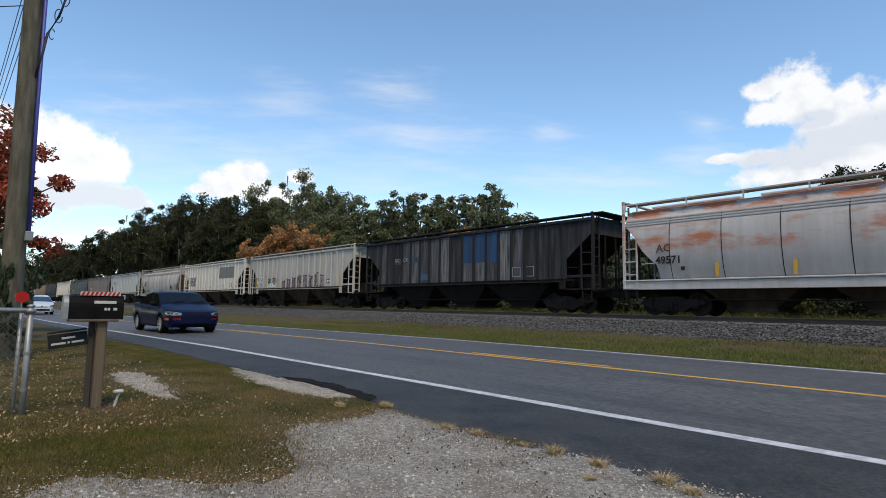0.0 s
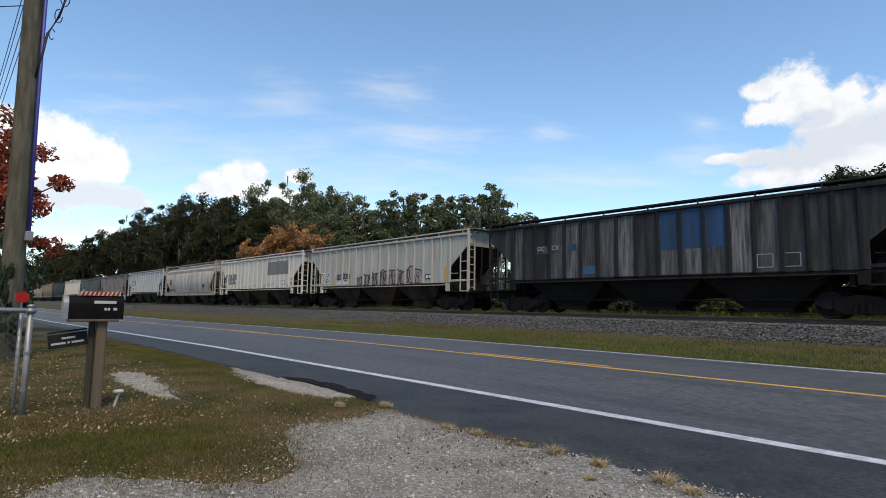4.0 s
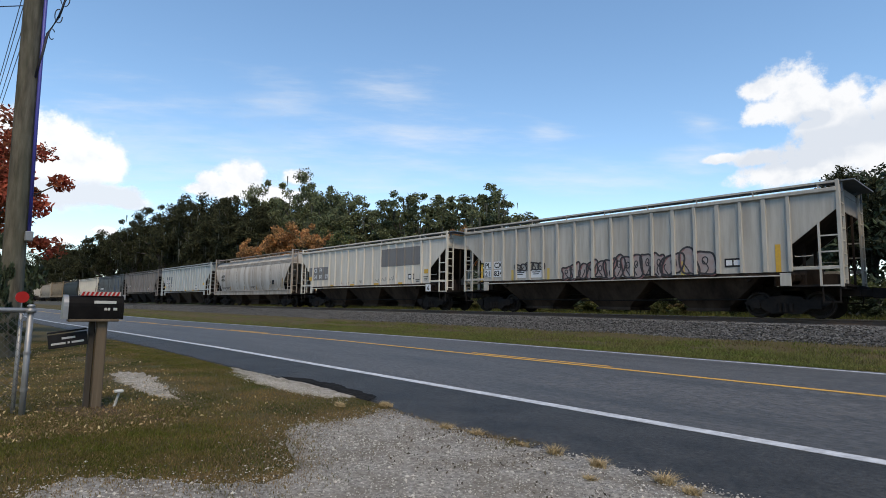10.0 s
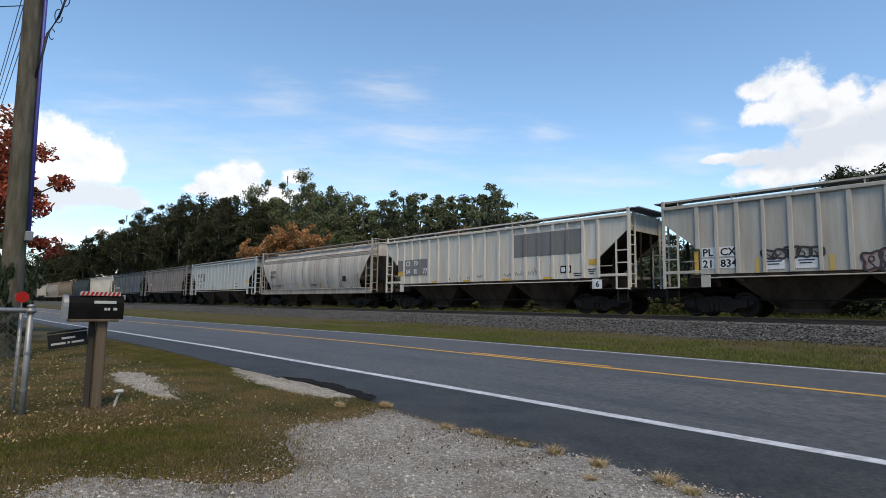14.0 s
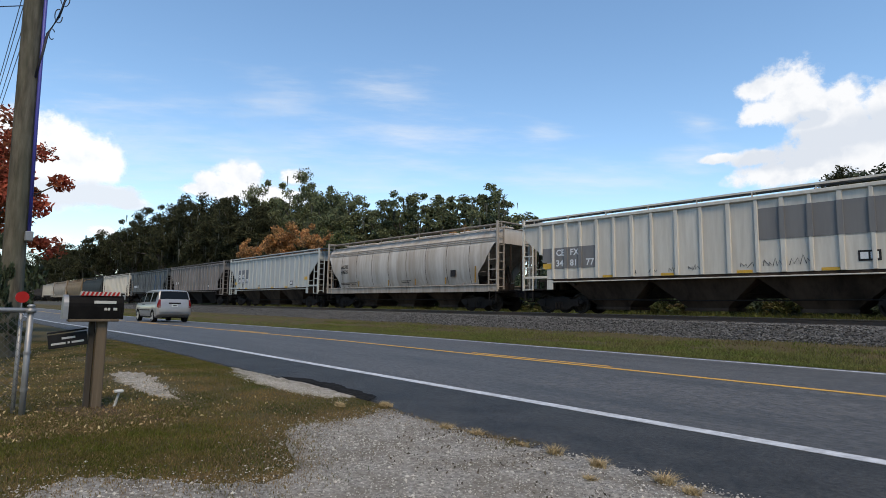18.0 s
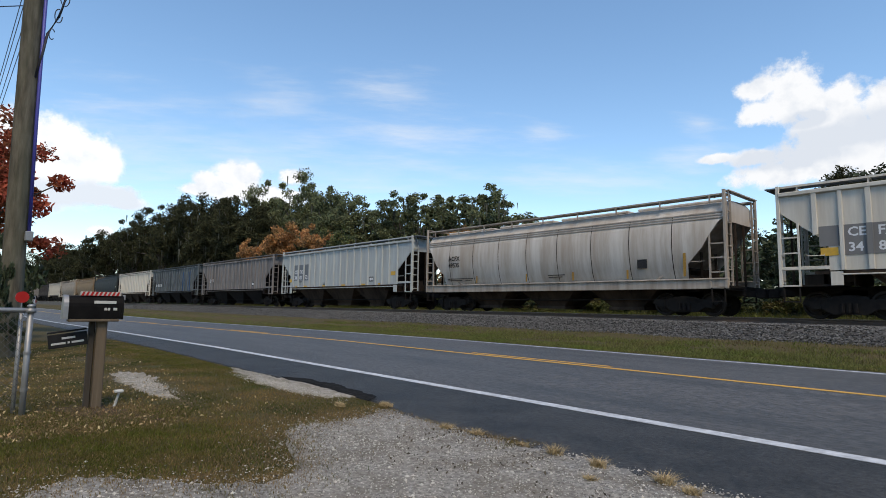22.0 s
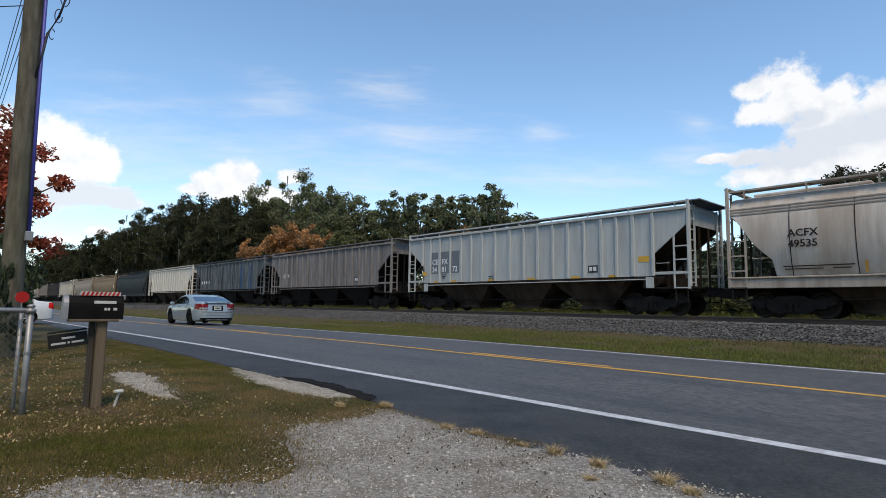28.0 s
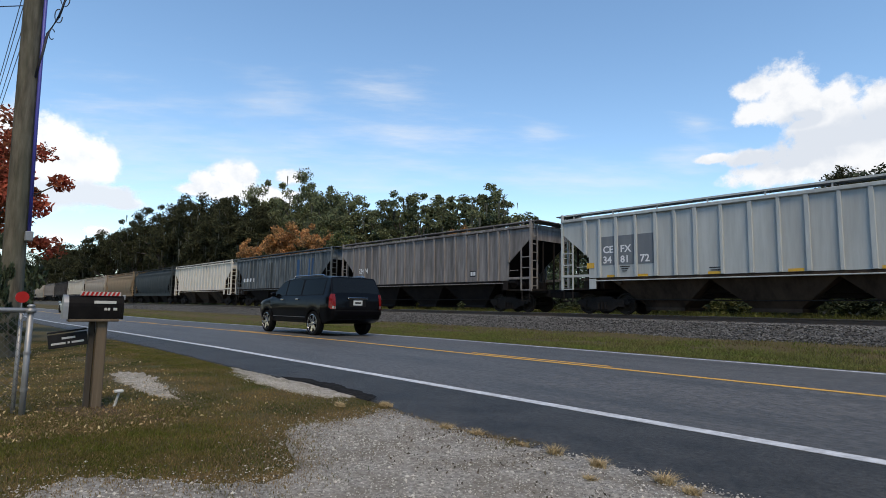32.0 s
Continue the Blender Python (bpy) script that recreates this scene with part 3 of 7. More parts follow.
RIBS = [s * q for s in (-1, 1) for q in (0.45, 1.3, 2.15, 2.98, 3.8, 4.62, 5.38, 6.05, 6.72)]
RIBS_WIDE = [-6.9, -6.22, -5.46, -4.62, -3.8, -3.05, -2.3, -1.4, -0.46, 0.4, 1.2, 2.06, 2.85, 3.68, 4.5, 5.19, 5.9, 6.72]

RIBS_EVEN = [-6.82, -6.16, -5.47, -4.65, -3.86, -3.07, -2.28, -1.38, -0.5, 0.37, 1.25, 2.11, 2.93, 3.73, 4.52, 5.28, 6.01, 6.73]
RIBS_BAYS = [-6.97, -6.29, -5.6, -4.88, -4.08, -3.3, -2.51, -1.69, -0.73, 0.17, 1.11, 2.0, 2.77, 3.55, 4.34, 5.12, 5.9, 6.62]


def hopper(front, length, kind, skin, label, under=None, trim=None, ribs=None, top=4.03, detail=True, board=None):
    """A covered hopper wagon. front: where its leading end stands at the start; its own x runs along the track, z from the rail head."""
    half = length / 2
    car = thing("hopper_wagon", (front - half, TRACK_Y, RAIL_Z), label, "freight wagon", "wagons of the train")
    under, trim = under or IRON, trim or skin
    slope = P_DUSTY_SLOPE if under is P_GRIME_SHADE else under
    key = f"{kind}{length:.1f}{top:.2f}"
    if kind == "ribbed":
        poly = ribbed_side(half, top)
        for s in (-1, 1):
            part("side_sheet", shared(key + f"side{s}", lambda: prism(poly, "y", s * 1.5, s * 1.46)), skin, car)
        for i, x in enumerate(ribs or RIBS):
            d = half - abs(x)
            z0 = 1.5 if d > 1.4 else float(np.interp(d, [0.12, 1.4], [3.4, 2.35]))
            wide = 0.055 if i % 2 else 0.07
            for s in (-1, 1):
                part("side_post", shared(f"post{z0:.2f}{wide}{top}", lambda: boxes((-wide, -0.055, z0, wide, 0.055, top - 0.02), bevel=0.012)), trim, car, at=(x, s * 1.52, 0))
        part("roof", shared(key + "roof", lambda: prism([(-1.55, top - 0.1), (1.55, top - 0.1), (1.55, top), (0.9, top + 0.1), (-0.9, top + 0.1), (-1.55, top)], "x", -half + 0.1, half - 0.1)), skin, car)
        for s in (-1, 1):
            part("top_chord", shared(key + "chord", lambda: boxes((-half + 0.1, -0.06, top - 0.09, half - 0.1, 0.06, top + 0.035), bevel=0.015)), trim, car, at=(0, s * 1.53, 0))
            # dark strip coloured as the shadow line below the side sheet
            part("side_sill", shared(key + "sill", lambda: boxes((-half + 1.0, -0.03, 1.4, half - 1.0, 0.03, 1.5))), under, car, at=(0, s * 1.45, 0))
            part("sill_flange", shared(key + "flange", lambda: boxes((-half + 1.7, -0.06, 1.355, half - 1.7, 0.04, 1.395), bevel=0.008)), trim, car, at=(0, s * 1.49, 0))
            for e in (-1, 1):
                part("end_sill", shared(key + f"esill{e}", lambda: boxes((e * (half - 1.4), -0.03, 1.54, e * (half - 0.05), 0.03, 1.65), bevel=0.01)), trim, car, at=(0, s * 1.49, 0))
                part("jack_plate", shared("jack_plate", lambda: boxes((-0.16, -0.02, 1.04, 0.16, 0.02, 1.46), bevel=0.008)), trim if under is P_GRIME_SHADE else under, car, at=(e * (half - 1.58), s * 1.52, 0))
        yside = 1.506
    else:
        part("body_shell", shared(key + "shell", lambda: round_shell(half, top)), skin, car).data.polygons.foreach_set("use_smooth", [True] * len(SHAPES[key + "shell"].polygons))
        for i in range(8):
            x = -half + 1.95 + (length - 3.9) * i / 7
            sec = round_section(top)
            bm_key = key + "seam"

            def seam(s):
                bm = bmesh.new()
                if True:
                    for (y0, z0), (y1, z1) in zip(sec[:5], sec[1:6]):
                        a, b, c, d = ((-0.014, s * (y0 + 0.012), z0), (0.014, s * (y0 + 0.012), z0), (0.014, s * (y1 + 0.012), z1), (-0.014, s * (y1 + 0.012), z1))
                        bm.faces.new([bm.verts.new(p) for p in (a, b, c, d)])
                return bm
            for s in (-1, 1):
                part("weld_seam", shared(bm_key + str(s), lambda: seam(s)), under, car, at=(x, 0, 0))
        for s in (-1, 1):
            for j, z in enumerate((3.5, 3.6, 3.7)):
                y = float(np.interp(z, [q[1] for q in round_section(top)], [q[0] for q in round_section(top)]))
                part("roof_rib", shared(key + f"rib{j}", lambda: boxes((-half + 0.15, -0.02, -0.02, half - 0.15, 0.02, 0.02))), trim, car, at=(0, s * (y + 0.012), z))
            part("side_sill", shared(key + "sill", lambda: boxes((-half, -0.05, 0.98, half, 0.05, 1.34), (-half, -0.1, 1.3, half, 0.06, 1.36), bevel=0.015)), trim, car, at=(0, s * 1.46, 0))
        yside = 1.53
    # ends: a plate at the top, a slope sheet running in under it, corner posts, platform and ladders
    for e in (-1, 1):
        xe = e * half
        wide_e, flat = (1.46, 0.9) if kind == "ribbed" else (1.4, 0.75)
        part("end_plate", shared(key + f"end{e}", lambda: prism([(-wide_e, 3.4), (wide_e, 3.4), (wide_e, (top - 0.02) if kind == "ribbed" else 3.72), (1.16 if kind != "ribbed" else wide_e - 0.01, top - 0.06 if kind == "ribbed" else top - 0.17), (flat, top + (0.08 if kind == "ribbed" else -0.05)), (-flat, top + (0.08 if kind == "ribbed" else -0.05)), (-1.16 if kind != "ribbed" else -wide_e + 0.01, top - 0.06 if kind == "ribbed" else top - 0.17), (-wide_e, (top - 0.02) if kind == "ribbed" else 3.72)], "x", xe - e * 0.12, xe - e * 0.16)), skin, car)
        # ribbed slope sheets take the dark underside colour: their shade is painted in
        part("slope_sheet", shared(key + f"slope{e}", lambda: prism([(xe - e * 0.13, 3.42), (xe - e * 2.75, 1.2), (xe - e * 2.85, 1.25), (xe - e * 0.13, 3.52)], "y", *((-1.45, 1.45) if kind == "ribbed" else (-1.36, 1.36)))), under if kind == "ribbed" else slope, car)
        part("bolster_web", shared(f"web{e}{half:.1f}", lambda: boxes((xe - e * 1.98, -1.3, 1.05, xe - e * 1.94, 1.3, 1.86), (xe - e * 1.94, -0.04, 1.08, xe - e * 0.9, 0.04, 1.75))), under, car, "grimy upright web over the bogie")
        part("end_platform", shared(f"plat{e}{half:.1f}", lambda: boxes((xe - e * 1.5, -1.45, 1.02, xe + e * 0.05, 1.45, 1.08), (xe - e * 2.8, -0.25, 0.75, xe + e * 0.1, 0.25, 1.02), (xe - e * 0.12, -1.5, 0.94, xe, 1.5, 1.1))), IRON, car)
        part("end_frame", shared(f"endframe{e}{half:.1f}", lambda: boxes((xe - e * 1.3, -0.7, 1.08, xe - e * 1.22, -0.62, 2.4), (xe - e * 1.3, 0.62, 1.08, xe - e * 1.22, 0.7, 2.4), (xe - e * 0.16, -0.45, 1.08, xe - e * 0.1, -0.39, 3.4), (xe - e * 0.16, 0.39, 1.08, xe - e * 0.1, 0.45, 3.4), (xe - e * 1.0, -0.45, 1.1, xe - e * 0.45, 0.25, 1.45))), under, car)
        part("air_reservoir", shared("reservoir", lambda: pipe([(0, -0.75, 1.3), (0, 0.75, 1.3)], 0.2, 12)), under, car, at=(xe - e * 1.72, 0, 0.05))
        # a step board across the end of the roof
        reach = 0.34 if kind == "ribbed" else 0.06
        part("cross_walk", shared(f"cross{e}{half:.1f}{top}", lambda: boxes((xe - e * (0.42 if kind == "ribbed" else 0.14), -1.38, top + 0.22, xe + e * reach, 1.38, top + 0.26), (xe - e * 0.02, -1.3, top - 0.12, xe + e * 0.02, -1.24, top + 0.22), (xe - e * 0.02, 1.24, top - 0.12, xe + e * 0.02, 1.3, top + 0.22))), board or trim, car)
        for s in (-1, 1):
            part("corner_post", shared(f"cpost{top}", lambda: boxes((-0.05, -0.05, 1.0, 0.05, 0.05, top + 0.27), bevel=0.01)), trim, car, at=(xe - e * 0.07, s * 1.5, 0))
            part("ladder", shared(f"side_ladder{e}", lambda: side_ladder(e)), trim, car, at=(xe - e * 0.61, s * 1.52, 0))
            part("end_ladder", shared(f"ladder_end{top}", lambda: ladder(1.1, top + 0.1, 8, 0.4)), trim, car, at=pose(xe - e * 0.04, s * 1.25, 0, 0, 0, 90))
            part("grab_iron", shared("grab", lambda: pipe([(-0.03, 0, 0), (-0.03, 0, -0.05), (0.45, 0, -0.05), (0.45, 0, 0)], 0.014, 5)), trim, car, at=(xe - e * 1.05 - 0.2, s * 1.53, 2.02))
            part("step_stirrup", shared("stirrup", lambda: boxes((-0.24, -0.02, 0.55, -0.2, 0.02, 1.05), (0.2, -0.02, 0.55, 0.24, 0.02, 1.05), (-0.24, -0.03, 0.52, 0.24, 0.03, 0.56))), IRON, car, at=(xe - e * 0.36, s * 1.5, 0))
        part("coupler", shared(f"coupler{e}", lambda: boxes((0, -0.12, 0.72, e * 0.55, 0.12, 0.96), (e * 0.4, -0.17, 0.68, e * 0.72, 0.17, 1.0), bevel=0.02)), IRON, car, at=(xe, 0, 0))
        bogie(car, e * (half - 1.75), detail)
    part("brake_wheel", shared("brake_wheel", lambda: lathe_bm([(0.27, -0.015), (0.3, 0), (0.27, 0.015), (0.26, 0), (0.27, -0.015)], 14)), under, car, at=pose(-half + 0.02, 0.55, 2.55, 0, 0, 90))
    for i in (-1, 0, 1):
        part("hopper_bay", shared(f"bay{i}{length:.1f}", lambda: funnel(i * length * 0.235, length * 0.238, 1.35)), under, car, "dirty discharge hopper with its shade in the colour")
    part("centre_sill", shared(f"csill{half:.1f}", lambda: boxes((-half + 1, -0.24, 0.68, half - 1, 0.24, 1.05), (-half + 2.6, -0.5, 0.85, half - 2.6, 0.5, 1.3))), IRON, car)
    part("brake_pipe", shared(f"pipe{half:.1f}", lambda: pipe([(-half + 2.5, -1.0, 0.62), (0, -1.02, 0.58), (half - 2.5, -1.0, 0.62)], 0.025, 6)), IRON, car)
    # roof walk on brackets, and hatches
    wide, lift = (0.72, 0.23) if kind == "ribbed" else (0.74, 0.13)
    for s in (-1, 1):
        part("running_board", shared(f"board{half:.1f}", lambda: boxes((-half + 0.05, -0.22, 0, half - 0.05, 0.22, 0.025), (-half + 0.05, -0.235, -0.025, half - 0.05, -0.21, 0.03), (-half + 0.05, 0.21, -0.025, half - 0.05, 0.235, 0.03))), board or trim, car, at=(0, s * (wide + 0.45), top + lift))
        if board:
            part("board_edge", shared(f"edge{half:.1f}", lambda: boxes((-half + 0.05, -0.02, -0.03, half - 0.05, 0.02, 0.035))), trim, car, at=(0, s * (wide + 0.69), top + lift))
        for k in range(9):
            part("board_bracket", shared(f"bracket{s}", lambda: boxes((-0.022, s * 0.24, -0.3, 0.022, s * 0.29, 0.0), (-0.022, -0.2, -0.035, 0.022, 0.2, 0.0))), trim, car, at=(-half + 0.6 + (length - 1.2) * k / 8, s * (wide + 0.4), top + lift))
    if detail:
        for k in range(4):
            part("roof_hatch", shared("hatch", lambda: boxes((-1.7, -0.32, 0, 1.7, 0.32, 0.1), bevel=0.03)), skin, car, at=(-length * 0.36 + length * 0.24 * k, 0, top + 0.06))
    return car, yside


def lathe_bm(profile, sides):
    bm = bmesh.new()
    lathe(bm, profile, sides, Matrix())
    box(bm, -0.26, -0.01, -0.015, 0.26, 0.01, 0.015)
    box(bm, -0.015, -0.01, -0.26, 0.015, 0.01, 0.26)
    return bm


P_RUSTY = material("paint_white_rusty", (0.5, 0.475, 0.45), 0.75, second=(0.36, 0.33, 0.3), scale=2.2, amount=0.6, stretch=(1.6, 1, 0.16), third=(0.44, 0.17, 0.09), third_scale=1.0,
                   third_amount=1.0, third_stretch=(0.55, 1, 1.5), band=[(1.3, 0.0), (2.25, 0.15), (2.6, 1.0), (3.3, 1.0), (3.5, 0.2), (3.72, 0.5), (3.9, 2.0), (4.5, 2.0)], bump=0.15, bump_scale=8, spec=0.15)
P_BLACK = paint("paint_black_worn", (0.03, 0.029, 0.031), (0.09, 0.085, 0.084), 0.85, (0.014, 0.014, 0.015), 0.75, 0.55, 3.6)
P_JET = paint("paint_sooty_black", (0.016, 0.016, 0.017), (0.042, 0.04, 0.04), 0.7)
P_WORN = material("paint_worn_streaks", (0.055, 0.054, 0.055), 0.75, second=(0.33, 0.315, 0.3), scale=5.5, amount=0.75, stretch=(2.0, 1, 0.13), third=(0.03, 0.03, 0.031), third_scale=0.9, third_amount=0.7, spec=0.15)
P_WORN_DARK = material("paint_worn_dark", (0.042, 0.041, 0.045), 0.75, second=(0.17, 0.162, 0.158), scale=5.5, amount=0.85, stretch=(2.0, 1, 0.13), third=(0.024, 0.023, 0.023), third_scale=0.9, third_amount=0.7, spec=0.15)
P_PALE = paint("paint_pale_grey", (0.48, 0.455, 0.4), (0.31, 0.29, 0.25), 0.7, (0.33, 0.3, 0.255), 0.6, 0.8, 3.6)
P_WHITE = paint("paint_chalk_white", (0.62, 0.585, 0.51), (0.44, 0.4, 0.335), 0.65, (0.46, 0.42, 0.355), 0.6, 0.8, 3.6)
P_CREAM = paint("paint_dusty_grey", (0.56, 0.52, 0.465), (0.39, 0.335, 0.275), 0.8, (0.31, 0.245, 0.185), 0.7, 0.6)
P_BLUE = paint("paint_bluish_grey", (0.44, 0.46, 0.445), (0.32, 0.335, 0.325), 0.65, (0.3, 0.3, 0.28), 0.5, 0.8, 3.6)
P_BROWN = paint("paint_brown_grey", (0.14, 0.128, 0.12), (0.3, 0.28, 0.265), 0.85, (0.085, 0.076, 0.07), 0.7, 0.6, 4.2)
P_SLATE = paint("paint_slate", (0.042, 0.054, 0.062), (0.23, 0.25, 0.255), 0.8, (0.03, 0.034, 0.036), 0.75, 0.6, 4.2)
P_GREEN = paint("paint_dark_green", (0.035, 0.042, 0.042), (0.065, 0.07, 0.068), 0.7)
P_TAN = paint("paint_tan", (0.27, 0.19, 0.11), (0.2, 0.15, 0.1), 0.7)
P_BUFF = paint("paint_buff", (0.36, 0.3, 0.23), (0.27, 0.22, 0.17), 0.7)
# the two underside colours hold the shade below the wagons besides the dirt
P_GRIME_SHADE = material("underside_grime", (0.05, 0.036, 0.027), 0.95, spec=0.1, second=(0.016, 0.012, 0.01), scale=1.6, amount=0.9, stretch=(1.2, 1, 0.3), third=(0.085, 0.06, 0.043), third_scale=0.7, third_amount=0.8)
P_DUSTY_SLOPE = paint("dusty_slope_sheet", (0.38, 0.325, 0.275), (0.2, 0.165, 0.13), 0.8, (0.22, 0.18, 0.14), 0.7, 0.7)
P_SOOT_SHADE = material("underside_soot", (0.013, 0.011, 0.011), 0.95, spec=0.15, second=(0.026, 0.021, 0.018), scale=2.0)
PANEL_BLUE = paint("panel_blue", (0.026, 0.085, 0.19), (0.06, 0.09, 0.14), 0.7, (0.028, 0.045, 0.07), 0.8, 0.8, 4.0)
PANEL_SKY = paint("panel_light_blue", (0.05, 0.12, 0.21), (0.06, 0.09, 0.14), 0.6)
FADED_WHITE = paint("faded_letter_white", (0.34, 0.34, 0.35), (0.16, 0.16, 0.17), 0.7)
P_DUST = paint("paint_dusty_trim", (0.4, 0.35, 0.295), (0.2, 0.16, 0.125), 0.8)
DULL_TAPE = material("dull_yellow_tape", (0.34, 0.2, 0.04), 0.7, spec=0.2, second=(0.2, 0.12, 0.04), scale=15)
PANEL_GREY = paint("panel_grey", (0.175, 0.17, 0.165), (0.22, 0.215, 0.205), 0.6)
PANEL_DARK = paint("panel_dark", (0.14, 0.155, 0.17), (0.19, 0.2, 0.21), 0.6)
SPRAY_BLACK = material("spray_black", (0.025, 0.022, 0.025), 0.7, second=(0.07, 0.065, 0.065), scale=6)
SPRAY_RED = material("spray_red", (0.22, 0.07, 0.07), 0.7, second=(0.3, 0.2, 0.18), scale=6)
SPRAY_FILL = material("spray_fill", (0.33, 0.3, 0.28), 0.7, second=(0.3, 0.2, 0.18), scale=4, amount=0.8)
SPRAY_YELLOW = material("spray_yellow", (0.5, 0.36, 0.1), 0.7)


def panel(car, x0, x1, z0, z1, y, mat, name="painted_panel", label="", gap=0.0):
    return part(name, boxes((x0, -y - 0.006, z0, x1, -y, z1)), mat, car, label)


rng = random.Random(5)


def scribble(car, x, w, z, h, y, rnd):
    """One quick jagged spray stroke."""
    bm = bmesh.new()
    n = rnd.randrange(7, 12)
    ribbon(bm, [(x + w * k / n + rnd.uniform(-0.05, 0.05), z + (h if k % 2 else 0) * rnd.uniform(0.4, 1.0) + rnd.uniform(-0.03, 0.03)) for k in range(n)], 0.013, y)
    geom = bmesh.ops.extrude_face_region(bm, geom=list(bm.faces))["geom"]
    bmesh.ops.translate(bm, verts=[g for g in geom if isinstance(g, bmesh.types.BMVert)], vec=(0, -0.003, 0))
    return part("graffiti", bm, SPRAY_BLACK, car, "quick black spray scribble")


def throw_up(car, x0, x1, n, z, h0, h1, y, rnd, filled=True):
    """Overlapping sprayed bubble letters: a pale fill, a dark outline, a red edge and an eye each."""
    step = (x1 - x0) / n
    for i in range(n):
        fill, line_, red = bmesh.new(), bmesh.new(), bmesh.new()
        h = (h0 + (h1 - h0) * i / max(1, n - 1)) * rnd.uniform(0.85, 1.1)
        cx, w = x0 + step * (i + 0.5), step * rnd.uniform(0.5, 0.66)
        cz, lean, p = z + h / 2, rnd.uniform(-0.12, 0.16), rnd.uniform(0, 6.28)
        k, m = rnd.choice((2, 3, 4)), rnd.uniform(0.08, 0.2)
        loop = []
        for t in np.linspace(0, math.tau, 33):
            # a squarish lumpy outline
            q = (abs(math.cos(t)) ** 4 + abs(math.sin(t)) ** 4) ** -0.25 * (1 + m * math.sin(k * t + p))
            loop.append((cx + w * q * math.cos(t) + lean * h * math.sin(t), cz + h / 2 * q * math.sin(t)))
        ribbon(line_, loop, 0.034, y + 0.012 + 0.001 * i)
        if filled:
            fill.faces.new([fill.verts.new((a, -y - 0.004 - 0.0006 * i, b)) for a, b in loop[:-1]])
            ribbon(red, [(a + 0.05, b - 0.03) for a, b in loop[rnd.randrange(4, 12):rnd.randrange(20, 33)]], 0.02, y + 0.009)
        e = rnd.uniform(-0.3, 0.3)
        if rnd.random() < 0.65:
            ribbon(line_, [(cx + e * w + 0.28 * w * math.cos(t), cz + 0.16 * h * math.sin(t) + 0.1 * h) for t in np.linspace(0, math.tau, 14)], 0.02, y + 0.013)
        ribbon(line_, [(cx + e * w + 0.3 * w * math.sin(2.5 * u + p), cz - 0.1 * h + 0.35 * h * u) for u in np.linspace(-1, 0.6, 10)], 0.02, y + 0.014)
        for nm, bm, mat_, lab in (("graffiti_fill", fill, SPRAY_FILL, "pale sprayed graffiti fill"), ("graffiti_edge", red, SPRAY_RED, "red sprayed graffiti edge"), ("graffiti", line_, SPRAY_BLACK, "black sprayed bubble letter outline")):
            if not bm.faces:
                bm.free()
                continue
            geom = bmesh.ops.extrude_face_region(bm, geom=list(bm.faces))["geom"]
            bmesh.ops.translate(bm, verts=[g for g in geom if isinstance(g, bmesh.types.BMVert)], vec=(0, -0.003, 0))
            bmesh.ops.recalc_face_normals(bm, faces=bm.faces)
            part(nm, bm, mat_, car, lab)




def mark(car, x, z0, z1, y, wide=0.12):
    return panel(car, x, x + wide, z0, z1, y, YELLOW_TAPE, "yellow_mark")


def stencil(car, x, z, y, w=0.5, h=0.3):
    """A dark consolidated stencil with two pale fields."""
    block = panel(car, x, x + w, z, z + h, y, LETTER_DARK, "stencil_block")
    for k in (0, 1):
        part("stencil_field", boxes((x + 0.05 + k * (w / 2 - 0.03), -y - 0.01, z + 0.06, x + w / 2 - 0.03 + k * (w / 2 - 0.03), -y - 0.006, z + h - 0.06)), LETTER_WHITE, block)
    return block


def small_print(car, x, z, y, w, rows=2):
    for k in range(rows):
        panel(car, x + 0.04 * k, x + w * (1 - 0.15 * k), z - 0.09 * k, z - 0.09 * k + 0.035, y, LETTER_DARK, "stencil_bar")


# rusty white round-sided wagon
w0, y0 = hopper(5.5, 16.9, "round", P_RUSTY, "pale round-sided hopper wagon with orange rust patches", P_GRIME_SHADE, top=4.24)
lettering(w0, "49571", -7.05, 1.95, 1.575, 0.28, LETTER_DARK)
lettering(w0, "AC", -7.0, 2.4, 1.6, 0.28, RUST)
for x in (-4.9, -2.5, 0.2, 3.0):
    mark(w0, x, 1.42, 1.9, 1.5)
panel(w0, -6.12, -5.98, 1.68, 1.82, 1.49, LETTER_DARK, "hole_plate")
# black worn wagon with blue panels
w1, y1 = hopper(-12.7, 16.6, "ribbed", P_BLACK, "soot-black ribbed hopper wagon with faded blue panels", P_SOOT_SHADE, trim=P_JET)
for a, b, mat_ in ((-3.72, -3.06, P_WORN), (-2.9, -2.23, P_WORN_DARK), (-2.07, -1.38, P_WORN_DARK), (-1.22, -0.53, P_WORN), (-0.37, 0.37, P_BLACK), (0.53, 1.22, P_WORN), (1.38, 2.07, P_WORN), (2.23, 2.9, P_WORN_DARK),
                   (3.06, 3.72, P_WORN), (3.88, 4.54, P_WORN_DARK), (-4.54, -3.88, P_WORN_DARK), (-6.64, -6.13, P_WORN_DARK)):
    panel(w1, a, b, 1.53, 3.93, y1 - 0.004, mat_, "worn_bay", "black paint worn grey in streaks")
panel(w1, 0.47, 2.97, 2.46, 3.93, y1, PANEL_BLUE, label="faded blue painted panel")
panel(w1, -5.34, -4.7, 2.64, 3.0, y1, P_SLATE)
panel(w1, -4.5, -3.88, 2.64, 3.0, y1, P_SLATE)
panel(w1, -2.86, -2.27, 1.66, 2.0, y1 + 0.004, PANEL_SKY, label="light blue painted patch")
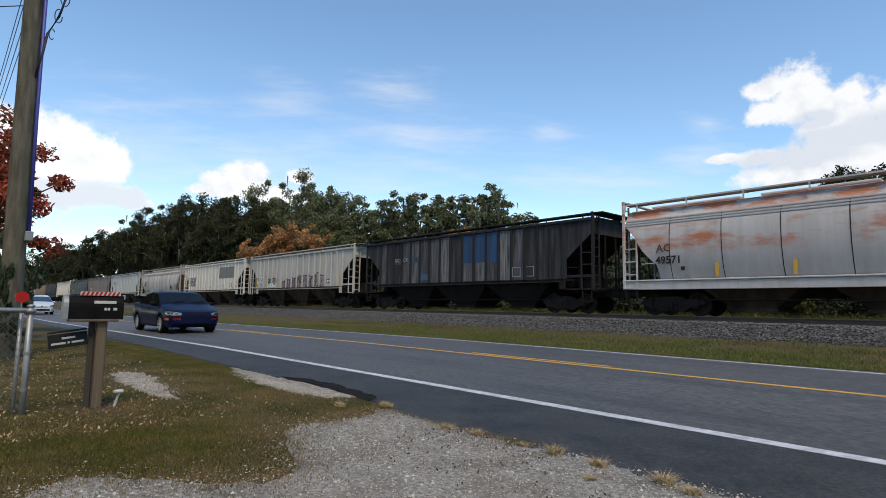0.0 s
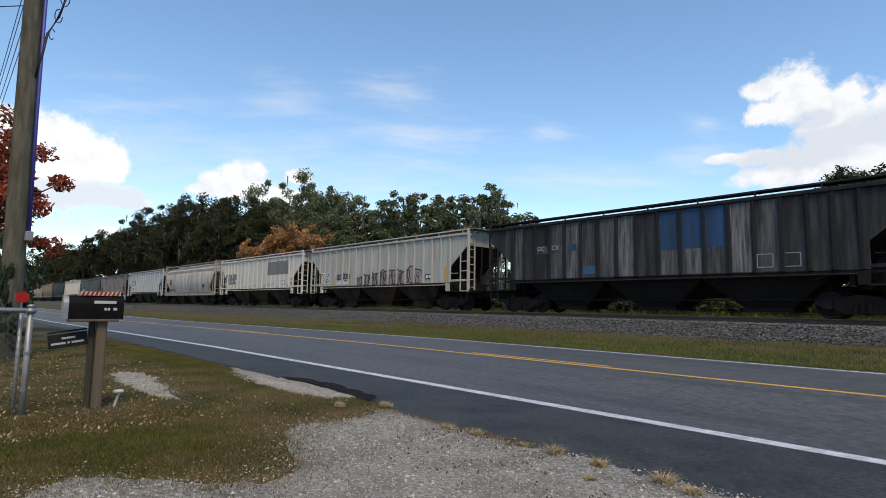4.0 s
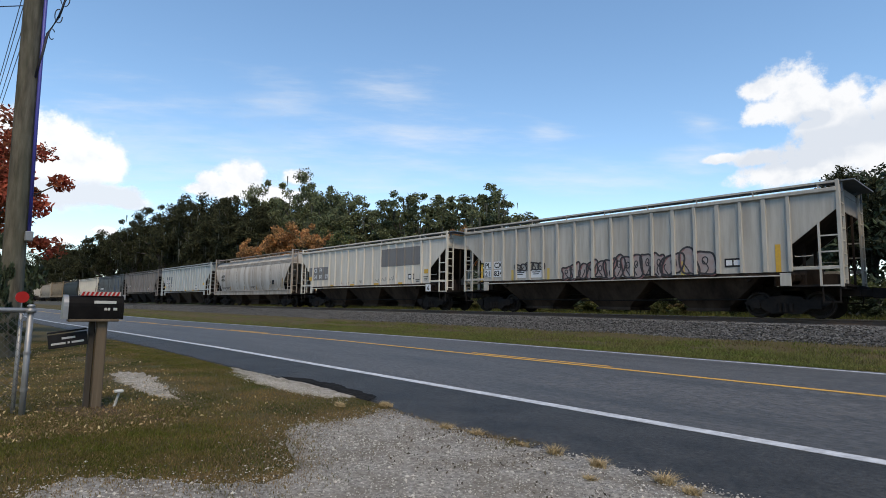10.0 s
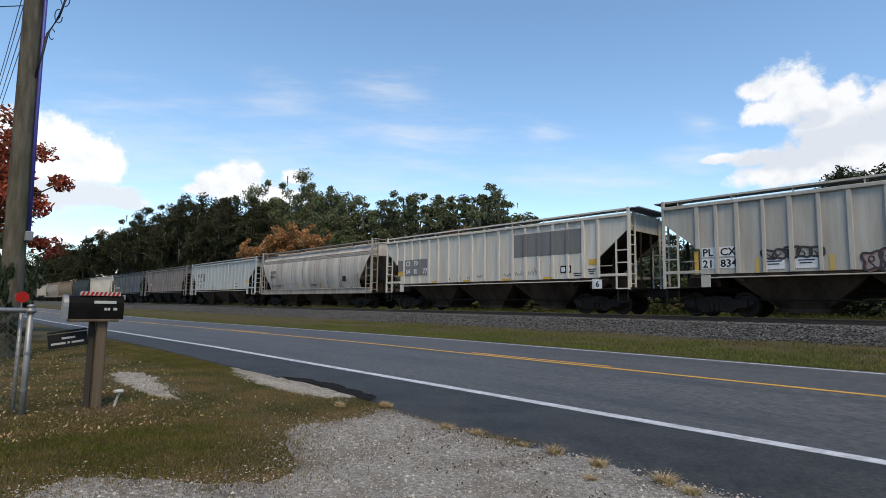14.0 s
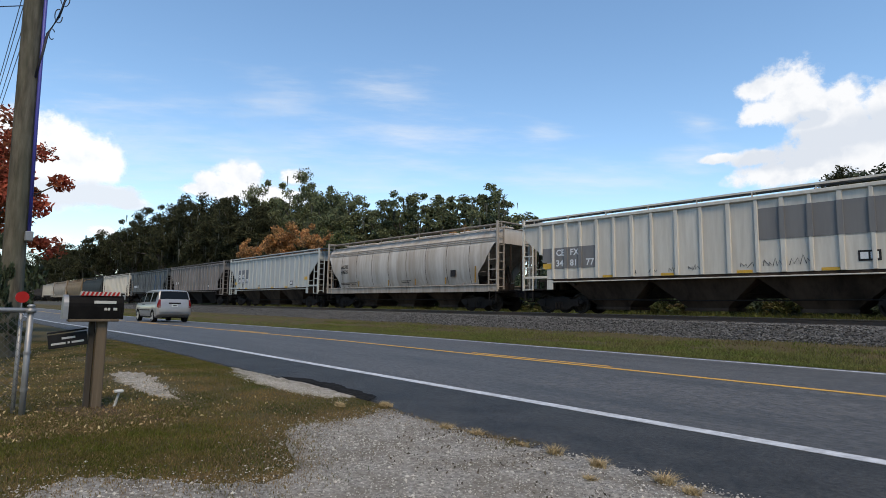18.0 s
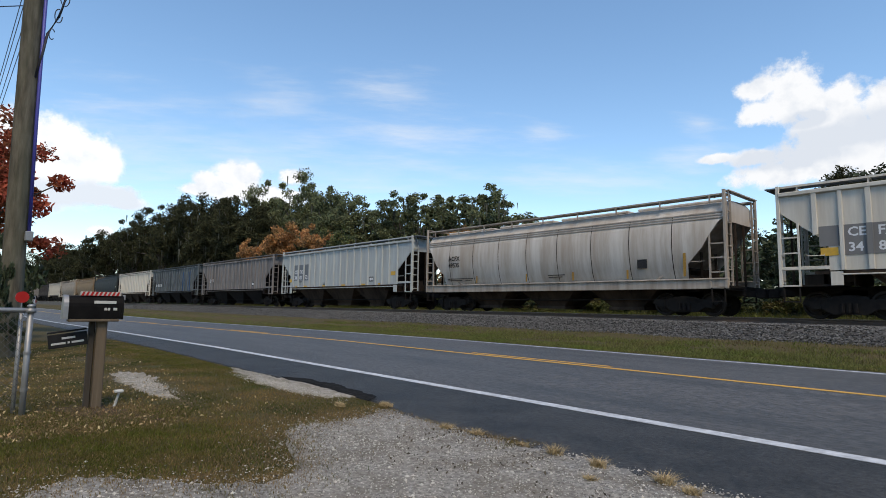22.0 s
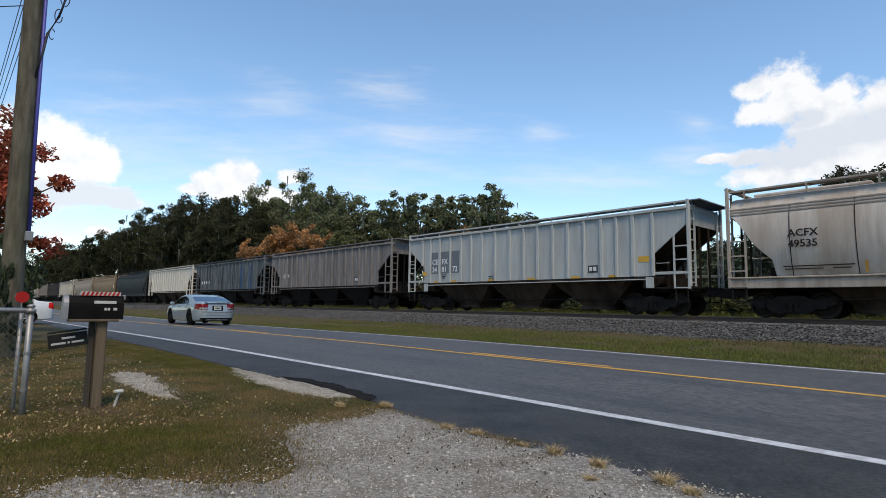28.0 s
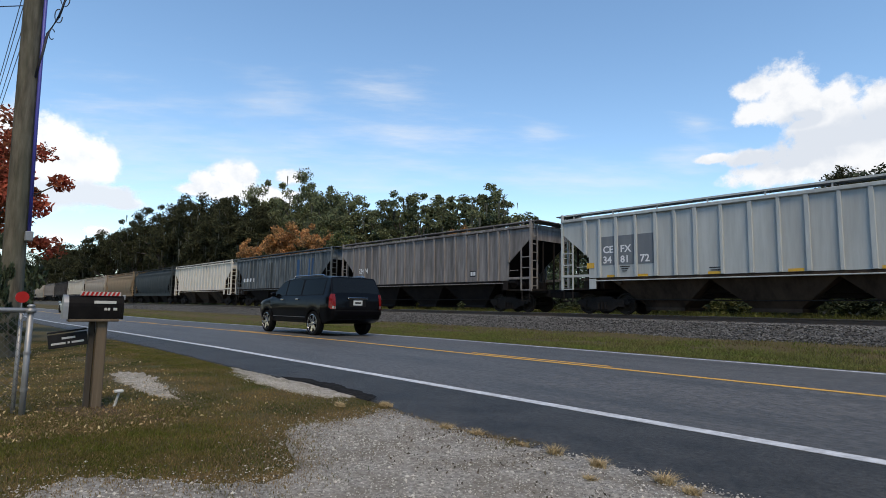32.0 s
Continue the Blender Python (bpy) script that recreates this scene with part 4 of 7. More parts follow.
panel(w1, -3.6, -3.2, 2.7, 3.0, y1 + 0.004, PANEL_BLUE)
lettering(w1, "GC", -5.3, 2.79, y1 + 0.012, 0.2, FADED_WHITE)
lettering(w1, "CX", -4.5, 2.79, y1 + 0.012, 0.2, FADED_WHITE)
for x in (3.85, 4.64):
    box_ = panel(w1, x, x + 0.5, 1.66, 1.69, y1, FADED_WHITE, "stencil_frame")
    for q in ((x, x + 0.5, 2.09, 2.12), (x, x + 0.03, 1.69, 2.09), (x + 0.47, x + 0.5, 1.69, 2.09)):
        part("stencil_edge", boxes((q[0], -y1 - 0.006, q[2], q[1], -y1, q[3])), FADED_WHITE, box_)
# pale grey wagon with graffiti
w2, y2 = hopper(-30.7, 16.3, "ribbed", P_PALE, "pale grey ribbed hopper wagon with graffiti along its side", P_GRIME_SHADE, board=PANEL_DARK, ribs=RIBS_EVEN)
for x, z, word in ((-6.66, 2.14, "PL"), (-6.06, 2.14, "CX"), (-6.66, 1.74, "21"), (-6.06, 1.74, "834")):
    panel(w2, x - 0.03, x + 0.46, z - 0.04, z + 0.3, y2, LETTER_WHITE, "stencil_block")
    lettering(w2, word, x, z, y2 + 0.008, 0.26, LETTER_DARK)
throw_up(w2, -2.0, 0.9, 7, 1.5, 0.55, 0.8, y2, random.Random(3))
throw_up(w2, 0.85, 2.9, 5, 1.5, 0.85, 0.8, y2, random.Random(8))
throw_up(w2, 2.6, 4.35, 3, 1.5, 0.85, 0.95, y2, random.Random(12))
throw_up(w2, -4.7, -3.0, 5, 1.95, 0.3, 0.35, y2, random.Random(21), False)
for x, w in ((-4.7, 0.62), (-3.78, 0.62)):
    panel(w2, x, x + w, 1.6, 1.95, y2, LETTER_WHITE, "sprayed_block")
    small_print(w2, x + 0.08, 1.84, y2 + 0.007, w - 0.16)
for x in (-4.95, -2.86, -0.21, 3.19):
    panel(w2, x, x + 0.13, 1.5, 2.0, y2 + 0.002, SPRAY_YELLOW, "yellow_mark")
mark(w2, -6.95, 1.5, 2.35, y2 + 0.002, 0.14)
mark(w2, 6.3, 1.5, 2.4, y2 + 0.002, 0.16)
stencil(w2, 4.72, 1.72, y2, 0.55, 0.3)
# chalk-white wagon with grey panels
w3, y3 = hopper(-48.3, 16.1, "ribbed", P_WHITE, "chalk-white ribbed hopper wagon with grey painted panels", P_GRIME_SHADE, board=PANEL_DARK, ribs=RIBS_BAYS)
panel(w3, 2.06, 5.84, 2.58, 3.64, y3, PANEL_GREY, label="faded grey painted panel")
panel(w3, -6.24, -4.12, 1.95, 2.87, y3, PANEL_GREY, label="faded grey painted panel")
panel(w3, -6.88, -6.36, 2.24, 2.87, y3, PANEL_GREY)
for x, z0, z1 in [(x, 2.58, 3.64) for x in RIBS_BAYS if 2.05 < x < 5.85] + [(x, 1.95, 2.87) for x in (-5.6, -4.88)]:
    part("painted_rib", boxes((x - 0.075, -1.582, z0, x + 0.075, -1.5, z1)), PANEL_GREY, w3)
for x, z, word in ((-6.15, 2.52, "CE"), (-5.42, 2.52, "FX"), (-6.15, 2.06, "34"), (-5.42, 2.06, "81"), (-4.62, 2.06, "77")):
    lettering(w3, word, x, z, y3 + 0.008, 0.27, LETTER_WHITE)
for x in (-3.84, -1.36, 1.32, 3.78):
    panel(w3, x, x + 0.5, 1.505, 1.6, y3 + 0.002, YELLOW_TAPE, "reflector")
panel(w3, 6.15, 6.62, 2.05, 2.28, y3 + 0.002, YELLOW_TAPE, "reflector")
panel(w3, -6.86, -6.4, 1.95, 2.2, y3 + 0.002, YELLOW_TAPE, "reflector")
stencil(w3, 4.72, 1.75, y3, 0.55, 0.32)
panel(w3, 6.4, 6.8, 1.05, 1.42, 1.56, LETTER_WHITE, "number_card")
lettering(w3, "6", 6.5, 1.12, 1.57, 0.24, LETTER_DARK)
small_print(w3, 5.4, 1.7, y3, 0.4)
small_print(w3, 6.1, 1.85, y3, 0.4, 3)
for i in range(7):
    scribble(w3, -2.6 + 0.75 * i + (1.0 if i > 3 else 0), 0.3 + 0.06 * i, 1.62 + 0.02 * i, 0.12 + 0.03 * i, y3 + 0.004, rng)
# dusty round-sided wagon
w4, y4 = hopper(-65.93, 16.0, "round", P_CREAM, "dusty grey round-sided hopper wagon with weld seams", P_GRIME_SHADE, trim=P_DUST, top=4.21)
lettering(w4, "ACFX", -6.1, 2.62, 1.6, 0.23, LETTER_DARK)
lettering(w4, "49535", -6.1, 2.28, 1.59, 0.23, LETTER_DARK)
panel(w4, 4.65, 5.05, 1.8, 2.15, 1.545, LETTER_DARK, "stencil_block")
for x in (-4.15, -0.95, 1.6, 4.15):
    panel(w4, x, x + 0.08, 1.42, 1.78, 1.47, DULL_TAPE, "yellow_mark")
panel(w4, 6.45, 6.55, 1.45, 2.3, 1.55, DULL_TAPE, "yellow_mark")
for x, w in ((-6.3, 1.3), (0.3, 0.9), (-5.0, 0.6)):
    small_print(w4, x, 1.66, 1.44, w)
# bluish grey wagon
w5, y5 = hopper(-83.17, 16.3, "ribbed", P_BLUE, "bluish grey ribbed hopper wagon with dark marking panels", P_GRIME_SHADE, board=PANEL_DARK, ribs=RIBS_WIDE)
for x, w in ((-6.14, 0.6), (-5.38, 0.68), (-4.54, 0.64)):
    panel(w5, x, x + w, 2.0, 3.17, y5, PANEL_DARK)
for x, z, word in ((-6.08, 2.5, "CE"), (-5.3, 2.5, "FX"), (-6.08, 2.08, "34"), (-5.3, 2.08, "81"), (-4.46, 2.08, "72")):
    lettering(w5, word, x, z, y5 + 0.008, 0.28, LETTER_WHITE)
for x in (-5.9, -4.6, -1.9, 0.6, 3.0, 4.8):
    panel(w5, x, x + 0.45, 1.505, 1.6, y5 + 0.002, YELLOW_TAPE, "reflector")
panel(w5, 6.1, 6.55, 2.05, 2.28, y5 + 0.002, YELLOW_TAPE, "reflector")
panel(w5, -6.85, -6.5, 1.9, 2.12, y5 + 0.002, YELLOW_TAPE, "reflector")
stencil(w5, 3.85, 1.72, y5, 0.45, 0.3)
small_print(w5, -5.3, 1.9, y5 + 0.008, 0.4, 3)
small_print(w5, -1.85, 1.72, y5, 0.5)
# brown-grey, slate, and the far end of the train
w6, y6 = hopper(-101.1, 16.2, "ribbed", P_BROWN, "brown-grey weathered ribbed hopper wagon", P_SOOT_SHADE)
lettering(w6, "52474", -6.1, 2.25, y6 + 0.004, 0.3, LETTER_WHITE)
stencil(w6, 4.1, 1.75, y6, 0.45, 0.3)
w7, y7 = hopper(-118.7, 16.4, "ribbed", P_SLATE, "slate-blue ribbed hopper wagon with sooty stains", P_SOOT_SHADE)
for x in (-1.6, 3.2, 5.0):
    panel(w7, x, x + 0.7, 1.5, 3.6, y7, P_GREEN if x < 0 else PANEL_BLUE)
for k in range(4):
    panel(w7, -6.6 + 0.6 * k, -6.2 + 0.6 * k, 2.1, 2.4, y7, LETTER_WHITE, "stencil_bar")
hopper(-136.4, 16.4, "ribbed", P_WHITE, "chalky white ribbed hopper wagon", P_GRIME_SHADE, board=PANEL_DARK)
hopper(-154.2, 16.2, "round", P_GREEN, "dark green round-sided hopper wagon", P_SOOT_SHADE, top=4.21)
hopper(-171.5, 16.1, "round", P_TAN, "tan round-sided hopper wagon", P_GRIME_SHADE, top=4.21)
hopper(-188.8, 16.4, "round", P_BUFF, "buff round-sided hopper wagon", P_GRIME_SHADE, top=4.21)
hopper(-207.0, 16.6, "ribbed", P_PALE, "pale grey ribbed hopper wagon", P_GRIME_SHADE, detail=False)
hopper(-225.0, 16.4, "ribbed", P_BLACK, "sooty black ribbed hopper wagon", P_SOOT_SHADE, detail=False)
hopper(-242.6, 15.0, "ribbed", P_BROWN, "brown-grey ribbed hopper wagon", P_SOOT_SHADE, detail=False)
hopper(-259.0, 16.6, "round", P_BUFF, "buff round-sided hopper wagon", P_GRIME_SHADE, top=4.21, detail=False)
hopper(-277.0, 16.6, "ribbed", P_SLATE, "slate blue ribbed hopper wagon", P_SOOT_SHADE, detail=False)
hopper(-295.0, 16.6, "ribbed", P_BROWN, "dull brown ribbed hopper wagon", P_SOOT_SHADE, detail=False)


# ---------- road vehicles ----------
GLASS = material("car_glass", (0.006, 0.008, 0.008), 0.03, spec=0.13, bump=0.1, bump_scale=1.6)
TINTED = material("tinted_glass", (0.006, 0.007, 0.007), 0.05, spec=0.2, bump=0.1, bump_scale=1.6)
DARK_PANE = material("dark_side_glass", (0.004, 0.005, 0.006), 0.06, spec=0.06, bump=0.1, bump_scale=1.6)
SHIELD_GLASS = material("windshield_glass", (0.01, 0.016, 0.026), 0.03, spec=1.0, coat=1.0, bump=0.2, bump_scale=2.5)
CLEAR_SHIELD = material("clear_windshield", (0.006, 0.009, 0.014), 0.04, spec=0.08, coat=0.0, bump=0.2, bump_scale=2.5)
TYRE = material("tyre_rubber", (0.007, 0.007, 0.0072), 0.9, spec=0.08, second=(0.013, 0.0125, 0.012), scale=20)
RIM = material("rim_alloy", (0.5, 0.5, 0.51), 0.3, 0.8, second=(0.38, 0.38, 0.38), scale=12)
HUBCAP = material("hubcap_plastic", (0.33, 0.33, 0.32), 0.45, 0.3, second=(0.22, 0.22, 0.21), scale=12)
CHROME = material("chrome", (0.4, 0.4, 0.41), 0.16, 1.0)
BLACK_TRIM = material("black_trim", (0.006, 0.006, 0.0064), 0.7, spec=0.12)
LAMP_CLEAR = material("lamp_clear", (0.3, 0.31, 0.31), 0.12, 0.5, second=(0.12, 0.125, 0.13), scale=16, amount=0.9, coat=0.6)
LAMP_RED = material("lamp_red", (0.16, 0.006, 0.005), 0.15, spec=0.3, second=(0.09, 0.004, 0.004), scale=18)
LAMP_AMBER = material("lamp_amber", (0.5, 0.1, 0.02), 0.2, coat=1.0)
LAMP_PINK = material("lamp_pale_red", (0.4, 0.09, 0.07), 0.2, coat=0.5)
LAMP_LIT = material("lamp_red_lit", (0.4, 0.01, 0.008), 0.2, spec=0.2)
lit = LAMP_LIT.node_tree.nodes["Principled BSDF"]
lit.inputs["Emission Color"].default_value, lit.inputs["Emission Strength"].default_value = (1.0, 0.03, 0.01, 1), 0.09
PLATE = material("plate", (0.45, 0.47, 0.46), 0.5)


def car_paint(name, base, flake=None, metal=0.0, coat=0.8, spec=0.3):
    return material(name, base, 0.35, metal, second=flake or tuple(0.92 * c for c in base), scale=3, amount=0.5, coat=coat, spec=spec)


SPIN = []             # wheels that turn, with the car that carries them


def vehicle(name, label, category, spec, body_mat):
    """A car with its wheelbase's middle at the origin, nose to +x."""
    wb, xf, xr, hw, r = spec["wb"], spec["xf"], spec["xr"], spec["hw"], spec["r"]
    sill, belt0, tumble = spec["sill"], spec["belt"], spec.get("tumble", 0.36)
    top = spec["top"]
    tx, tz = [p[0] for p in top][::-1], [p[1] for p in top][::-1]
    arch = r + spec.get("arch", 0.05)
    tail_len, tail_power, tail_round = spec.get("stern", (0.7, 4, 0.08))
    car = thing(name, (0, 0, 0), label, category, "cars on the road")

    def ztop(x):
        return float(np.interp(x, tx, tz))

    def width(x):
        a, b = min(1.0, max(0.0, (x - (xf - 0.95)) / 0.95)), min(1.0, max(0.0, ((xr + tail_len) - x) / tail_len))
        return hw * (1 - 0.995 * a ** spec.get("nose_power", 3.0)) ** spec.get("nose", 0.17) * (1 - 0.99 * b ** tail_power) ** tail_round

    def front_x(y, z, out):
        """The foremost (or rearmost) place of the skin at a distance y from the middle and a height z."""
        def there(x):
            return low(x) <= z <= ztop(x) and width(x) * (0.93 if z < sill + 0.12 else 0.975) >= abs(y)
        a, b = (xf - 0.4, xf) if out > 0 else (xr + 0.4, xr)
        if there(b):
            return b
        for _ in range(12):
            m = (a + b) / 2
            a, b = (m, b) if there(m) else (a, m)
        return a

    def wrap(nm, z0, z1, y0, y1, mat, out=1, off=0.006, parent=None, label_="", steps=14, rows=4):
        """A piece of the nose's or tail's skin, bent round it."""
        v, f = [], []
        for i in range(steps + 1):
            for j in range(rows + 1):
                y, z = y0 + (y1 - y0) * i / steps, z0 + (z1 - z0) * j / rows
                v.append((front_x(y, z, out) + out * off, y, z))
        m = rows + 1
        for i in range(steps):
            for j in range(rows):
                f.append((i * m + j, (i + 1) * m + j, (i + 1) * m + j + 1, i * m + j + 1))
        return part(nm, mesh_from(nm, v, f, True), mat, parent or car, label_)

    def belt(x):
        return min(belt0 + spec.get("rise", 0.03) * (-x) / 2, ztop(x) - 0.05)

    def low(x):
        z = sill + spec.get("chin", 0.13) * max(0.0, (x - xf + 0.3) / 0.3) ** 2.5 + spec.get("tail_up", 0.06) * max(0.0, (xr + 0.4 - x) / 0.4)
        for w in (wb / 2, -wb / 2):
            d = abs(x - w)
            if d < arch:
                z = max(z, r + math.sqrt(arch * arch - d * d))
        return z

    def section(x):
        w, zb, b, t = width(x), low(x), belt(x), ztop(x)
        ze = max(b + 0.012, t - 0.055)
        ye = w * 0.945 - tumble * (ze - b)
        bulge = max(zb + 0.06, sill + 0.5 * (b - sill))
        return [(0, zb), (w * 0.86, zb), (w * 0.93 if zb < sill + 0.14 else w * 0.99, zb + (0.03 if zb < sill + 0.14 else 0.006)), (w, min(bulge, b - 0.09)), (w * 0.99, b - 0.07), (w * 0.945, b), (ye, ze), (ye - 0.05, t - 0.02), (ye * 0.6, t - 0.004), (0, t)]

    def side_y(x, z):
        s = section(x)[2:7]
        return float(np.interp(z, [p[1] for p in s], [p[0] for p in s]))

    xs = set(np.round(np.linspace(xr, xf, 44), 3))
    for w in (wb / 2, -wb / 2):
        xs |= set(np.round(w + arch * np.cos(np.linspace(0, math.pi, 15)), 3)) | {round(w + arch + 0.004, 3), round(w - arch - 0.004, 3)}
    xs |= {round(p[0], 3) for p in top} | set(np.round(xf - 0.4 * (1 - np.sin(np.linspace(0, math.pi / 2, 12))), 3)) | set(np.round(xr + 0.3 * (1 - np.sin(np.linspace(0, math.pi / 2, 8))), 3))
    xs = sorted(x for x in xs if xr <= x <= xf)
    vs, fs = [], []
    n = 19
    for x in xs:
        s = section(x)
        vs += [(x, -y, z) for y, z in s] + [(x, y, z) for y, z in s[-2:0:-1]] + [(x, 0, s[0][1])]
    for i in range(len(xs) - 1):
        for k in range(n - 1):
            fs.append((i * n + k, i * n + k + 1, (i + 1) * n + k + 1, (i + 1) * n + k))
    fs += [tuple(range(n - 1))[::-1], tuple((len(xs) - 1) * n + k for k in range(n - 1))]
    me = mesh_from("body", vs, fs, True)
    bm = bmesh.new()
    bm.from_mesh(me)
    bmesh.ops.remove_doubles(bm, verts=bm.verts, dist=0.0003)
    bmesh.ops.recalc_face_normals(bm, faces=bm.faces)
    for e in bm.edges:
        if len(e.link_faces) == 2 and e.calc_face_angle(0) > 0.6:
            e.smooth = False
    bm.to_mesh(me)
    bm.free()
    me.polygons.foreach_set("use_smooth", [True] * len(me.polygons))
    body = part("body", me, body_mat, car)

    def sheet(nm, x0, x1, lo, hi, side, mat, off=0.006, parent=None, label_="", steps=10, rows=3):
        """A piece of the side's skin between two heights, set proud of it."""
        v, f = [], []
        for i in range(steps + 1):
            x = x0 + (x1 - x0) * i / steps
            a, b = lo(x), max(lo(x) + 0.002, hi(x))
            for j in range(rows + 1):
                z = a + (b - a) * j / rows
                v.append((x, side * (side_y(x, z) + off), z))
        m = rows + 1
        for i in range(steps):
            for j in range(rows):
                f.append((i * m + j, (i + 1) * m + j, (i + 1) * m + j + 1, i * m + j + 1))
        return part(nm, mesh_from(nm, v, f, True), mat, parent or car, label_)

    def corner(nm, out, side, dx, y_in, edge, mat, off=0.009, parent=None, label_="", steps=26, rows=4):
        """A lamp bent round a corner of the body. edge: rows of (s, lower, upper height), s from 0 on the flank to 1 near the middle."""
        es, lo, hi = [q[0] for q in edge], [q[1] for q in edge], [q[2] for q in edge]
        v, f = [], []
        y_c = hw * spec.get("corner", 0.8)
        for i in range(steps + 1):
            u = i / steps
            for j in range(rows + 1):
                z = float(np.interp(u, es, lo)) + (float(np.interp(u, es, hi)) - float(np.interp(u, es, lo))) * j / rows
                xc = front_x(y_c, z, out)
                if u < 0.5:
                    x = (xf - dx if out > 0 else xr + dx)
                    x = x + (xc - x) * u / 0.5
                    v.append((x, side * (side_y(x, z) + off), z))
                else:
                    y = y_c + (y_in - y_c) * (u - 0.5) / 0.5
                    v.append((front_x(y, z, out) + out * off, side * y, z))
        m = rows + 1
        for i in range(steps):
            for j in range(rows):
                f.append((i * m + j, (i + 1) * m + j, (i + 1) * m + j + 1, i * m + j + 1))
        return part(nm, mesh_from(nm, v, f, True), mat, parent or car, label_)

    def over(nm, x0, x1, inset, mat, off=0.006):
        """A pane on the sloping top of the body."""
        v, f = [], []
        for i in range(9):
            x = x0 + (x1 - x0) * i / 8
            s = section(x)
            ye, t = s[6][0] - inset, s[9][1]
            for k in range(7):
                u = -1 + k / 3
                z = t + off - (0.02 if abs(u) > 0.9 else 0.004 if abs(u) > 0.5 else 0)
                v.append((x, u * ye, z))
        for i in range(8):
            for k in range(6):
                f.append((i * 7 + k, (i + 1) * 7 + k, (i + 1) * 7 + k + 1, i * 7 + k + 1))
        return part(nm, mesh_from(nm, v, f, True), mat, car)

    over("windshield", *spec["shield"], 0.05, spec.get("shield_mat", SHIELD_GLASS))
    if spec.get("back"):
        over("rear_window", *spec["back"], 0.06, spec.get("back_mat", SHIELD_GLASS))
    for side in (-1, 1):
        dlo = spec.get("dlo")

        def head(x, less):
            if dlo:
                return float(np.interp(x, [p[0] for p in dlo][::-1], [p[1] for p in dlo][::-1])) - less + 0.062
            return min(ztop(x) - less, spec.get("pane_top", 9) + 0.082 - less)
        ends = (max(p[0] for p in spec["panes"]) + 0.03, min(p[1] for p in spec["panes"]) - 0.03)
        sheet("window_frame", *ends, lambda x: belt(x) + 0.008, lambda x: head(x, 0.062), side, spec.get("frame_mat", BLACK_TRIM), 0.003, steps=30)
        for x0, x1 in spec["panes"]:
            sheet("side_window", x0, x1, lambda x: belt(x) + 0.025, lambda x: head(x, 0.08), side, spec.get("pane_mat", GLASS), steps=14)
        for x in spec["seams"]:
            sheet("door_gap", x - 0.004, x + 0.004, lambda q: sill + 0.1, lambda q: belt(q), side, BLACK_TRIM, 0.005, steps=1, rows=18)
        for x in spec["handles"]:
            z = belt(x) - 0.1
            part("door_handle", boxes((x - 0.1, side * (side_y(x, z)) - 0.02, z - 0.02, x + 0.1, side * (side_y(x, z)) + 0.03 * side, z + 0.02), bevel=0.008), spec.get("handle_mat", body_mat), car)
        if spec.get("strip"):
            z0 = spec["strip"]
            sheet("side_moulding", -wb / 2 + arch + 0.05, wb / 2 - arch - 0.03, lambda x: z0, lambda x: z0 + spec.get("strip_h", 0.045), side, spec.get("strip_mat", body_mat), 0.015, rows=1)
        sheet("rocker_trim", -wb / 2 + arch + 0.01, wb / 2 - arch - 0.01, lambda x: sill + 0.005, lambda x: sill + 0.07, side, spec.get("rocker", BLACK_TRIM), 0.006, rows=1)
        z0, z1, dx = spec["head"]
        tip = spec.get("head_tip", (z0 + 0.05, z1))
        lamp_ = corner("headlight", 1, side, dx, spec.get("head_in", 0.45), [(0, *tip), (0.25, z0 + 0.02, z1), (0.6, z0, z1 - 0.02), (1, z0 + 0.02, z1 - 0.05)], LAMP_CLEAR)
        corner("lamp_bowl", 1, side, dx * 0.62, spec.get("head_in", 0.45) + 0.1, [(0, z0 + 0.05, z1 - 0.04), (1, z0 + 0.04, z1 - 0.07)], CHROME, 0.012, lamp_, steps=12)
        if spec.get("badge"):
            corner("turn_lamp", 1, side, dx * 0.82, 0.78, [(0, z0 + 0.12, z0 + 0.15), (0.15, z0 + 0.05, z0 + 0.14), (0.4, z0 + 0.02, z0 + 0.08), (0.5, z0 + 0.02, z0 + 0.03)], LAMP_PINK, 0.014, lamp_, steps=14)
        if spec.get("amber"):
            sheet("side_marker", xf - 0.42, xf - 0.2, lambda x: z0 - 0.14, lambda x: z0 - 0.07, side, LAMP_AMBER, 0.01, rows=1)
        z0, z1, dx = spec["tail"]
        tail_ = corner("taillight", -1, side, dx, spec.get("tail_in", 0.6), [(0, z0 + 0.06, z1), (0.3, z0 + 0.01, z1), (1, z0, z1 - 0.02)], spec.get("tail_mat", LAMP_RED))
        corner("reversing_lamp", -1, side, dx * 0.3, spec.get("tail_in", 0.6), [(0.0, z0 + 0.03, z0 + 0.1), (1, z0 + 0.02, z0 + 0.1)], LAMP_CLEAR, 0.013, tail_, steps=10)
        mx = spec["mirror"]
        zb = belt(mx) + 0.07
        yb = side * (side_y(mx, belt(mx)) + 0.11)
        mb = bmesh.new()
        bmesh.ops.create_uvsphere(mb, u_segments=10, v_segments=6, radius=0.5, matrix=Matrix.Translation((mx, yb, zb)) @ Matrix.Diagonal((0.13, 0.23, 0.15, 1)))
        for v in mb.verts:
            # a flat glass side that looks back
            v.co.x = max(v.co.x, mx - 0.03)
        box(mb, mx - 0.02, min(yb, yb - side * 0.15), zb - 0.08, mx + 0.03, max(yb, yb - side * 0.15), zb - 0.05)
        part("wing_mirror", mb, spec.get("mirror_mat", body_mat), car, smooth=True)
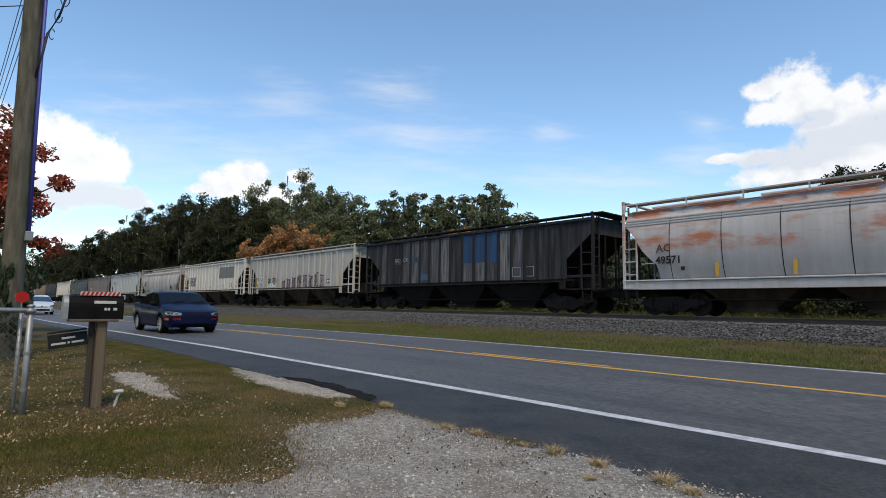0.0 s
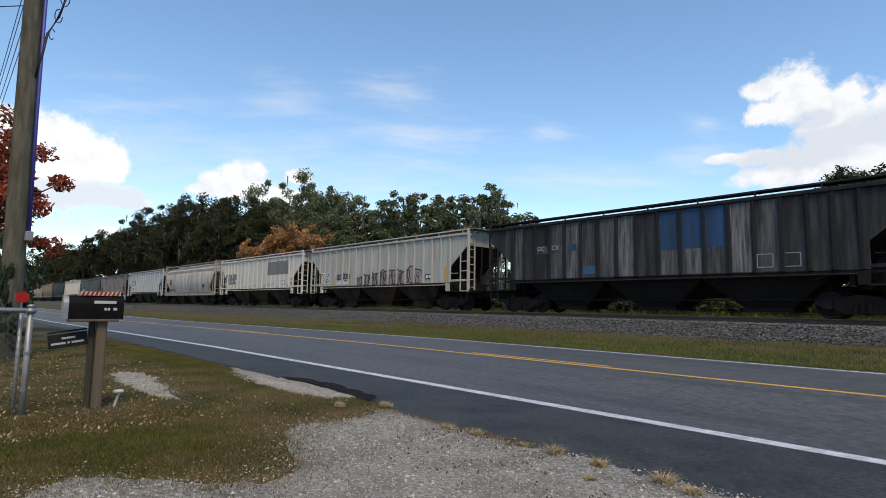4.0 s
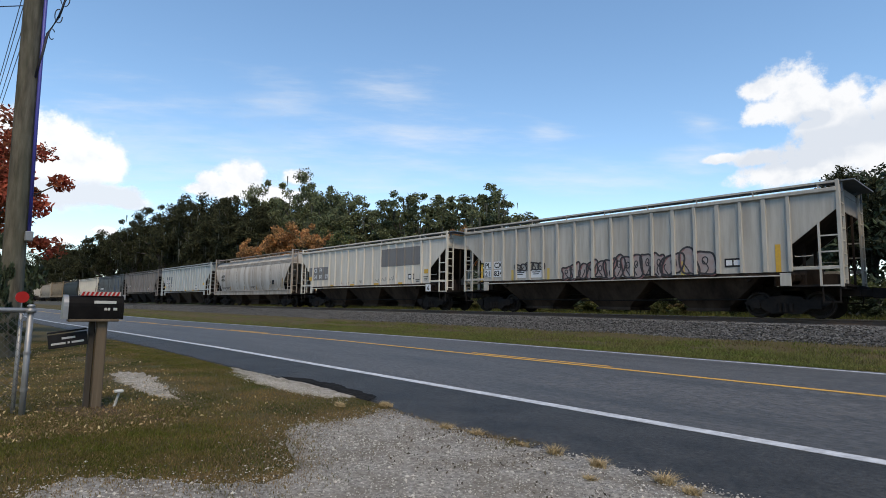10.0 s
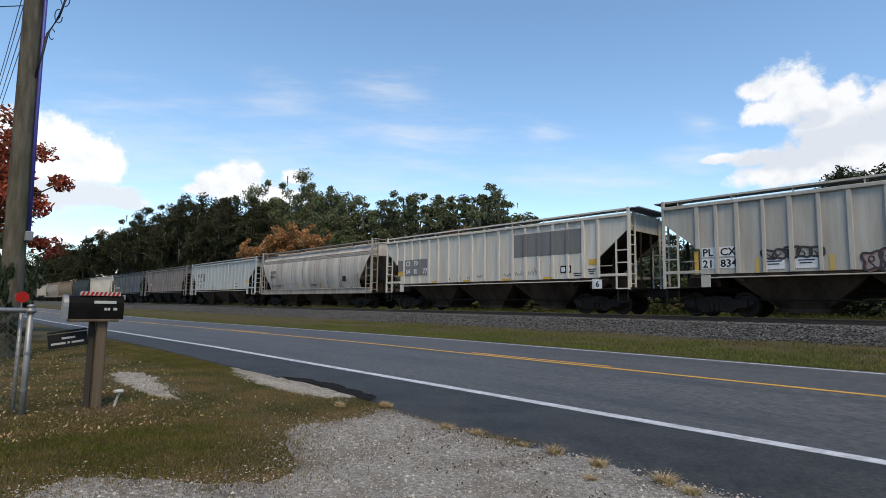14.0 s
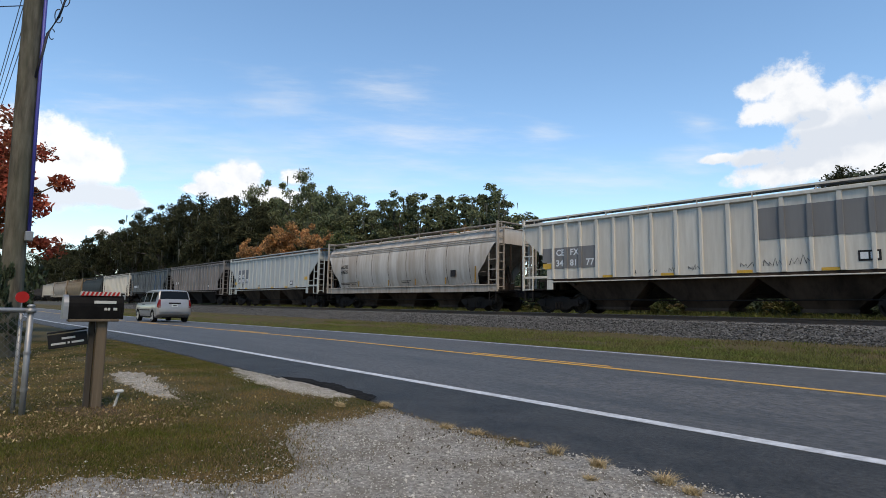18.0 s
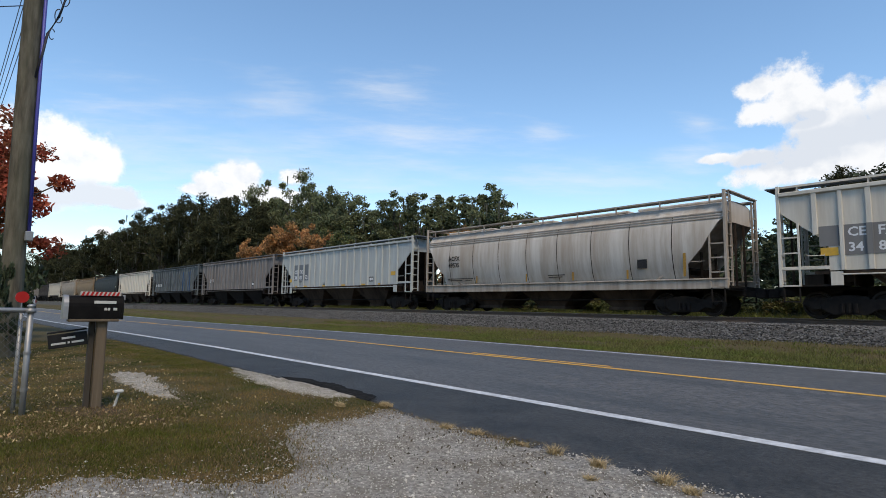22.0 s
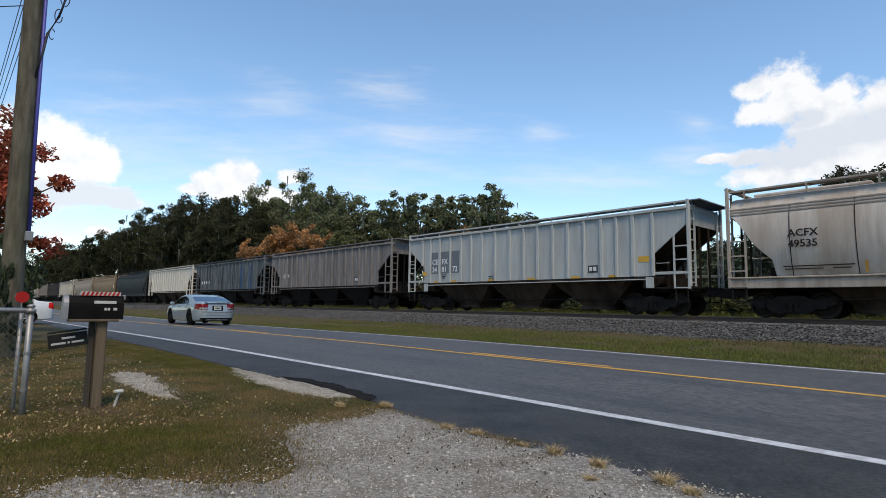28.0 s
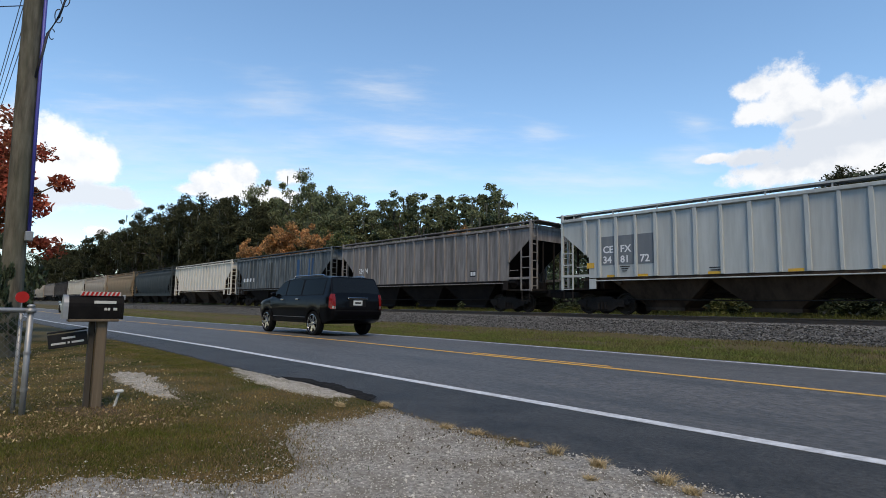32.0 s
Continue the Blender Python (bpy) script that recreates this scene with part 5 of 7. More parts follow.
        for w in (wb / 2, -wb / 2):
            # a dark liner inside each wheel arch
            v, f = [], []
            for k, t in enumerate(np.linspace(0.02, math.pi - 0.02, 17)):
                x, z = w + (arch - 0.004) * math.cos(t), r + (arch - 0.004) * math.sin(t)
                z = max(z, sill + 0.01)
                v += [(x, side * (width(x) * 0.985), z), (x, side * (hw - 0.36), z)]
                if k:
                    f.append((2 * k - 2, 2 * k - 1, 2 * k + 1, 2 * k))
            part("arch_liner", mesh_from("arch_liner", v, f), BLACK_TRIM, car)
        if spec.get("fog"):
            z0, z1, ya, yb_ = spec["fog"]
            wrap("fog_lamp_recess", z0, z1, side * ya, side * yb_, BLACK_TRIM, 1, 0.005, steps=4)
    for g in spec["front"]:
        zz0, zz1, half, mat = g
        wrap("grille", zz0, zz1, -half, half, mat, 1, 0.007)
        if mat is BLACK_TRIM:
            wrap("grille_bar", (zz0 + zz1) / 2 - 0.008, (zz0 + zz1) / 2 + 0.008, -half * 0.96, half * 0.96, spec.get("bar", body_mat), 1, 0.012, rows=1)
    if spec.get("badge"):
        part("badge", boxes((front_x(0, spec["badge"], 1) - 0.02, -0.06, spec["badge"] - 0.04, front_x(0, spec["badge"], 1) + 0.016, 0.06, spec["badge"] + 0.04), bevel=0.012), CHROME, car)
    for s in (-1, 1):
        if spec.get("amber"):
            wrap("indicator", 0.43, 0.49, s * 0.46, s * 0.66, LAMP_RED, 1, 0.012, steps=5)
    zbp = spec["bumper"]
    for nm, out in (("front_bumper", 1), ("rear_bumper", -1)):
        bump_ = wrap(nm, zbp[0], zbp[1] - 0.02, -hw * 0.8, hw * 0.8, spec.get("bumper_mat", body_mat), out, 0.003, steps=28)
        wrap("bumper_gap", zbp[1] - 0.02, zbp[1] - 0.012, -hw * 0.84, hw * 0.84, BLACK_TRIM, out, 0.004, bump_, rows=1)
    part("underbody", boxes((xr + 0.3, -hw + 0.37, sill + 0.01, xf - 0.4, hw - 0.37, r + arch - 0.015), bevel=0.02), BLACK_TRIM, car)
    step = spec.get("bumper_step")
    if step:
        lip = wrap("bumper_step", zbp[1] - 0.14, zbp[1] - 0.015, -hw * 0.86, hw * 0.86, spec.get("bumper_mat", body_mat), -1, step, steps=28)
        wrap("bumper_ledge", zbp[1] - 0.02, zbp[1] + 0.012, -hw * 0.84, hw * 0.84, spec.get("ledge_mat", BLACK_TRIM), -1, step * 0.6, lip, rows=1)
    if spec.get("valance", 0.0) > -1:
        wrap("rear_valance", sill + 0.02, zbp[0] + spec.get("valance", 0.0), -hw * 0.78, hw * 0.78, BLACK_TRIM, -1, 0.008, steps=20)
    if spec.get("recess"):
        q = spec["recess"]
        wrap("plate_recess", q[0], q[1], -q[2], q[2], BLACK_TRIM if len(q) < 4 else q[3], -1, 0.006, steps=8)
    if spec.get("lid"):
        for y in (-spec["lid"], spec["lid"]):
            wrap("lid_gap", zbp[1], spec["tail"][1] - 0.01, y - 0.005, y + 0.005, BLACK_TRIM, -1, 0.004, steps=1)
    pz = spec["plate"]
    part("number_plate", boxes((front_x(0, pz + 0.07, -1) - 0.02, -0.16, pz, xr + 0.02, 0.16, pz + 0.15), bevel=0.004), PLATE, car)
    part("plate_bar", boxes((front_x(0, pz + 0.07, -1) - 0.024, -0.11, pz + 0.05, xr, 0.11, pz + 0.1)), LETTER_DARK, car)
    for x in (spec["shield"][0] if spec["shield"][0] > spec["shield"][1] else spec["shield"][1],):
        for y in (-0.42, 0.2):
            part("wiper", pipe([(x + 0.02, y, ztop(x) + 0.02), (x - 0.08, y + 0.4, ztop(x - 0.08) + 0.025)], 0.01, 5), BLACK_TRIM, car)
    # wheels
    tw = 0.1
    for side in (-1, 1):
        for x in (wb / 2, -wb / 2):
            def tyre():
                b_ = bmesh.new()
                lathe(b_, [(r * 0.6, -tw), (r * 0.72, -tw - 0.008), (r * 0.94, -tw - 0.004), (r, -tw * 0.75), (r, tw * 0.75), (r * 0.94, tw), (r * 0.6, tw), (r * 0.6, -tw)], 30, Matrix())
                bmesh.ops.recalc_face_normals(b_, faces=b_.faces)
                return b_
            w = part("wheel", shared(f"tyre{r:.3f}", tyre), TYRE, car, "black rubber tyre", at=pose(x, side * (hw - 0.12), r, 0, 0, 0 if side < 0 else 180))

            def rim():
                b_ = bmesh.new()
                k = spec["spokes"]
                lathe(b_, [(r * 0.745, -tw - 0.012), (r * 0.715, -tw - 0.014), (r * 0.68, -tw + 0.012), (r * 0.64, -tw + 0.05), (r * 0.63, tw)], 30, Matrix())
                for i in range(k):
                    m = Matrix.Rotation(i * math.tau / k, 4, "Y")
                    w0, w1 = spec["spoke_w"] * 0.8, spec["spoke_w"] * 1.15
                    quad = [(-w0, r * 0.1), (w0, r * 0.1), (w1, r * 0.7), (-w1, r * 0.7)]
                    near, deep = [b_.verts.new(m @ Vector((x, -tw - 0.004 + 0.012 * (z < r * 0.5), z))) for x, z in quad], [b_.verts.new(m @ Vector((x, -tw + 0.04, z))) for x, z in quad]
                    b_.faces.new(near)
                    for q in range(4):
                        b_.faces.new((near[q], deep[q], deep[(q + 1) % 4], near[(q + 1) % 4]))
                lathe(b_, [(0.001, -tw - 0.004), (r * 0.16, -tw), (r * 0.18, -tw + 0.03)], 16, Matrix())
                bmesh.ops.recalc_face_normals(b_, faces=b_.faces)
                return b_
            part("rim", shared(f"rim{name}{r:.3f}", rim), spec["rim"], w)

            def drum():
                b_ = bmesh.new()
                lathe(b_, [(0.001, -tw + 0.055), (r * 0.66, -tw + 0.055)], 20, Matrix())
                return b_
            part("brake_disc", shared(f"drum{r:.3f}", drum), BLACK_TRIM, w)
            SPIN.append((car, w, (x, side * (hw - 0.12), r), side, r))
    return car


NAVY = car_paint("paint_navy", (0.004, 0.008, 0.035), coat=0.12, spec=0.04)
PEARL = car_paint("paint_pearl_white", (0.48, 0.535, 0.565), coat=0.5)
SILVER = car_paint("paint_silver", (0.27, 0.265, 0.26), (0.32, 0.315, 0.31), 0.35, 0.5)
PALE_WHITE = car_paint("paint_cold_white", (0.6, 0.625, 0.635), coat=0.5)
SILVER_BLUE = car_paint("paint_silver_blue", (0.28, 0.33, 0.36), (0.32, 0.37, 0.4), 0.4, 0.6)
JET = car_paint("paint_jet_black", (0.002, 0.002, 0.0026), coat=0.25, spec=0.03)

navy_sedan = vehicle("sedan", "dark navy four-door sedan with plastic hubcaps", "car", dict(
    wb=2.68, xf=2.2, xr=-2.28, hw=0.845, r=0.29, sill=0.19, belt=0.88, rise=0.05,
    top=[(2.2, 0.6), (2.15, 0.68), (1.98, 0.74), (1.2, 0.93), (0.42, 1.31), (0.05, 1.36), (-0.4, 1.36), (-0.85, 1.29), (-1.5, 1.0), (-2.12, 0.94), (-2.25, 0.86), (-2.28, 0.6)],
    shield=(1.13, 0.48), back=(-1.42, -0.92), panes=[(0.92, 0.06), (-0.02, -0.82), (-0.86, -1.22)], seams=[1.05, 0.02, -0.92], handles=[0.18, -0.72], handle_mat=BLACK_TRIM,
    head=(0.56, 0.7, 0.42), amber=True, tail=(0.62, 0.8, 0.2), tail_in=0.5, stern=(0.7, 3.4, 0.12), lid=0.6, shield_mat=CLEAR_SHIELD, mirror=0.78, mirror_mat=BLACK_TRIM, front=[(0.58, 0.66, 0.34, BLACK_TRIM), (0.26, 0.34, 0.5, BLACK_TRIM)], bumper=(0.34, 0.56), plate=0.66,
    spokes=8, spoke_w=0.035, rim=HUBCAP, strip=0.5), NAVY)
white_wagon = vehicle("estate_car", "pearl white five-door hybrid estate car", "car", dict(
    wb=2.78, xf=2.33, xr=-2.2, hw=0.885, r=0.32, sill=0.2, belt=0.97, rise=0.12, nose=0.17, nose_power=2.9, chin=0.05, bar=BLACK_TRIM,
    top=[(2.33, 0.56), (2.32, 0.64), (2.28, 0.71), (2.19, 0.79), (2.0, 0.87), (1.45, 1.0), (1.0, 1.22), (0.6, 1.4), (0.3, 1.49), (0.0, 1.54), (-0.4, 1.555), (-1.2, 1.525), (-1.95, 1.42), (-2.1, 1.17), (-2.17, 0.95), (-2.2, 0.6)],
    dlo=[(1.36, 0.93), (0.98, 1.13), (0.6, 1.31), (0.25, 1.395), (-0.3, 1.425), (-0.9, 1.405), (-1.4, 1.33), (-1.7, 1.21), (-1.8, 1.1)], fog=(0.34, 0.5, 0.62, 0.69), badge=0.66,
    shield=(1.4, 0.58), back=(-2.11, -1.96), panes=[(1.3, 1.0), (0.95, 0.02), (-0.06, -0.98), (-1.03, -1.75)], seams=[1.0, -0.02, -1.0], handles=[0.2, -0.82],
    head=(0.62, 0.76, 0.62), head_tip=(0.79, 0.82), head_in=0.5, tail=(0.9, 1.2, 0.2), tail_in=0.66, mirror=0.88, front=[(0.3, 0.44, 0.52, BLACK_TRIM), (0.57, 0.63, 0.36, BLACK_TRIM)], bumper=(0.3, 0.56), plate=0.8,
    spokes=10, spoke_w=0.02, rim=RIM, rocker=PEARL), PEARL)
silver_van = vehicle("minivan", "silver minivan with a dark side moulding", "car", dict(
    wb=2.86, xf=2.36, xr=-2.24, hw=0.89, r=0.32, sill=0.24, belt=1.05, rise=0.02, tumble=0.24,
    top=[(2.36, 0.64), (2.31, 0.77), (2.12, 0.92), (1.5, 1.09), (0.72, 1.64), (0.28, 1.72), (-0.5, 1.755), (-1.62, 1.745), (-1.95, 1.7), (-2.1, 1.34), (-2.21, 1.06), (-2.24, 0.68)],
    shield=(1.42, 0.79), back=(-2.14, -1.97), stern=(0.4, 4, 0.1), frame_mat=SILVER, bumper_step=0.05, ledge_mat=SILVER, recess=(0.98, 1.06, 0.3), valance=-2, tail_up=0.2,
    panes=[(1.25, 0.42), (0.3, -0.74), (-0.9, -1.76)], seams=[1.06, 0.36, -0.82], handles=[0.48, 0.2], handle_mat=BLACK_TRIM, pane_top=1.59,
    head=(0.66, 0.86, 0.5), tail=(0.78, 1.22, 0.1), tail_in=0.7, mirror=1.1, mirror_mat=BLACK_TRIM, front=[(0.48, 0.62, 0.5, BLACK_TRIM)], bumper=(0.4, 0.7), plate=0.82,
    spokes=5, spoke_w=0.05, rim=RIM, strip=0.62, strip_mat=BLACK_TRIM, back_mat=TINTED), SILVER)
white_sedan = vehicle("sedan", "cold white small four-door sedan with brake lights on", "car", dict(
    wb=2.5, xf=2.02, xr=-2.22, hw=0.845, r=0.3, sill=0.2, belt=0.95, rise=0.08,
    top=[(2.02, 0.58), (1.97, 0.7), (1.8, 0.82), (1.2, 1.0), (0.42, 1.4), (0.0, 1.465), (-0.5, 1.46), (-0.95, 1.38), (-1.6, 1.08), (-2.1, 1.02), (-2.18, 0.94), (-2.22, 0.6)],
    shield=(1.13, 0.46), back=(-1.53, -1.02), panes=[(0.95, 0.03), (-0.05, -0.72), (-0.76, -1.2)], seams=[1.0, -0.01, -0.95], handles=[0.15, -0.8],
    head=(0.6, 0.78, 0.45), tail=(0.7, 1.0, 0.24), tail_in=0.58, stern=(0.7, 3.2, 0.12), lid=0.56, bumper_step=0.012, ledge_mat=PALE_WHITE, valance=0.0, tail_mat=LAMP_LIT, mirror=0.76, mirror_mat=BLACK_TRIM, front=[(0.28, 0.4, 0.5, BLACK_TRIM)], bumper=(0.3, 0.62), plate=0.72,
    spokes=6, spoke_w=0.035, rim=RIM, strip=0.66), PALE_WHITE)
silver_coupe = vehicle("sedan", "silver sporty sedan with a rear spoiler and black wheels", "car", dict(
    wb=2.79, xf=2.34, xr=-2.42, hw=0.92, r=0.345, sill=0.2, belt=0.95, rise=0.07, arch=0.05, dlo=[(1.05, 0.96), (0.75, 1.13), (0.4, 1.25), (0.05, 1.315), (-0.35, 1.315), (-0.75, 1.25), (-1.02, 1.13), (-1.16, 1.02)],
    top=[(2.36, 0.55), (2.3, 0.68), (2.1, 0.78), (1.3, 0.97), (0.35, 1.36), (-0.1, 1.42), (-0.6, 1.41), (-1.1, 1.33), (-1.9, 1.08), (-2.28, 1.03), (-2.38, 0.93), (-2.42, 0.6)],
    shield=(1.22, 0.42), back=(-1.82, -1.18), panes=[(0.98, -0.1), (-0.16, -1.1)], seams=[1.05, -0.12, -1.1], handles=[0.05, -0.92],
    head=(0.6, 0.74, 0.5), tail=(0.72, 0.99, 0.4), tail_in=0.42, stern=(0.85, 2.6, 0.17), corner=0.66, lid=0.5, recess=(0.68, 0.9, 0.24), bumper_step=0.02, valance=0.08, mirror=0.85, front=[(0.28, 0.36, 0.5, BLACK_TRIM)], bumper=(0.28, 0.62), plate=0.72,
    handle_mat=CHROME, spokes=6, spoke_w=0.03, rim=BLACK_TRIM, strip=0.66, strip_mat=BLACK_TRIM, strip_h=0.016, rocker=SILVER_BLUE), SILVER_BLUE)
part("spoiler", boxes((-2.42, -0.56, 1.055, -2.24, 0.56, 1.08), (-2.36, -0.55, 0.99, -2.27, -0.48, 1.06), (-2.36, 0.48, 0.99, -2.27, 0.55, 1.06), bevel=0.01), SILVER_BLUE, silver_coupe)
suv = vehicle("suv", "black full-size suv with chrome wheels and roof rails", "car", dict(
    wb=3.18, xf=2.5, xr=-2.6, hw=0.98, r=0.375, sill=0.38, belt=1.21, rise=0.02, tumble=0.25, arch=0.05, stern=(0.45, 4, 0.1), bumper_step=0.06, valance=-2, tail_up=0.14, recess=(0.9, 1.12, 0.3, BLACK_TRIM),
    top=[(2.5, 0.78), (2.46, 0.96), (2.3, 1.07), (1.35, 1.22), (0.65, 1.74), (0.3, 1.81), (-0.5, 1.86), (-1.8, 1.85), (-2.3, 1.8), (-2.45, 1.45), (-2.56, 1.15), (-2.6, 0.8)],
    shield=(1.28, 0.72), back=(-2.5, -2.32), panes=[(1.15, 0.32), (0.25, -0.72), (-0.82, -2.1)], seams=[1.15, 0.28, -0.78], handles=[0.42, -0.6], handle_mat=CHROME, pane_top=1.73,
    head=(0.82, 1.03, 0.4), head_in=0.6, tail=(0.82, 1.28, 0.12), tail_in=0.78, mirror=1.0, front=[(0.75, 0.98, 0.5, CHROME)], bumper=(0.48, 0.78), plate=0.94,
    spokes=6, spoke_w=0.05, rim=CHROME, strip=0.55, strip_mat=CHROME, strip_h=0.02, pane_mat=DARK_PANE, back_mat=TINTED), JET)
for s in (-1, 1):
    part("roof_rail", pipe([(0.1, s * 0.72, 1.82), (0.0, s * 0.72, 1.865), (-1.7, s * 0.72, 1.87), (-1.85, s * 0.72, 1.82)], 0.022, 6), CHROME, suv)
part("tail_strip", boxes((-2.61, -0.36, 1.12, -2.53, 0.36, 1.18), bevel=0.01), CHROME, suv)
part("antenna", pipe([(-0.95, 0.0, 1.42), (-1.12, 0.0, 1.62)], 0.006, 5), BLACK_TRIM, white_sedan)


# ---------- woods ----------
OAK_LEAF = material("oak_leaf", (0.049, 0.050, 0.025), 0.8, spec=0.1, island=0.5, translucent=0.25)
OAK_LEAF_GREY = material("oak_leaf_grey", (0.12, 0.132, 0.06), 0.7, spec=0.4, island=0.6, translucent=0.25)
BROWN_LEAF = material("brown_leaf", (0.46, 0.21, 0.075), 0.7, island=0.6, translucent=0.3, second=(0.28, 0.17, 0.06), scale=0.6, amount=0.9)
RED_LEAF = material("red_leaf", (0.5, 0.11, 0.07), 0.75, spec=0.1, island=0.5, translucent=0.4, second=(0.06, 0.07, 0.02), scale=0.8, amount=0.9)
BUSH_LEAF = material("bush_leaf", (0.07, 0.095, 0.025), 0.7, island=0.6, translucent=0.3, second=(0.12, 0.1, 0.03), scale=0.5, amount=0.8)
# bush leaf at about half the brightness: shade is put into the colour
SHADE_LEAF = material("shaded_shrub_leaf", (0.035, 0.05, 0.02), 0.75, island=0.6, translucent=0.15)
BARK = material("bark", (0.09, 0.075, 0.06), 0.95, second=(0.045, 0.038, 0.032), scale=5, stretch=(1, 1, 0.25), bump=0.9, bump_scale=14)
MOSS = material("hanging_moss", (0.075, 0.077, 0.06), 0.9, spec=0.1, island=0.4, translucent=0.2)


def leaf_mesh(name, centres, radii, per, size, rng, droop=0.0):
    """Leaves in clumps round the centres, each a small bent pair of triangles."""
    c = np.repeat(np.array(centres), per, 0)
    n = len(c)
    d = rng.normal(size=(n, 3))
    d /= np.linalg.norm(d, axis=1, keepdims=True)
    p = c + d * (np.repeat(np.array(radii), per) * rng.random(n) ** 0.45)[:, None] * np.array([1, 1, 0.75])
    a = rng.normal(size=(n, 3))
    a /= np.linalg.norm(a, axis=1, keepdims=True)
    b = np.cross(a, rng.normal(size=(n, 3)))
    b /= np.linalg.norm(b, axis=1, keepdims=True)
    s = (size * rng.uniform(0.5, 1.3, n))[:, None]
    q = np.cross(a, b)
    v = np.stack([p - a * s, p + b * s * 0.5 + q * s * 0.15, p + a * s, p - b * s * 0.5 + q * s * 0.15], 1)
    k = 4 * np.arange(n)[:, None]
    f = np.concatenate([np.array([[0, 1, 2]]) + k, np.array([[0, 2, 3]]) + k]).tolist()
    return mesh_from(name, v.reshape(-1, 3).tolist(), f)


def crown_plan(seed, height, radius, low, clumps, flat=1.0):
    """Clump centres in an uneven crown from low to the top, and their radii."""
    rng = np.random.default_rng(seed)
    lobes = [(rng.uniform(-0.45, 0.45) * radius, rng.uniform(-0.45, 0.45) * radius, rng.uniform(0.45, 0.8), rng.uniform(0.45, 0.75)) for _ in range(6)] + [(0, 0, 0.62, 0.9)]
    out, rad = [], []
    while len(out) < clumps:
        lx, ly, lz, lr = lobes[rng.integers(len(lobes))]
        d = rng.normal(size=3)
        d /= np.linalg.norm(d)
        q = rng.random() ** 0.4
        z = low + (height - low) * (lz - 0.12 + d[2] * q * 0.42 * (0.55 + 0.45 * lr))
        x, y = lx + d[0] * q * radius * lr * 0.8, ly + d[1] * q * radius * lr * 0.8
        if low * 0.8 < z < height * 0.95:
            out.append((x, y, z))
            rad.append(rng.uniform(0.032, 0.085) * (radius + height) * 0.75)
    return out, rad, rng


def tree_shapes(key, seed, height, radius, low, clumps, per, size, moss=0, trunk=0.4, limbs=9, tight=1.0):
    """The meshes of one kind of tree: trunk, limbs, crown and moss."""
    centres, radii, rng = crown_plan(seed, height, radius, low, clumps)
    radii = [q * tight for q in radii]
    shapes = {"crown": leaf_mesh(key + "_crown", centres, radii, per, size, rng)}
    lean = (rng.uniform(-0.4, 0.4), rng.uniform(-0.4, 0.4))
    fork = low + (height - low) * 0.18
    shapes["trunk"] = mesh_of(pipe([(0, 0, -0.3), (0.05, 0, 0.4), (lean[0] * 0.4, lean[1] * 0.4, fork * 0.5), (lean[0], lean[1], fork), (lean[0] * 1.4, lean[1] * 1.4, height * 0.62)], [trunk * 1.35, trunk, trunk * 0.85, trunk * 0.75, trunk * 0.2], 9), key + "_trunk", True)
    shapes["limbs"] = []
    order = sorted(range(len(centres)), key=lambda i: (centres[i][2], centres[i][0]))[:: max(1, len(centres) // limbs)][:limbs]
    for i in order:
        c = Vector(centres[i])
        a = Vector((lean[0], lean[1], fork * rng.uniform(0.75, 1.15)))
        m = a.lerp(c, 0.5) + Vector((0, 0, rng.uniform(0.2, 0.9)))
        shapes["limbs"].append(mesh_of(pipe([a, m, c], [trunk * 0.42, trunk * 0.27, trunk * 0.08], 6), key + "_limb", True))
    if moss:
        v, f = [], []
        for k in range(moss):
            c = centres[rng.integers(len(centres))]
            x, y, z = c[0] + rng.normal() * 0.8, c[1] + rng.normal() * 0.8, c[2] - 0.3
            h, w, a = rng.uniform(0.6, 2.2), rng.uniform(0.05, 0.14), rng.uniform(0, 3.14)
            i = len(v)
            v += [(x - w * math.cos(a), y - w * math.sin(a), z), (x + w * math.cos(a), y + w * math.sin(a), z), (x + w * 0.6 * math.cos(a + 0.5), y + w * 0.6 * math.sin(a + 0.5), z - h * 0.6), (x, y, z - h)]
            f += [(i, i + 1, i + 2, i + 3)]
        shapes["moss"] = mesh_from(key + "_moss", v, f)
    return shapes


def plant(name, label, category, shapes, leaf, at, turn, wide, tall, group="", bark=None):
    t = thing(name, (at[0], at[1], ground_z(at[0], at[1])), label, category, group)
    m = Matrix.Rotation(radians(turn), 4, "Z") @ Matrix.Diagonal((wide, wide, tall, 1))
    if "trunk" in shapes:
        part("trunk", shapes["trunk"], bark or BARK, t, at=m)
        for lm in shapes["limbs"]:
            part("limb", lm, bark or BARK, t, at=m)
    part("crown", shapes["crown"], leaf, t, at=m)
    if "moss" in shapes:
        tagged(part("moss", shapes["moss"], MOSS, t, "grey hanging moss", at=m), kind="stuff")
    return t


OAKS = [tree_shapes("oak%d" % k, 20 + k, 16.0, 7.0, 3.0, 230, 130, 0.18, moss=160, trunk=0.45, limbs=14, tight=0.85) for k in range(4)]
THIN = [tree_shapes("thin%d" % k, 40 + k, 14.0, 4.4, 3.5, 90, 110, 0.17, moss=70, trunk=0.25, limbs=16, tight=0.72) for k in range(3)]
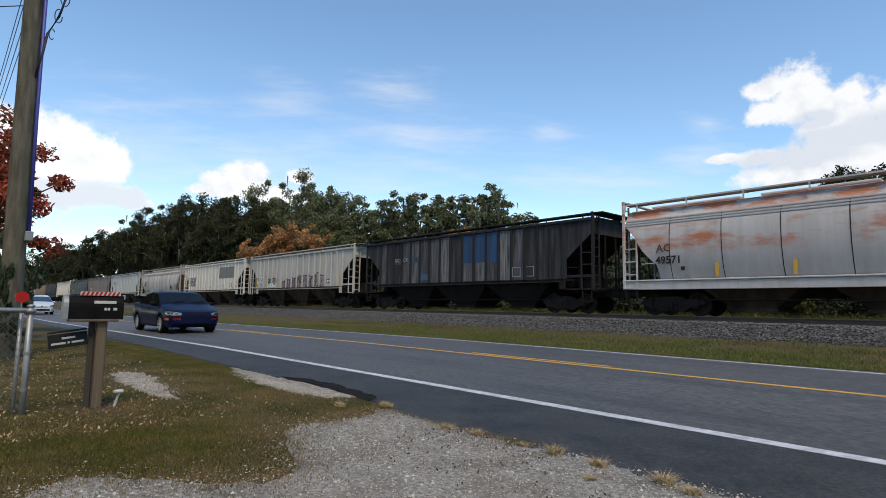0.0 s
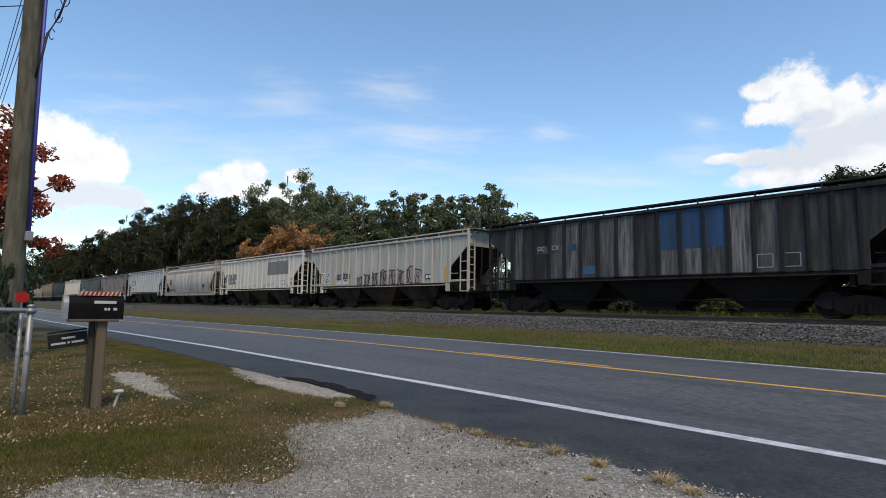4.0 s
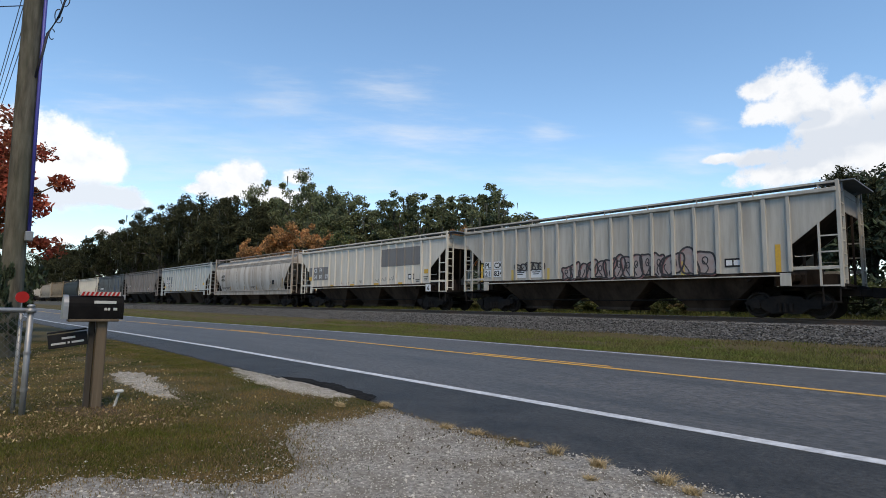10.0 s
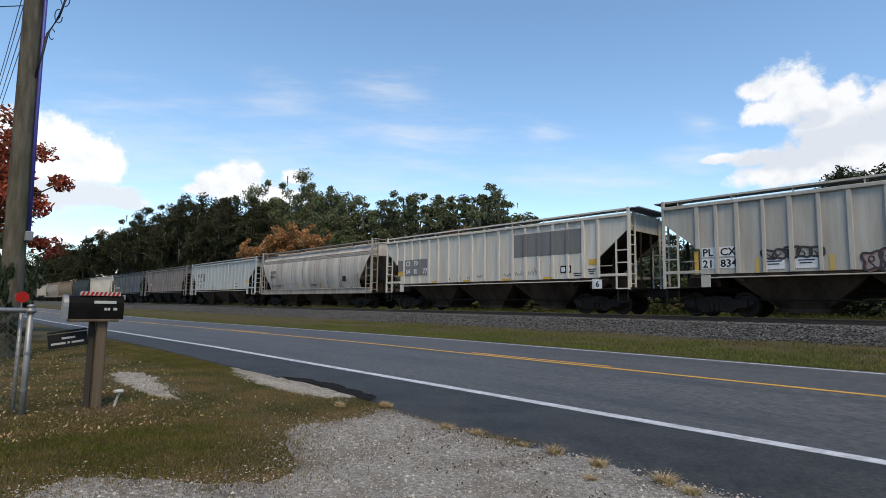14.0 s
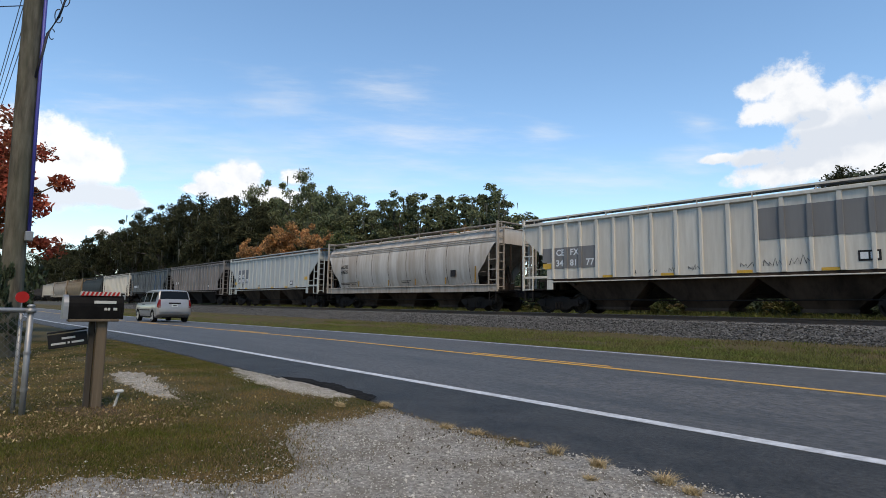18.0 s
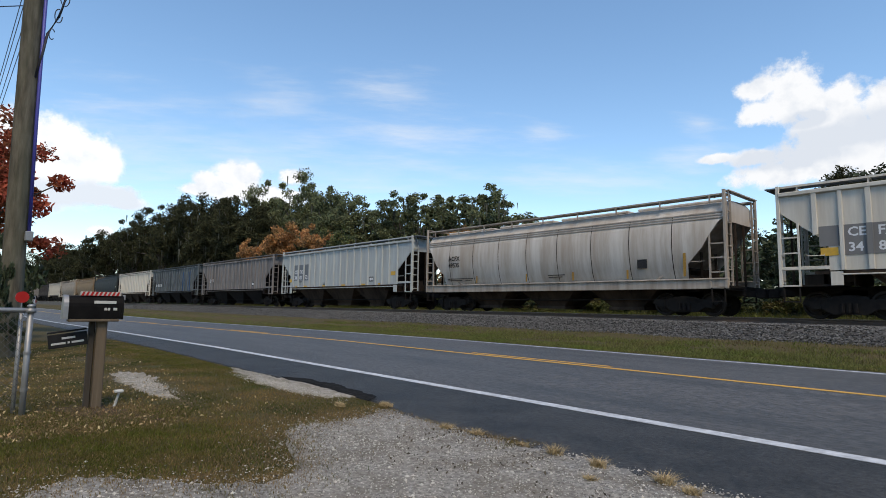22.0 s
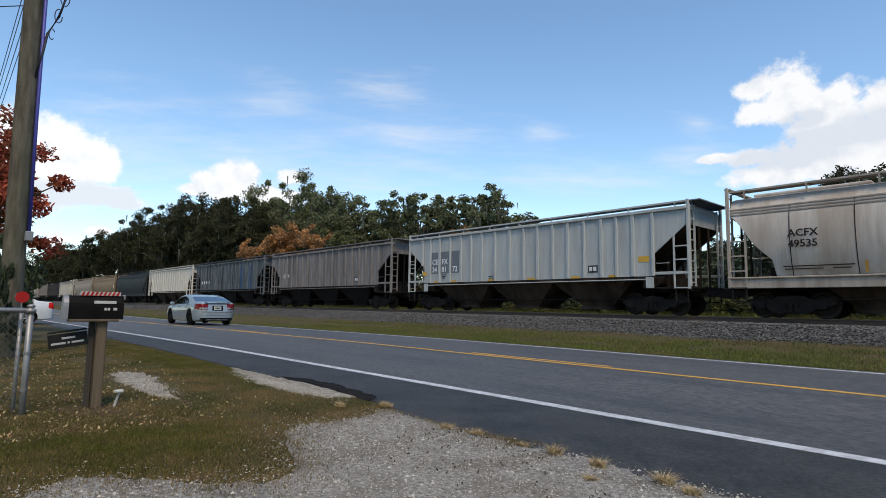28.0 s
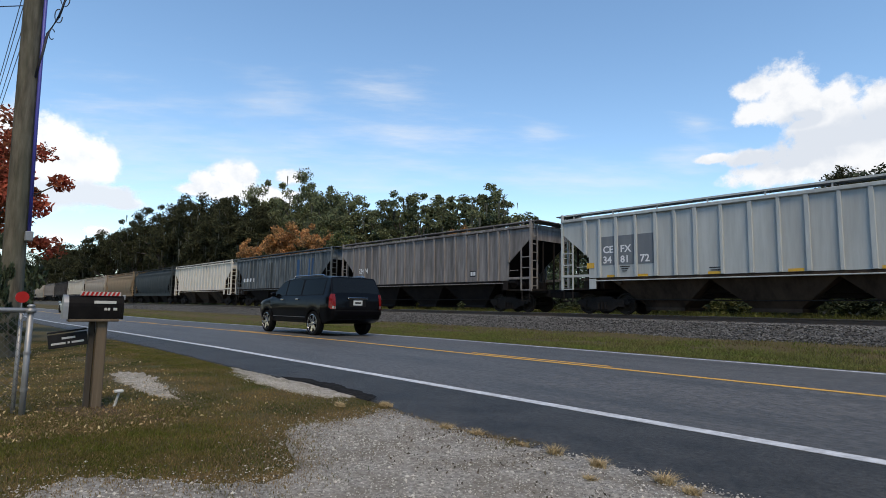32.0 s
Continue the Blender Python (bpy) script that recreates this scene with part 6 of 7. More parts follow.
# x, y, height, crown half width, kind
WOODS = [(-262, 27, 15, 10, 0), (-228, 26.5, 17, 10, 1), (-195, 28, 18, 9, 2), (-167, 28, 17, 8.5, 3), (-146, 29, 18, 8, 1), (-128, 30, 20.5, 8, 0), (-117, 32, 21, 8, 2), (-106, 32, 20, 7.5, 3),
         (-98, 34, 19.2, 7.5, 1), (-90, 33, 18.4, 7, 0), (-82, 34, 17.6, 7, 2), (-85.7, 40, 21.8, 7.2, 3), (-77.3, 41.5, 22.4, 7.7, 0), (-69.0, 43, 18.0, 6.6, 1), (-64.0, 46, 16.2, 5.5, 5), (-59.9, 46.5, 16.0, 5.1, 6),
         (-55.3, 47.5, 16.8, 5.6, 4), (-50.7, 49, 15.8, 5.8, 5), (-46.2, 47.5, 14.6, 5.0, 4), (-41, 45, 13.8, 4.6, 6), (-38.8, 46, 11.4, 4, 4), (-33, 46, 9.6, 4.5, 0), (-27, 44, 8.2, 4.5, 1), (-21, 42, 7.2, 4.5, 2), (-15.5, 40, 6.2, 4, 3),
         (-11, 38, 6.2, 4, 0), (-8.2, 34, 6.8, 3.0, 4), (-5.6, 33, 8.3, 3.0, 1), (-2.6, 33, 8.6, 3.5, 2), (2, 34, 9, 4, 0), (9, 34, 9, 5, 1), (18, 36, 10, 6, 3), (-52, 52, 11, 6, 1),
         (-64, 50, 13.5, 7, 2), (-80, 48, 18, 8, 0), (-100, 46, 19, 8, 3), (-135, 44, 19, 9, 1), (-175, 42, 18, 10, 0)]
for i, (x, y, h, w, k) in enumerate(WOODS):
    s = OAKS[k] if k < 4 else THIN[k - 4]
    plant("oak_tree", "dark live oak hung with grey moss" if k < 4 else "thin-crowned dark oak with gaps and hanging moss", "tree", s, OAK_LEAF_GREY if -90 < x < -30 and y > 36 or k > 3 else OAK_LEAF, (x, y), 47 * i, w / (7.0 if k < 4 else 4.4), (h - ground_z(x, y)) / (16.0 if k < 4 else 14.0) * 1.04, "woods behind the track")
AUTUMN = [tree_shapes("autumn%d" % k, 60 + k, 10.0, 4.5, 1.5, 60, 130, 0.2, trunk=0.22) for k in range(2)]
for x, y, h, w, k in ((-54.6, 26.6, 9.9, 3.9, 0), (-47.6, 26.9, 8.7, 2.9, 1), (-62.0, 26.6, 8.4, 2.6, 1), (-31.0, 29.5, 7.3, 2.2, 0)):
    plant("autumn_tree", "rounded tree with orange-brown autumn leaves", "tree", AUTUMN[k], BROWN_LEAF, (x, y), 70 * k + 10, w / 4.5, h / 10.0, "autumn trees behind the track")
plant("young_tree", "young tree with yellow-green leaves by the track", "tree", AUTUMN[1], BUSH_LEAF, (-44.5, 28.5), 130, 0.62, 0.84)
BUSH = []
for k in range(3):
    cs, rs, brng = crown_plan(80 + k, 2.0, 1.5, 0.25, 26)
    BUSH.append({"crown": leaf_mesh("bush%d" % k, cs, [r * 1.3 for r in rs], 90, 0.09, brng)})
brng = random.Random(8)
for i in range(90):
    x = 9 - i * 1.15 + brng.uniform(-0.8, 0.8) if i < 74 else -76 - (i - 74) * 9
    y = 26.3 + brng.uniform(0, 3.5)
    plant("bush", "wild green bush beyond the track", "bush", BUSH[i % 3], (BUSH_LEAF, SHADE_LEAF, BUSH_LEAF, WEEDS)[i % 4], (x, y), 63 * i, brng.uniform(0.8, 1.4) * (1 if i < 74 else 2.5), brng.uniform(0.5, 1.25) * (1 if i < 74 else 1.8), "bushes along the track")


urng = np.random.default_rng(77)
ux = urng.uniform(-190, 22, 700)
uy = urng.uniform(29, 36, 700)
uc = np.stack([ux, uy, np.array([ground_z(p, q) for p, q in zip(ux, uy)]) + 0.3 + 3.0 * urng.random(700) ** 1.5], 1).tolist()
vx, vy = urng.uniform(-46, 14, 900), urng.uniform(30, 38, 900)
tall = np.interp(vx, [-46, -20, -14, -9.8, -7.5, -5.5, 14], [3.2, 3.4, 4.2, 4.9, 6.3, 7.2, 7.2])
uc += np.stack([vx, vy, 0.6 + (tall - 0.6) * urng.random(900)], 1).tolist()
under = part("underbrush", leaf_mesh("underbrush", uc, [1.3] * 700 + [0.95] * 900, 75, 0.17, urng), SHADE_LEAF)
tagged(under, "dense dark underbrush at the edge of the woods", "underbrush", kind="stuff")


def field_place(rng, n):
    return lifted(rng.uniform(-60, 6, n), 24.5 + 5 * rng.random(n) ** 1.3)


blades("tall_weeds", 26000, field_place, 0.55, 0.02, VERGE, "tall green and straw weeds beyond the track", 14, 0.4)

# ---------- the house side: maple, shrubs, pole, wires, fence, mailbox ----------
MAPLE = tree_shapes("maple", 91, 8.0, 3.0, 1.6, 90, 170, 0.1, trunk=0.16, limbs=14)
plant("maple_tree", "small maple with red and orange autumn leaves", "tree", MAPLE, RED_LEAF, (-22.0, 0.2), 20, 0.98, 0.93)
for x, y, w, h, k in ((-11.3, 0.74, 0.27, 0.85, 1), (-10.6, 0.5, 0.26, 0.55, 2), (-11.55, 1.0, 0.16, 0.4, 0), (-15.5, 0.9, 0.75, 1.35, 0), (-13.2, 0.35, 0.5, 0.9, 1), (-18.5, 1.1, 0.9, 1.3, 2), (-27, 0.2, 1.4, 1.6, 0), (-36, 0.5, 1.8, 1.7, 1)):
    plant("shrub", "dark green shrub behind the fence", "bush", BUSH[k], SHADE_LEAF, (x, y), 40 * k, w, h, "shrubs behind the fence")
for x, y, h, w, k in ((-60, -2.5, 13, 5, 0), (-85, -1.5, 15, 6, 1), (-120, 0.5, 16, 7, 2), (-170, 2.0, 17, 8, 3)):
    plant("oak_tree", "dark oak tree beside the road", "tree", OAKS[k], OAK_LEAF, (x, y), 33 * k, w / 7.0, h / 16.0, "trees on the house side")

# unseen oaks round the back of the tripod, added to darken reflections and ambient light
for x, y, h, w, k in ((-30, -16, 14, 7, 1), (-18, -20, 15, 8, 2), (-6, -18, 14, 7.5, 3), (6, -17, 15, 8, 0), (17, -13, 14, 7, 1), (24, -3, 14, 7, 2), (30, 9, 13, 6, 3)):
    plant("oak_tree", "dark oak tree on the house lot", "tree", OAKS[k], OAK_LEAF, (x, y), 51 * k + x, w / 7.0, h / 16.0, "trees on the house side")

POLE_WOOD = material("pole_wood", (0.147, 0.133, 0.1015), 0.95, spec=0.1, second=(0.0525, 0.0462, 0.035), scale=9, amount=0.9, stretch=(1.5, 1.5, 0.22), bump=1.0, bump_scale=9, third=(0.084, 0.0875, 0.0595), third_scale=1.6, third_amount=0.8)
WIRE = material("wire_rubber", (0.02, 0.02, 0.03), 0.6)
CONDUIT = material("conduit", (0.05, 0.05, 0.3), 0.5, second=(0.06, 0.06, 0.22), scale=6)
OLD_WIRE = material("old_fence_wire", (0.12, 0.12, 0.115), 0.7, 0.3)
GALV = material("galvanised_steel", (0.28, 0.285, 0.285), 0.5, 0.6, second=(0.24, 0.24, 0.25), scale=14, third=(0.3, 0.28, 0.25), third_scale=3)
pole = thing("utility_pole", (-12.0, 0.95, ground_z(-12, 0.95)), "leaning weathered wooden utility pole with cables", "utility pole")
part("shaft", pipe([(0, 0, -0.5), (0, 0, 0), (-0.01, -0.06, 4.0), (-0.02, -0.1, 8.0), (-0.03, -0.13, 10.5)], [0.18, 0.175, 0.157, 0.142, 0.132], 16), POLE_WOOD, pole, smooth=True)
part("conduit", pipe([(0.12, 0.14, 2.1), (0.1, 0.1, 4.2), (0.09, 0.06, 7.8)], 0.028, 8), CONDUIT, pole, "dark blue cable conduit", smooth=True)
part("meter_box", boxes((0.1, 0.08, 1.98, 0.2, 0.2, 2.15), bevel=0.012), GALV, pole)
part("cable_drop", pipe([(0.1, 0.02, 4.9), (0.12, 0.1, 5.4), (0.1, 0.14, 5.75), (0.2, 0.28, 6.1), (0.3, 0.36, 6.5), (0.3, 0.5, 6.9)], 0.022, 7), WIRE, pole, smooth=True)
for k in range(3):
    a = 0.5 + 0.8 * k
    part("cable_loop", pipe([(0.16 + 0.05 * k, 0.2 + 0.07 * math.cos(q) * (0.6 + 0.2 * k) + 0.07 * k, 5.75 + 0.35 * k + 0.1 * math.sin(q) * (1 + 0.3 * k)) for q in np.linspace(a, a + 5, 14)], 0.009, 5), WIRE, pole, smooth=True)
part("crossarm", boxes((-0.12, -1.2, 9.3, 0.02, 0.9, 9.42), bevel=0.01), POLE_WOOD, pole)
# lines that run on along the road, over the tripod
for k, (rise, slope) in enumerate(((8.4, 0.129), (8.1, 0.138), (7.6, 0.153), (7.2, 0.166))):
    y = rise * slope - 0.95
    part("wire", pipe([(q + 12.0, y, rise + 0.95) for q in (-58.0, -35.0, -12.0, 10.0, 34.0)], 0.011, 5), WIRE, pole)
part("wire", pipe([(0, -0.2, 6.2), (-6.0, -5.0, 6.5), (-12.0, -10.0, 7.0)], 0.009, 5), WIRE, pole)

fence = thing("chain_link_fence", (-5.775, 0.592, 0.0), "galvanised chain-link fence with a capped end post", "fence")
part("end_post", pipe([(0, 0, -0.2), (0, 0, 0.9)], 0.023, 12), GALV, fence, smooth=True)
cap = bmesh.new()
bmesh.ops.create_uvsphere(cap, u_segments=12, v_segments=8, radius=0.03, matrix=Matrix.Translation((0, 0, 0.9)) @ Matrix.Diagonal((1, 1, 0.6, 1)))
box(cap, -0.034, -0.034, 0.845, 0.034, 0.034, 0.875)
part("post_cap", cap, GALV, fence, smooth=True)
FX, FY = -0.75, -1.5
part("top_rail", pipe([(0, 0, 0.865), (FX, FY, 0.865)], 0.021, 8), GALV, fence, smooth=True)
part("line_post", pipe([(-0.13, -0.05, -0.2), (-0.13, -0.05, 0.86)], 0.016, 8), GALV, fence, smooth=True)
part("line_post", pipe([(FX, FY, -0.2), (FX, FY, 0.86)], 0.025, 8), GALV, fence, smooth=True)
for z in (0.2, 0.5, 0.84):
    part("tension_band", pipe([(0, 0, z), (0, 0, z + 0.025)], 0.027, 12), GALV, fence)
mesh_bm = bmesh.new()
flen = math.hypot(FX, FY)
for s in (-1, 1):
    for k in range(-16, 44):
        u0, u1 = k * 0.06, k * 0.06 + s * 0.8
        z0, z1 = 0.05, 0.85
        if s < 0:
            u0, u1 = k * 0.06 + 0.8, k * 0.06
        a, b = (u0, z0), (u1, z1)
        pts = []
        for u, z in (a, b):
            pts.append((u, z))
        (ua, za), (ub, zb) = pts

        def clip(u, uo, z, zo):
            q = min(max(u, 0.0), flen)
            return q, (z if uo == u else z + (zo - z) * (q - u) / (uo - u))
        c0, c1 = clip(ua, ub, za, zb), clip(ub, ua, zb, za)
        if abs(c0[0] - c1[0]) > 0.03 and -0.01 < c0[1] < 0.9 and -0.01 < c1[1] < 0.9:
            tube(mesh_bm, [(FX * c0[0] / flen, FY * c0[0] / flen, c0[1]), (FX * c1[0] / flen, FY * c1[0] / flen, c1[1])], 0.0014, 4, False)
tagged(part("wire_mesh", mesh_bm, OLD_WIRE, fence, "diamond wire mesh"), kind="stuff")

MAIL_BLACK = material("mailbox_black", (0.004, 0.0036, 0.0036), 0.6, spec=0.08, second=(0.0128, 0.012, 0.0112), scale=9)
POST_WOOD = material("post_wood", (0.14, 0.108, 0.074), 0.95, spec=0.2, second=(0.065, 0.05, 0.036), scale=5, stretch=(2, 2, 0.12), bump=0.8, bump_scale=12)
SHADED_WOOD = material("dark_post_wood", (0.04, 0.034, 0.028), 0.95, second=(0.06, 0.05, 0.04), scale=5, stretch=(2, 2, 0.12), bump=0.7, bump_scale=12)
SIGN_BLACK = material("sign_black", (0.01, 0.01, 0.011), 0.7, spec=0.2, second=(0.02, 0.02, 0.02), scale=10)
BAR_PALE = material("pale_paint", (0.5, 0.5, 0.47), 0.7, second=(0.36, 0.36, 0.34), scale=12)
RED = material("red_reflector", (0.36, 0.015, 0.012), 0.5, spec=0.2, second=(0.26, 0.012, 0.01), scale=10)
mail = thing("mailbox", pose(-5.8, 1.1, ground_z(-5.8, 1.1), 0, 0, -3), "black mailbox on wooden posts with a striped top strip", "mailbox")
part("post", boxes((-0.05, -0.02, -0.3, 0.05, 0.06, 0.8), bevel=0.008), POST_WOOD, mail, "grey weathered post")
# a darker piece added on the left to paint in the post's shadowed side
part("rear_post", boxes((-0.1, -0.07, -0.3, -0.02, -0.023, 0.8), bevel=0.008), SHADED_WOOD, mail, "dark weathered post")
part("shelf_board", boxes((-0.09, -0.24, 0.765, 0.09, 0.14, 0.787), bevel=0.004), POST_WOOD, mail)
dome = [(-0.085, 0.79), (0.085, 0.79)] + [(0.085 * math.cos(a), 0.9 + 0.095 * math.sin(a)) for a in np.linspace(0, math.pi, 11)]
part("box_shell", prism([(x, z) for x, z in dome], "y", -0.245, 0.155), MAIL_BLACK, mail)
part("rear_cap", prism([(x * 1.06, 0.79 + (z - 0.79) * 1.04 - 0.004) for x, z in dome], "y", -0.285, -0.247), GALV, mail, "bare galvanised end")
part("door", prism([(x * 1.07, 0.79 + (z - 0.79) * 1.04 - 0.004) for x, z in dome], "y", 0.157, 0.173), MAIL_BLACK, mail)
part("latch", boxes((-0.012, 0.17, 0.96, 0.012, 0.195, 1.005), bevel=0.004), GALV, mail)
strip_board = part("top_strip", boxes((-0.03, -0.16, 0.994, 0.04, 0.15, 1.03), bevel=0.003), BAR_PALE, mail, "red and white striped strip")
for k in range(9):
    y = -0.158 + 0.0335 * k
    b_ = bmesh.new()
    vs_ = [b_.verts.new(p) for p in ((0.0425, y, 0.9945), (0.0425, y + 0.018, 0.9945), (0.0425, y + 0.032, 1.0295), (0.0425, y + 0.014, 1.0295))]
    b_.faces.new(vs_)
    ex = bmesh.ops.extrude_face_region(b_, geom=list(b_.faces))["geom"]
    bmesh.ops.translate(b_, verts=[g for g in ex if isinstance(g, bmesh.types.BMVert)], vec=(-0.002, 0, 0))
    part("red_stripe", b_, RED, strip_board)
part("label", boxes((0.082, -0.06, 0.925, 0.089, 0.11, 0.95)), BAR_PALE, mail, "white paper label")
for y, w in ((0.02, 0.02), (0.045, 0.02), (0.09, 0.03)):
    part("number_bar", boxes((0.086, y, 0.865, 0.089, y + w, 0.888)), BAR_PALE, mail)
name_sign = part("name_sign", boxes((-0.012, -0.29, 0.0, 0.012, 0.0, 0.12), bevel=0.004), SIGN_BLACK, mail, "black name board hung from the post", at=pose(-0.03, -0.07, 0.565, 8, 0, 0))
part("sign_arm", boxes((-0.01, -0.29, 0.13, 0.01, 0.0, 0.145)), SIGN_BLACK, name_sign)
for y, w, z in ((-0.19, 0.1, 0.072), (-0.27, 0.105, 0.03), (-0.15, 0.016, 0.03), (-0.12, 0.09, 0.03)):
    part("name_bar", boxes((0.0125, y, z, 0.0145, y + w, z + 0.017)), BAR_PALE, name_sign)

stake = thing("survey_stake", (-5.72, 1.26, ground_z(-5.72, 1.26)), "short white stake with a pale cap by the post", "stake")
part("rod", pipe([(-0.03, -0.03, -0.1), (0.02, 0.02, 0.14)], 0.011, 7), BAR_PALE, stake)
part("cap", boxes((-0.01, -0.02, 0.135, 0.05, 0.05, 0.158), bevel=0.005), BAR_PALE, stake)
marker = thing("driveway_marker", (-8.3, 0.755, ground_z(-8.3, 0.755)), "round red reflector on a thin rod", "reflector")
part("rod", pipe([(0, 0, -0.2), (0, 0, 0.95)], 0.008, 6), GALV, marker)
part("disc", pipe([(-0.012, 0, 0.99), (0.012, 0, 0.99)], 0.068, 20), RED, marker)


# ---------- loose things on the ground ----------
LITTER = material("fallen_leaf", (0.36, 0.2925, 0.1575), 0.8, spec=0.2, island=0.6, second=(0.1875, 0.0975, 0.045), scale=3, amount=0.8)


def litter_place(rng, n):
    x, y = -4.6 - 10 * rng.random(n) ** 1.2, rng.uniform(-0.6, 2.6, n)
    keep = rng.random(n) < np.interp(y, [0.4, 1.0, 2.6], [1.0, 0.75, 0.12])
    return lifted(x[keep], y[keep], 0.02)


lrng = np.random.default_rng(17)
lp = litter_place(lrng, 6500)
cs = lp.tolist()
leaves = part("fallen_leaves", leaf_mesh("fallen_leaves", cs, [0.012] * len(cs), 1, 0.015, lrng), LITTER)
tagged(leaves, "scattered yellow and brown fallen leaves", "leaves", kind="stuff")


def pebble_place(rng, n):
    x, y = rng.uniform(-4.7, 1.5, n), rng.uniform(0.3, 3.35, n)
    keep = inside(x + rng.normal(0, 0.22, n), y + rng.normal(0, 0.15, n), DRIVE) & (y < 3.25)
    x, y = x[keep], y[keep]
    return lifted(x, y, np.where(inside(x, y, DRIVE), 0.033, 0.012))


def pebbles(name, n, place, size, seed):
    rng = np.random.default_rng(seed)
    p = place(rng, n)
    return stones(name, len(p), lambda r, k: p, size, PEBBLE, "small pale stones on the drive", "gravel", seed)


pebbles("loose_gravel", 46000, pebble_place, 0.0052, 21)
pebbles("loose_gravel", 3000, pebble_place, 0.011, 22)
def sand_place(rng, n):
    u, v = rng.normal(0, 0.42, n), rng.normal(0, 0.4, n)
    k = rng.random(n) < 0.55
    x, y = np.where(k, -6.3 + 1.2 * u, -7.1 + 1.1 * u), np.where(k, 3.08 + 0.2 * v, 1.85 + 0.2 * v)
    keep = y < 3.3
    return lifted(x[keep], y[keep], 0.018)


pebbles("loose_gravel", 5000, sand_place, 0.006, 23)
DARK_LITTER = material("dark_litter", (0.08, 0.065, 0.045), 0.95, island=0.5)
rng2 = np.random.default_rng(31)
dx, dy = rng2.uniform(-4.6, 0.5, 2600), rng2.uniform(0.6, 3.2, 2600)
ok = inside(dx, dy, DRIVE) & (np.array([noise.noise((a * 1.5, b * 1.5, 12)) for a, b in zip(dx, dy)]) > 0.02)
dp = lifted(dx[ok], dy[ok], 0.04).tolist()
tw = part("drive_litter", leaf_mesh("drive_litter", dp, [0.012] * len(dp), 1, 0.012, rng2), DARK_LITTER)
tagged(tw, "dark dry leaf crumbs on the gravel", "leaves", kind="stuff")


def tuft(at, r, h, seed, n=260):
    def place(rng, k):
        a, q = rng.uniform(0, 6.28, k), 0.6 * r * rng.random(k)
        x, y = at[0] + q * np.cos(a), at[1] + 0.6 * q * np.sin(a)
        return lifted(x, y, 0.02)
    ob = blades("grass_tuft", n, place, h * 0.9, 0.0024, DRY_GRASS, "dry straw-coloured grass tuft at the drive's edge", seed, 1.6)
    ob["kind"] = ""
    return tagged(ob, "dry straw-coloured grass tuft at the drive's edge", "grass tuft", "tufts along the drive", "stuff")


for i, (x, y, r, h) in enumerate(((-3.23, 3.0, 0.09, 0.05), (-2.92, 3.02, 0.075, 0.055), (-2.49, 3.03, 0.06, 0.035), (-2.22, 3.02, 0.09, 0.07), (-1.88, 2.99, 0.1, 0.06), (-1.76, 2.72, 0.07, 0.03), (-1.47, 2.99, 0.085, 0.065), (-1.3, 2.93, 0.09, 0.05), (-4.35, 3.25, 0.16, 0.045), (-4.6, 2.9, 0.12, 0.04))):
    tuft((x, y), r, h, 50 + i)


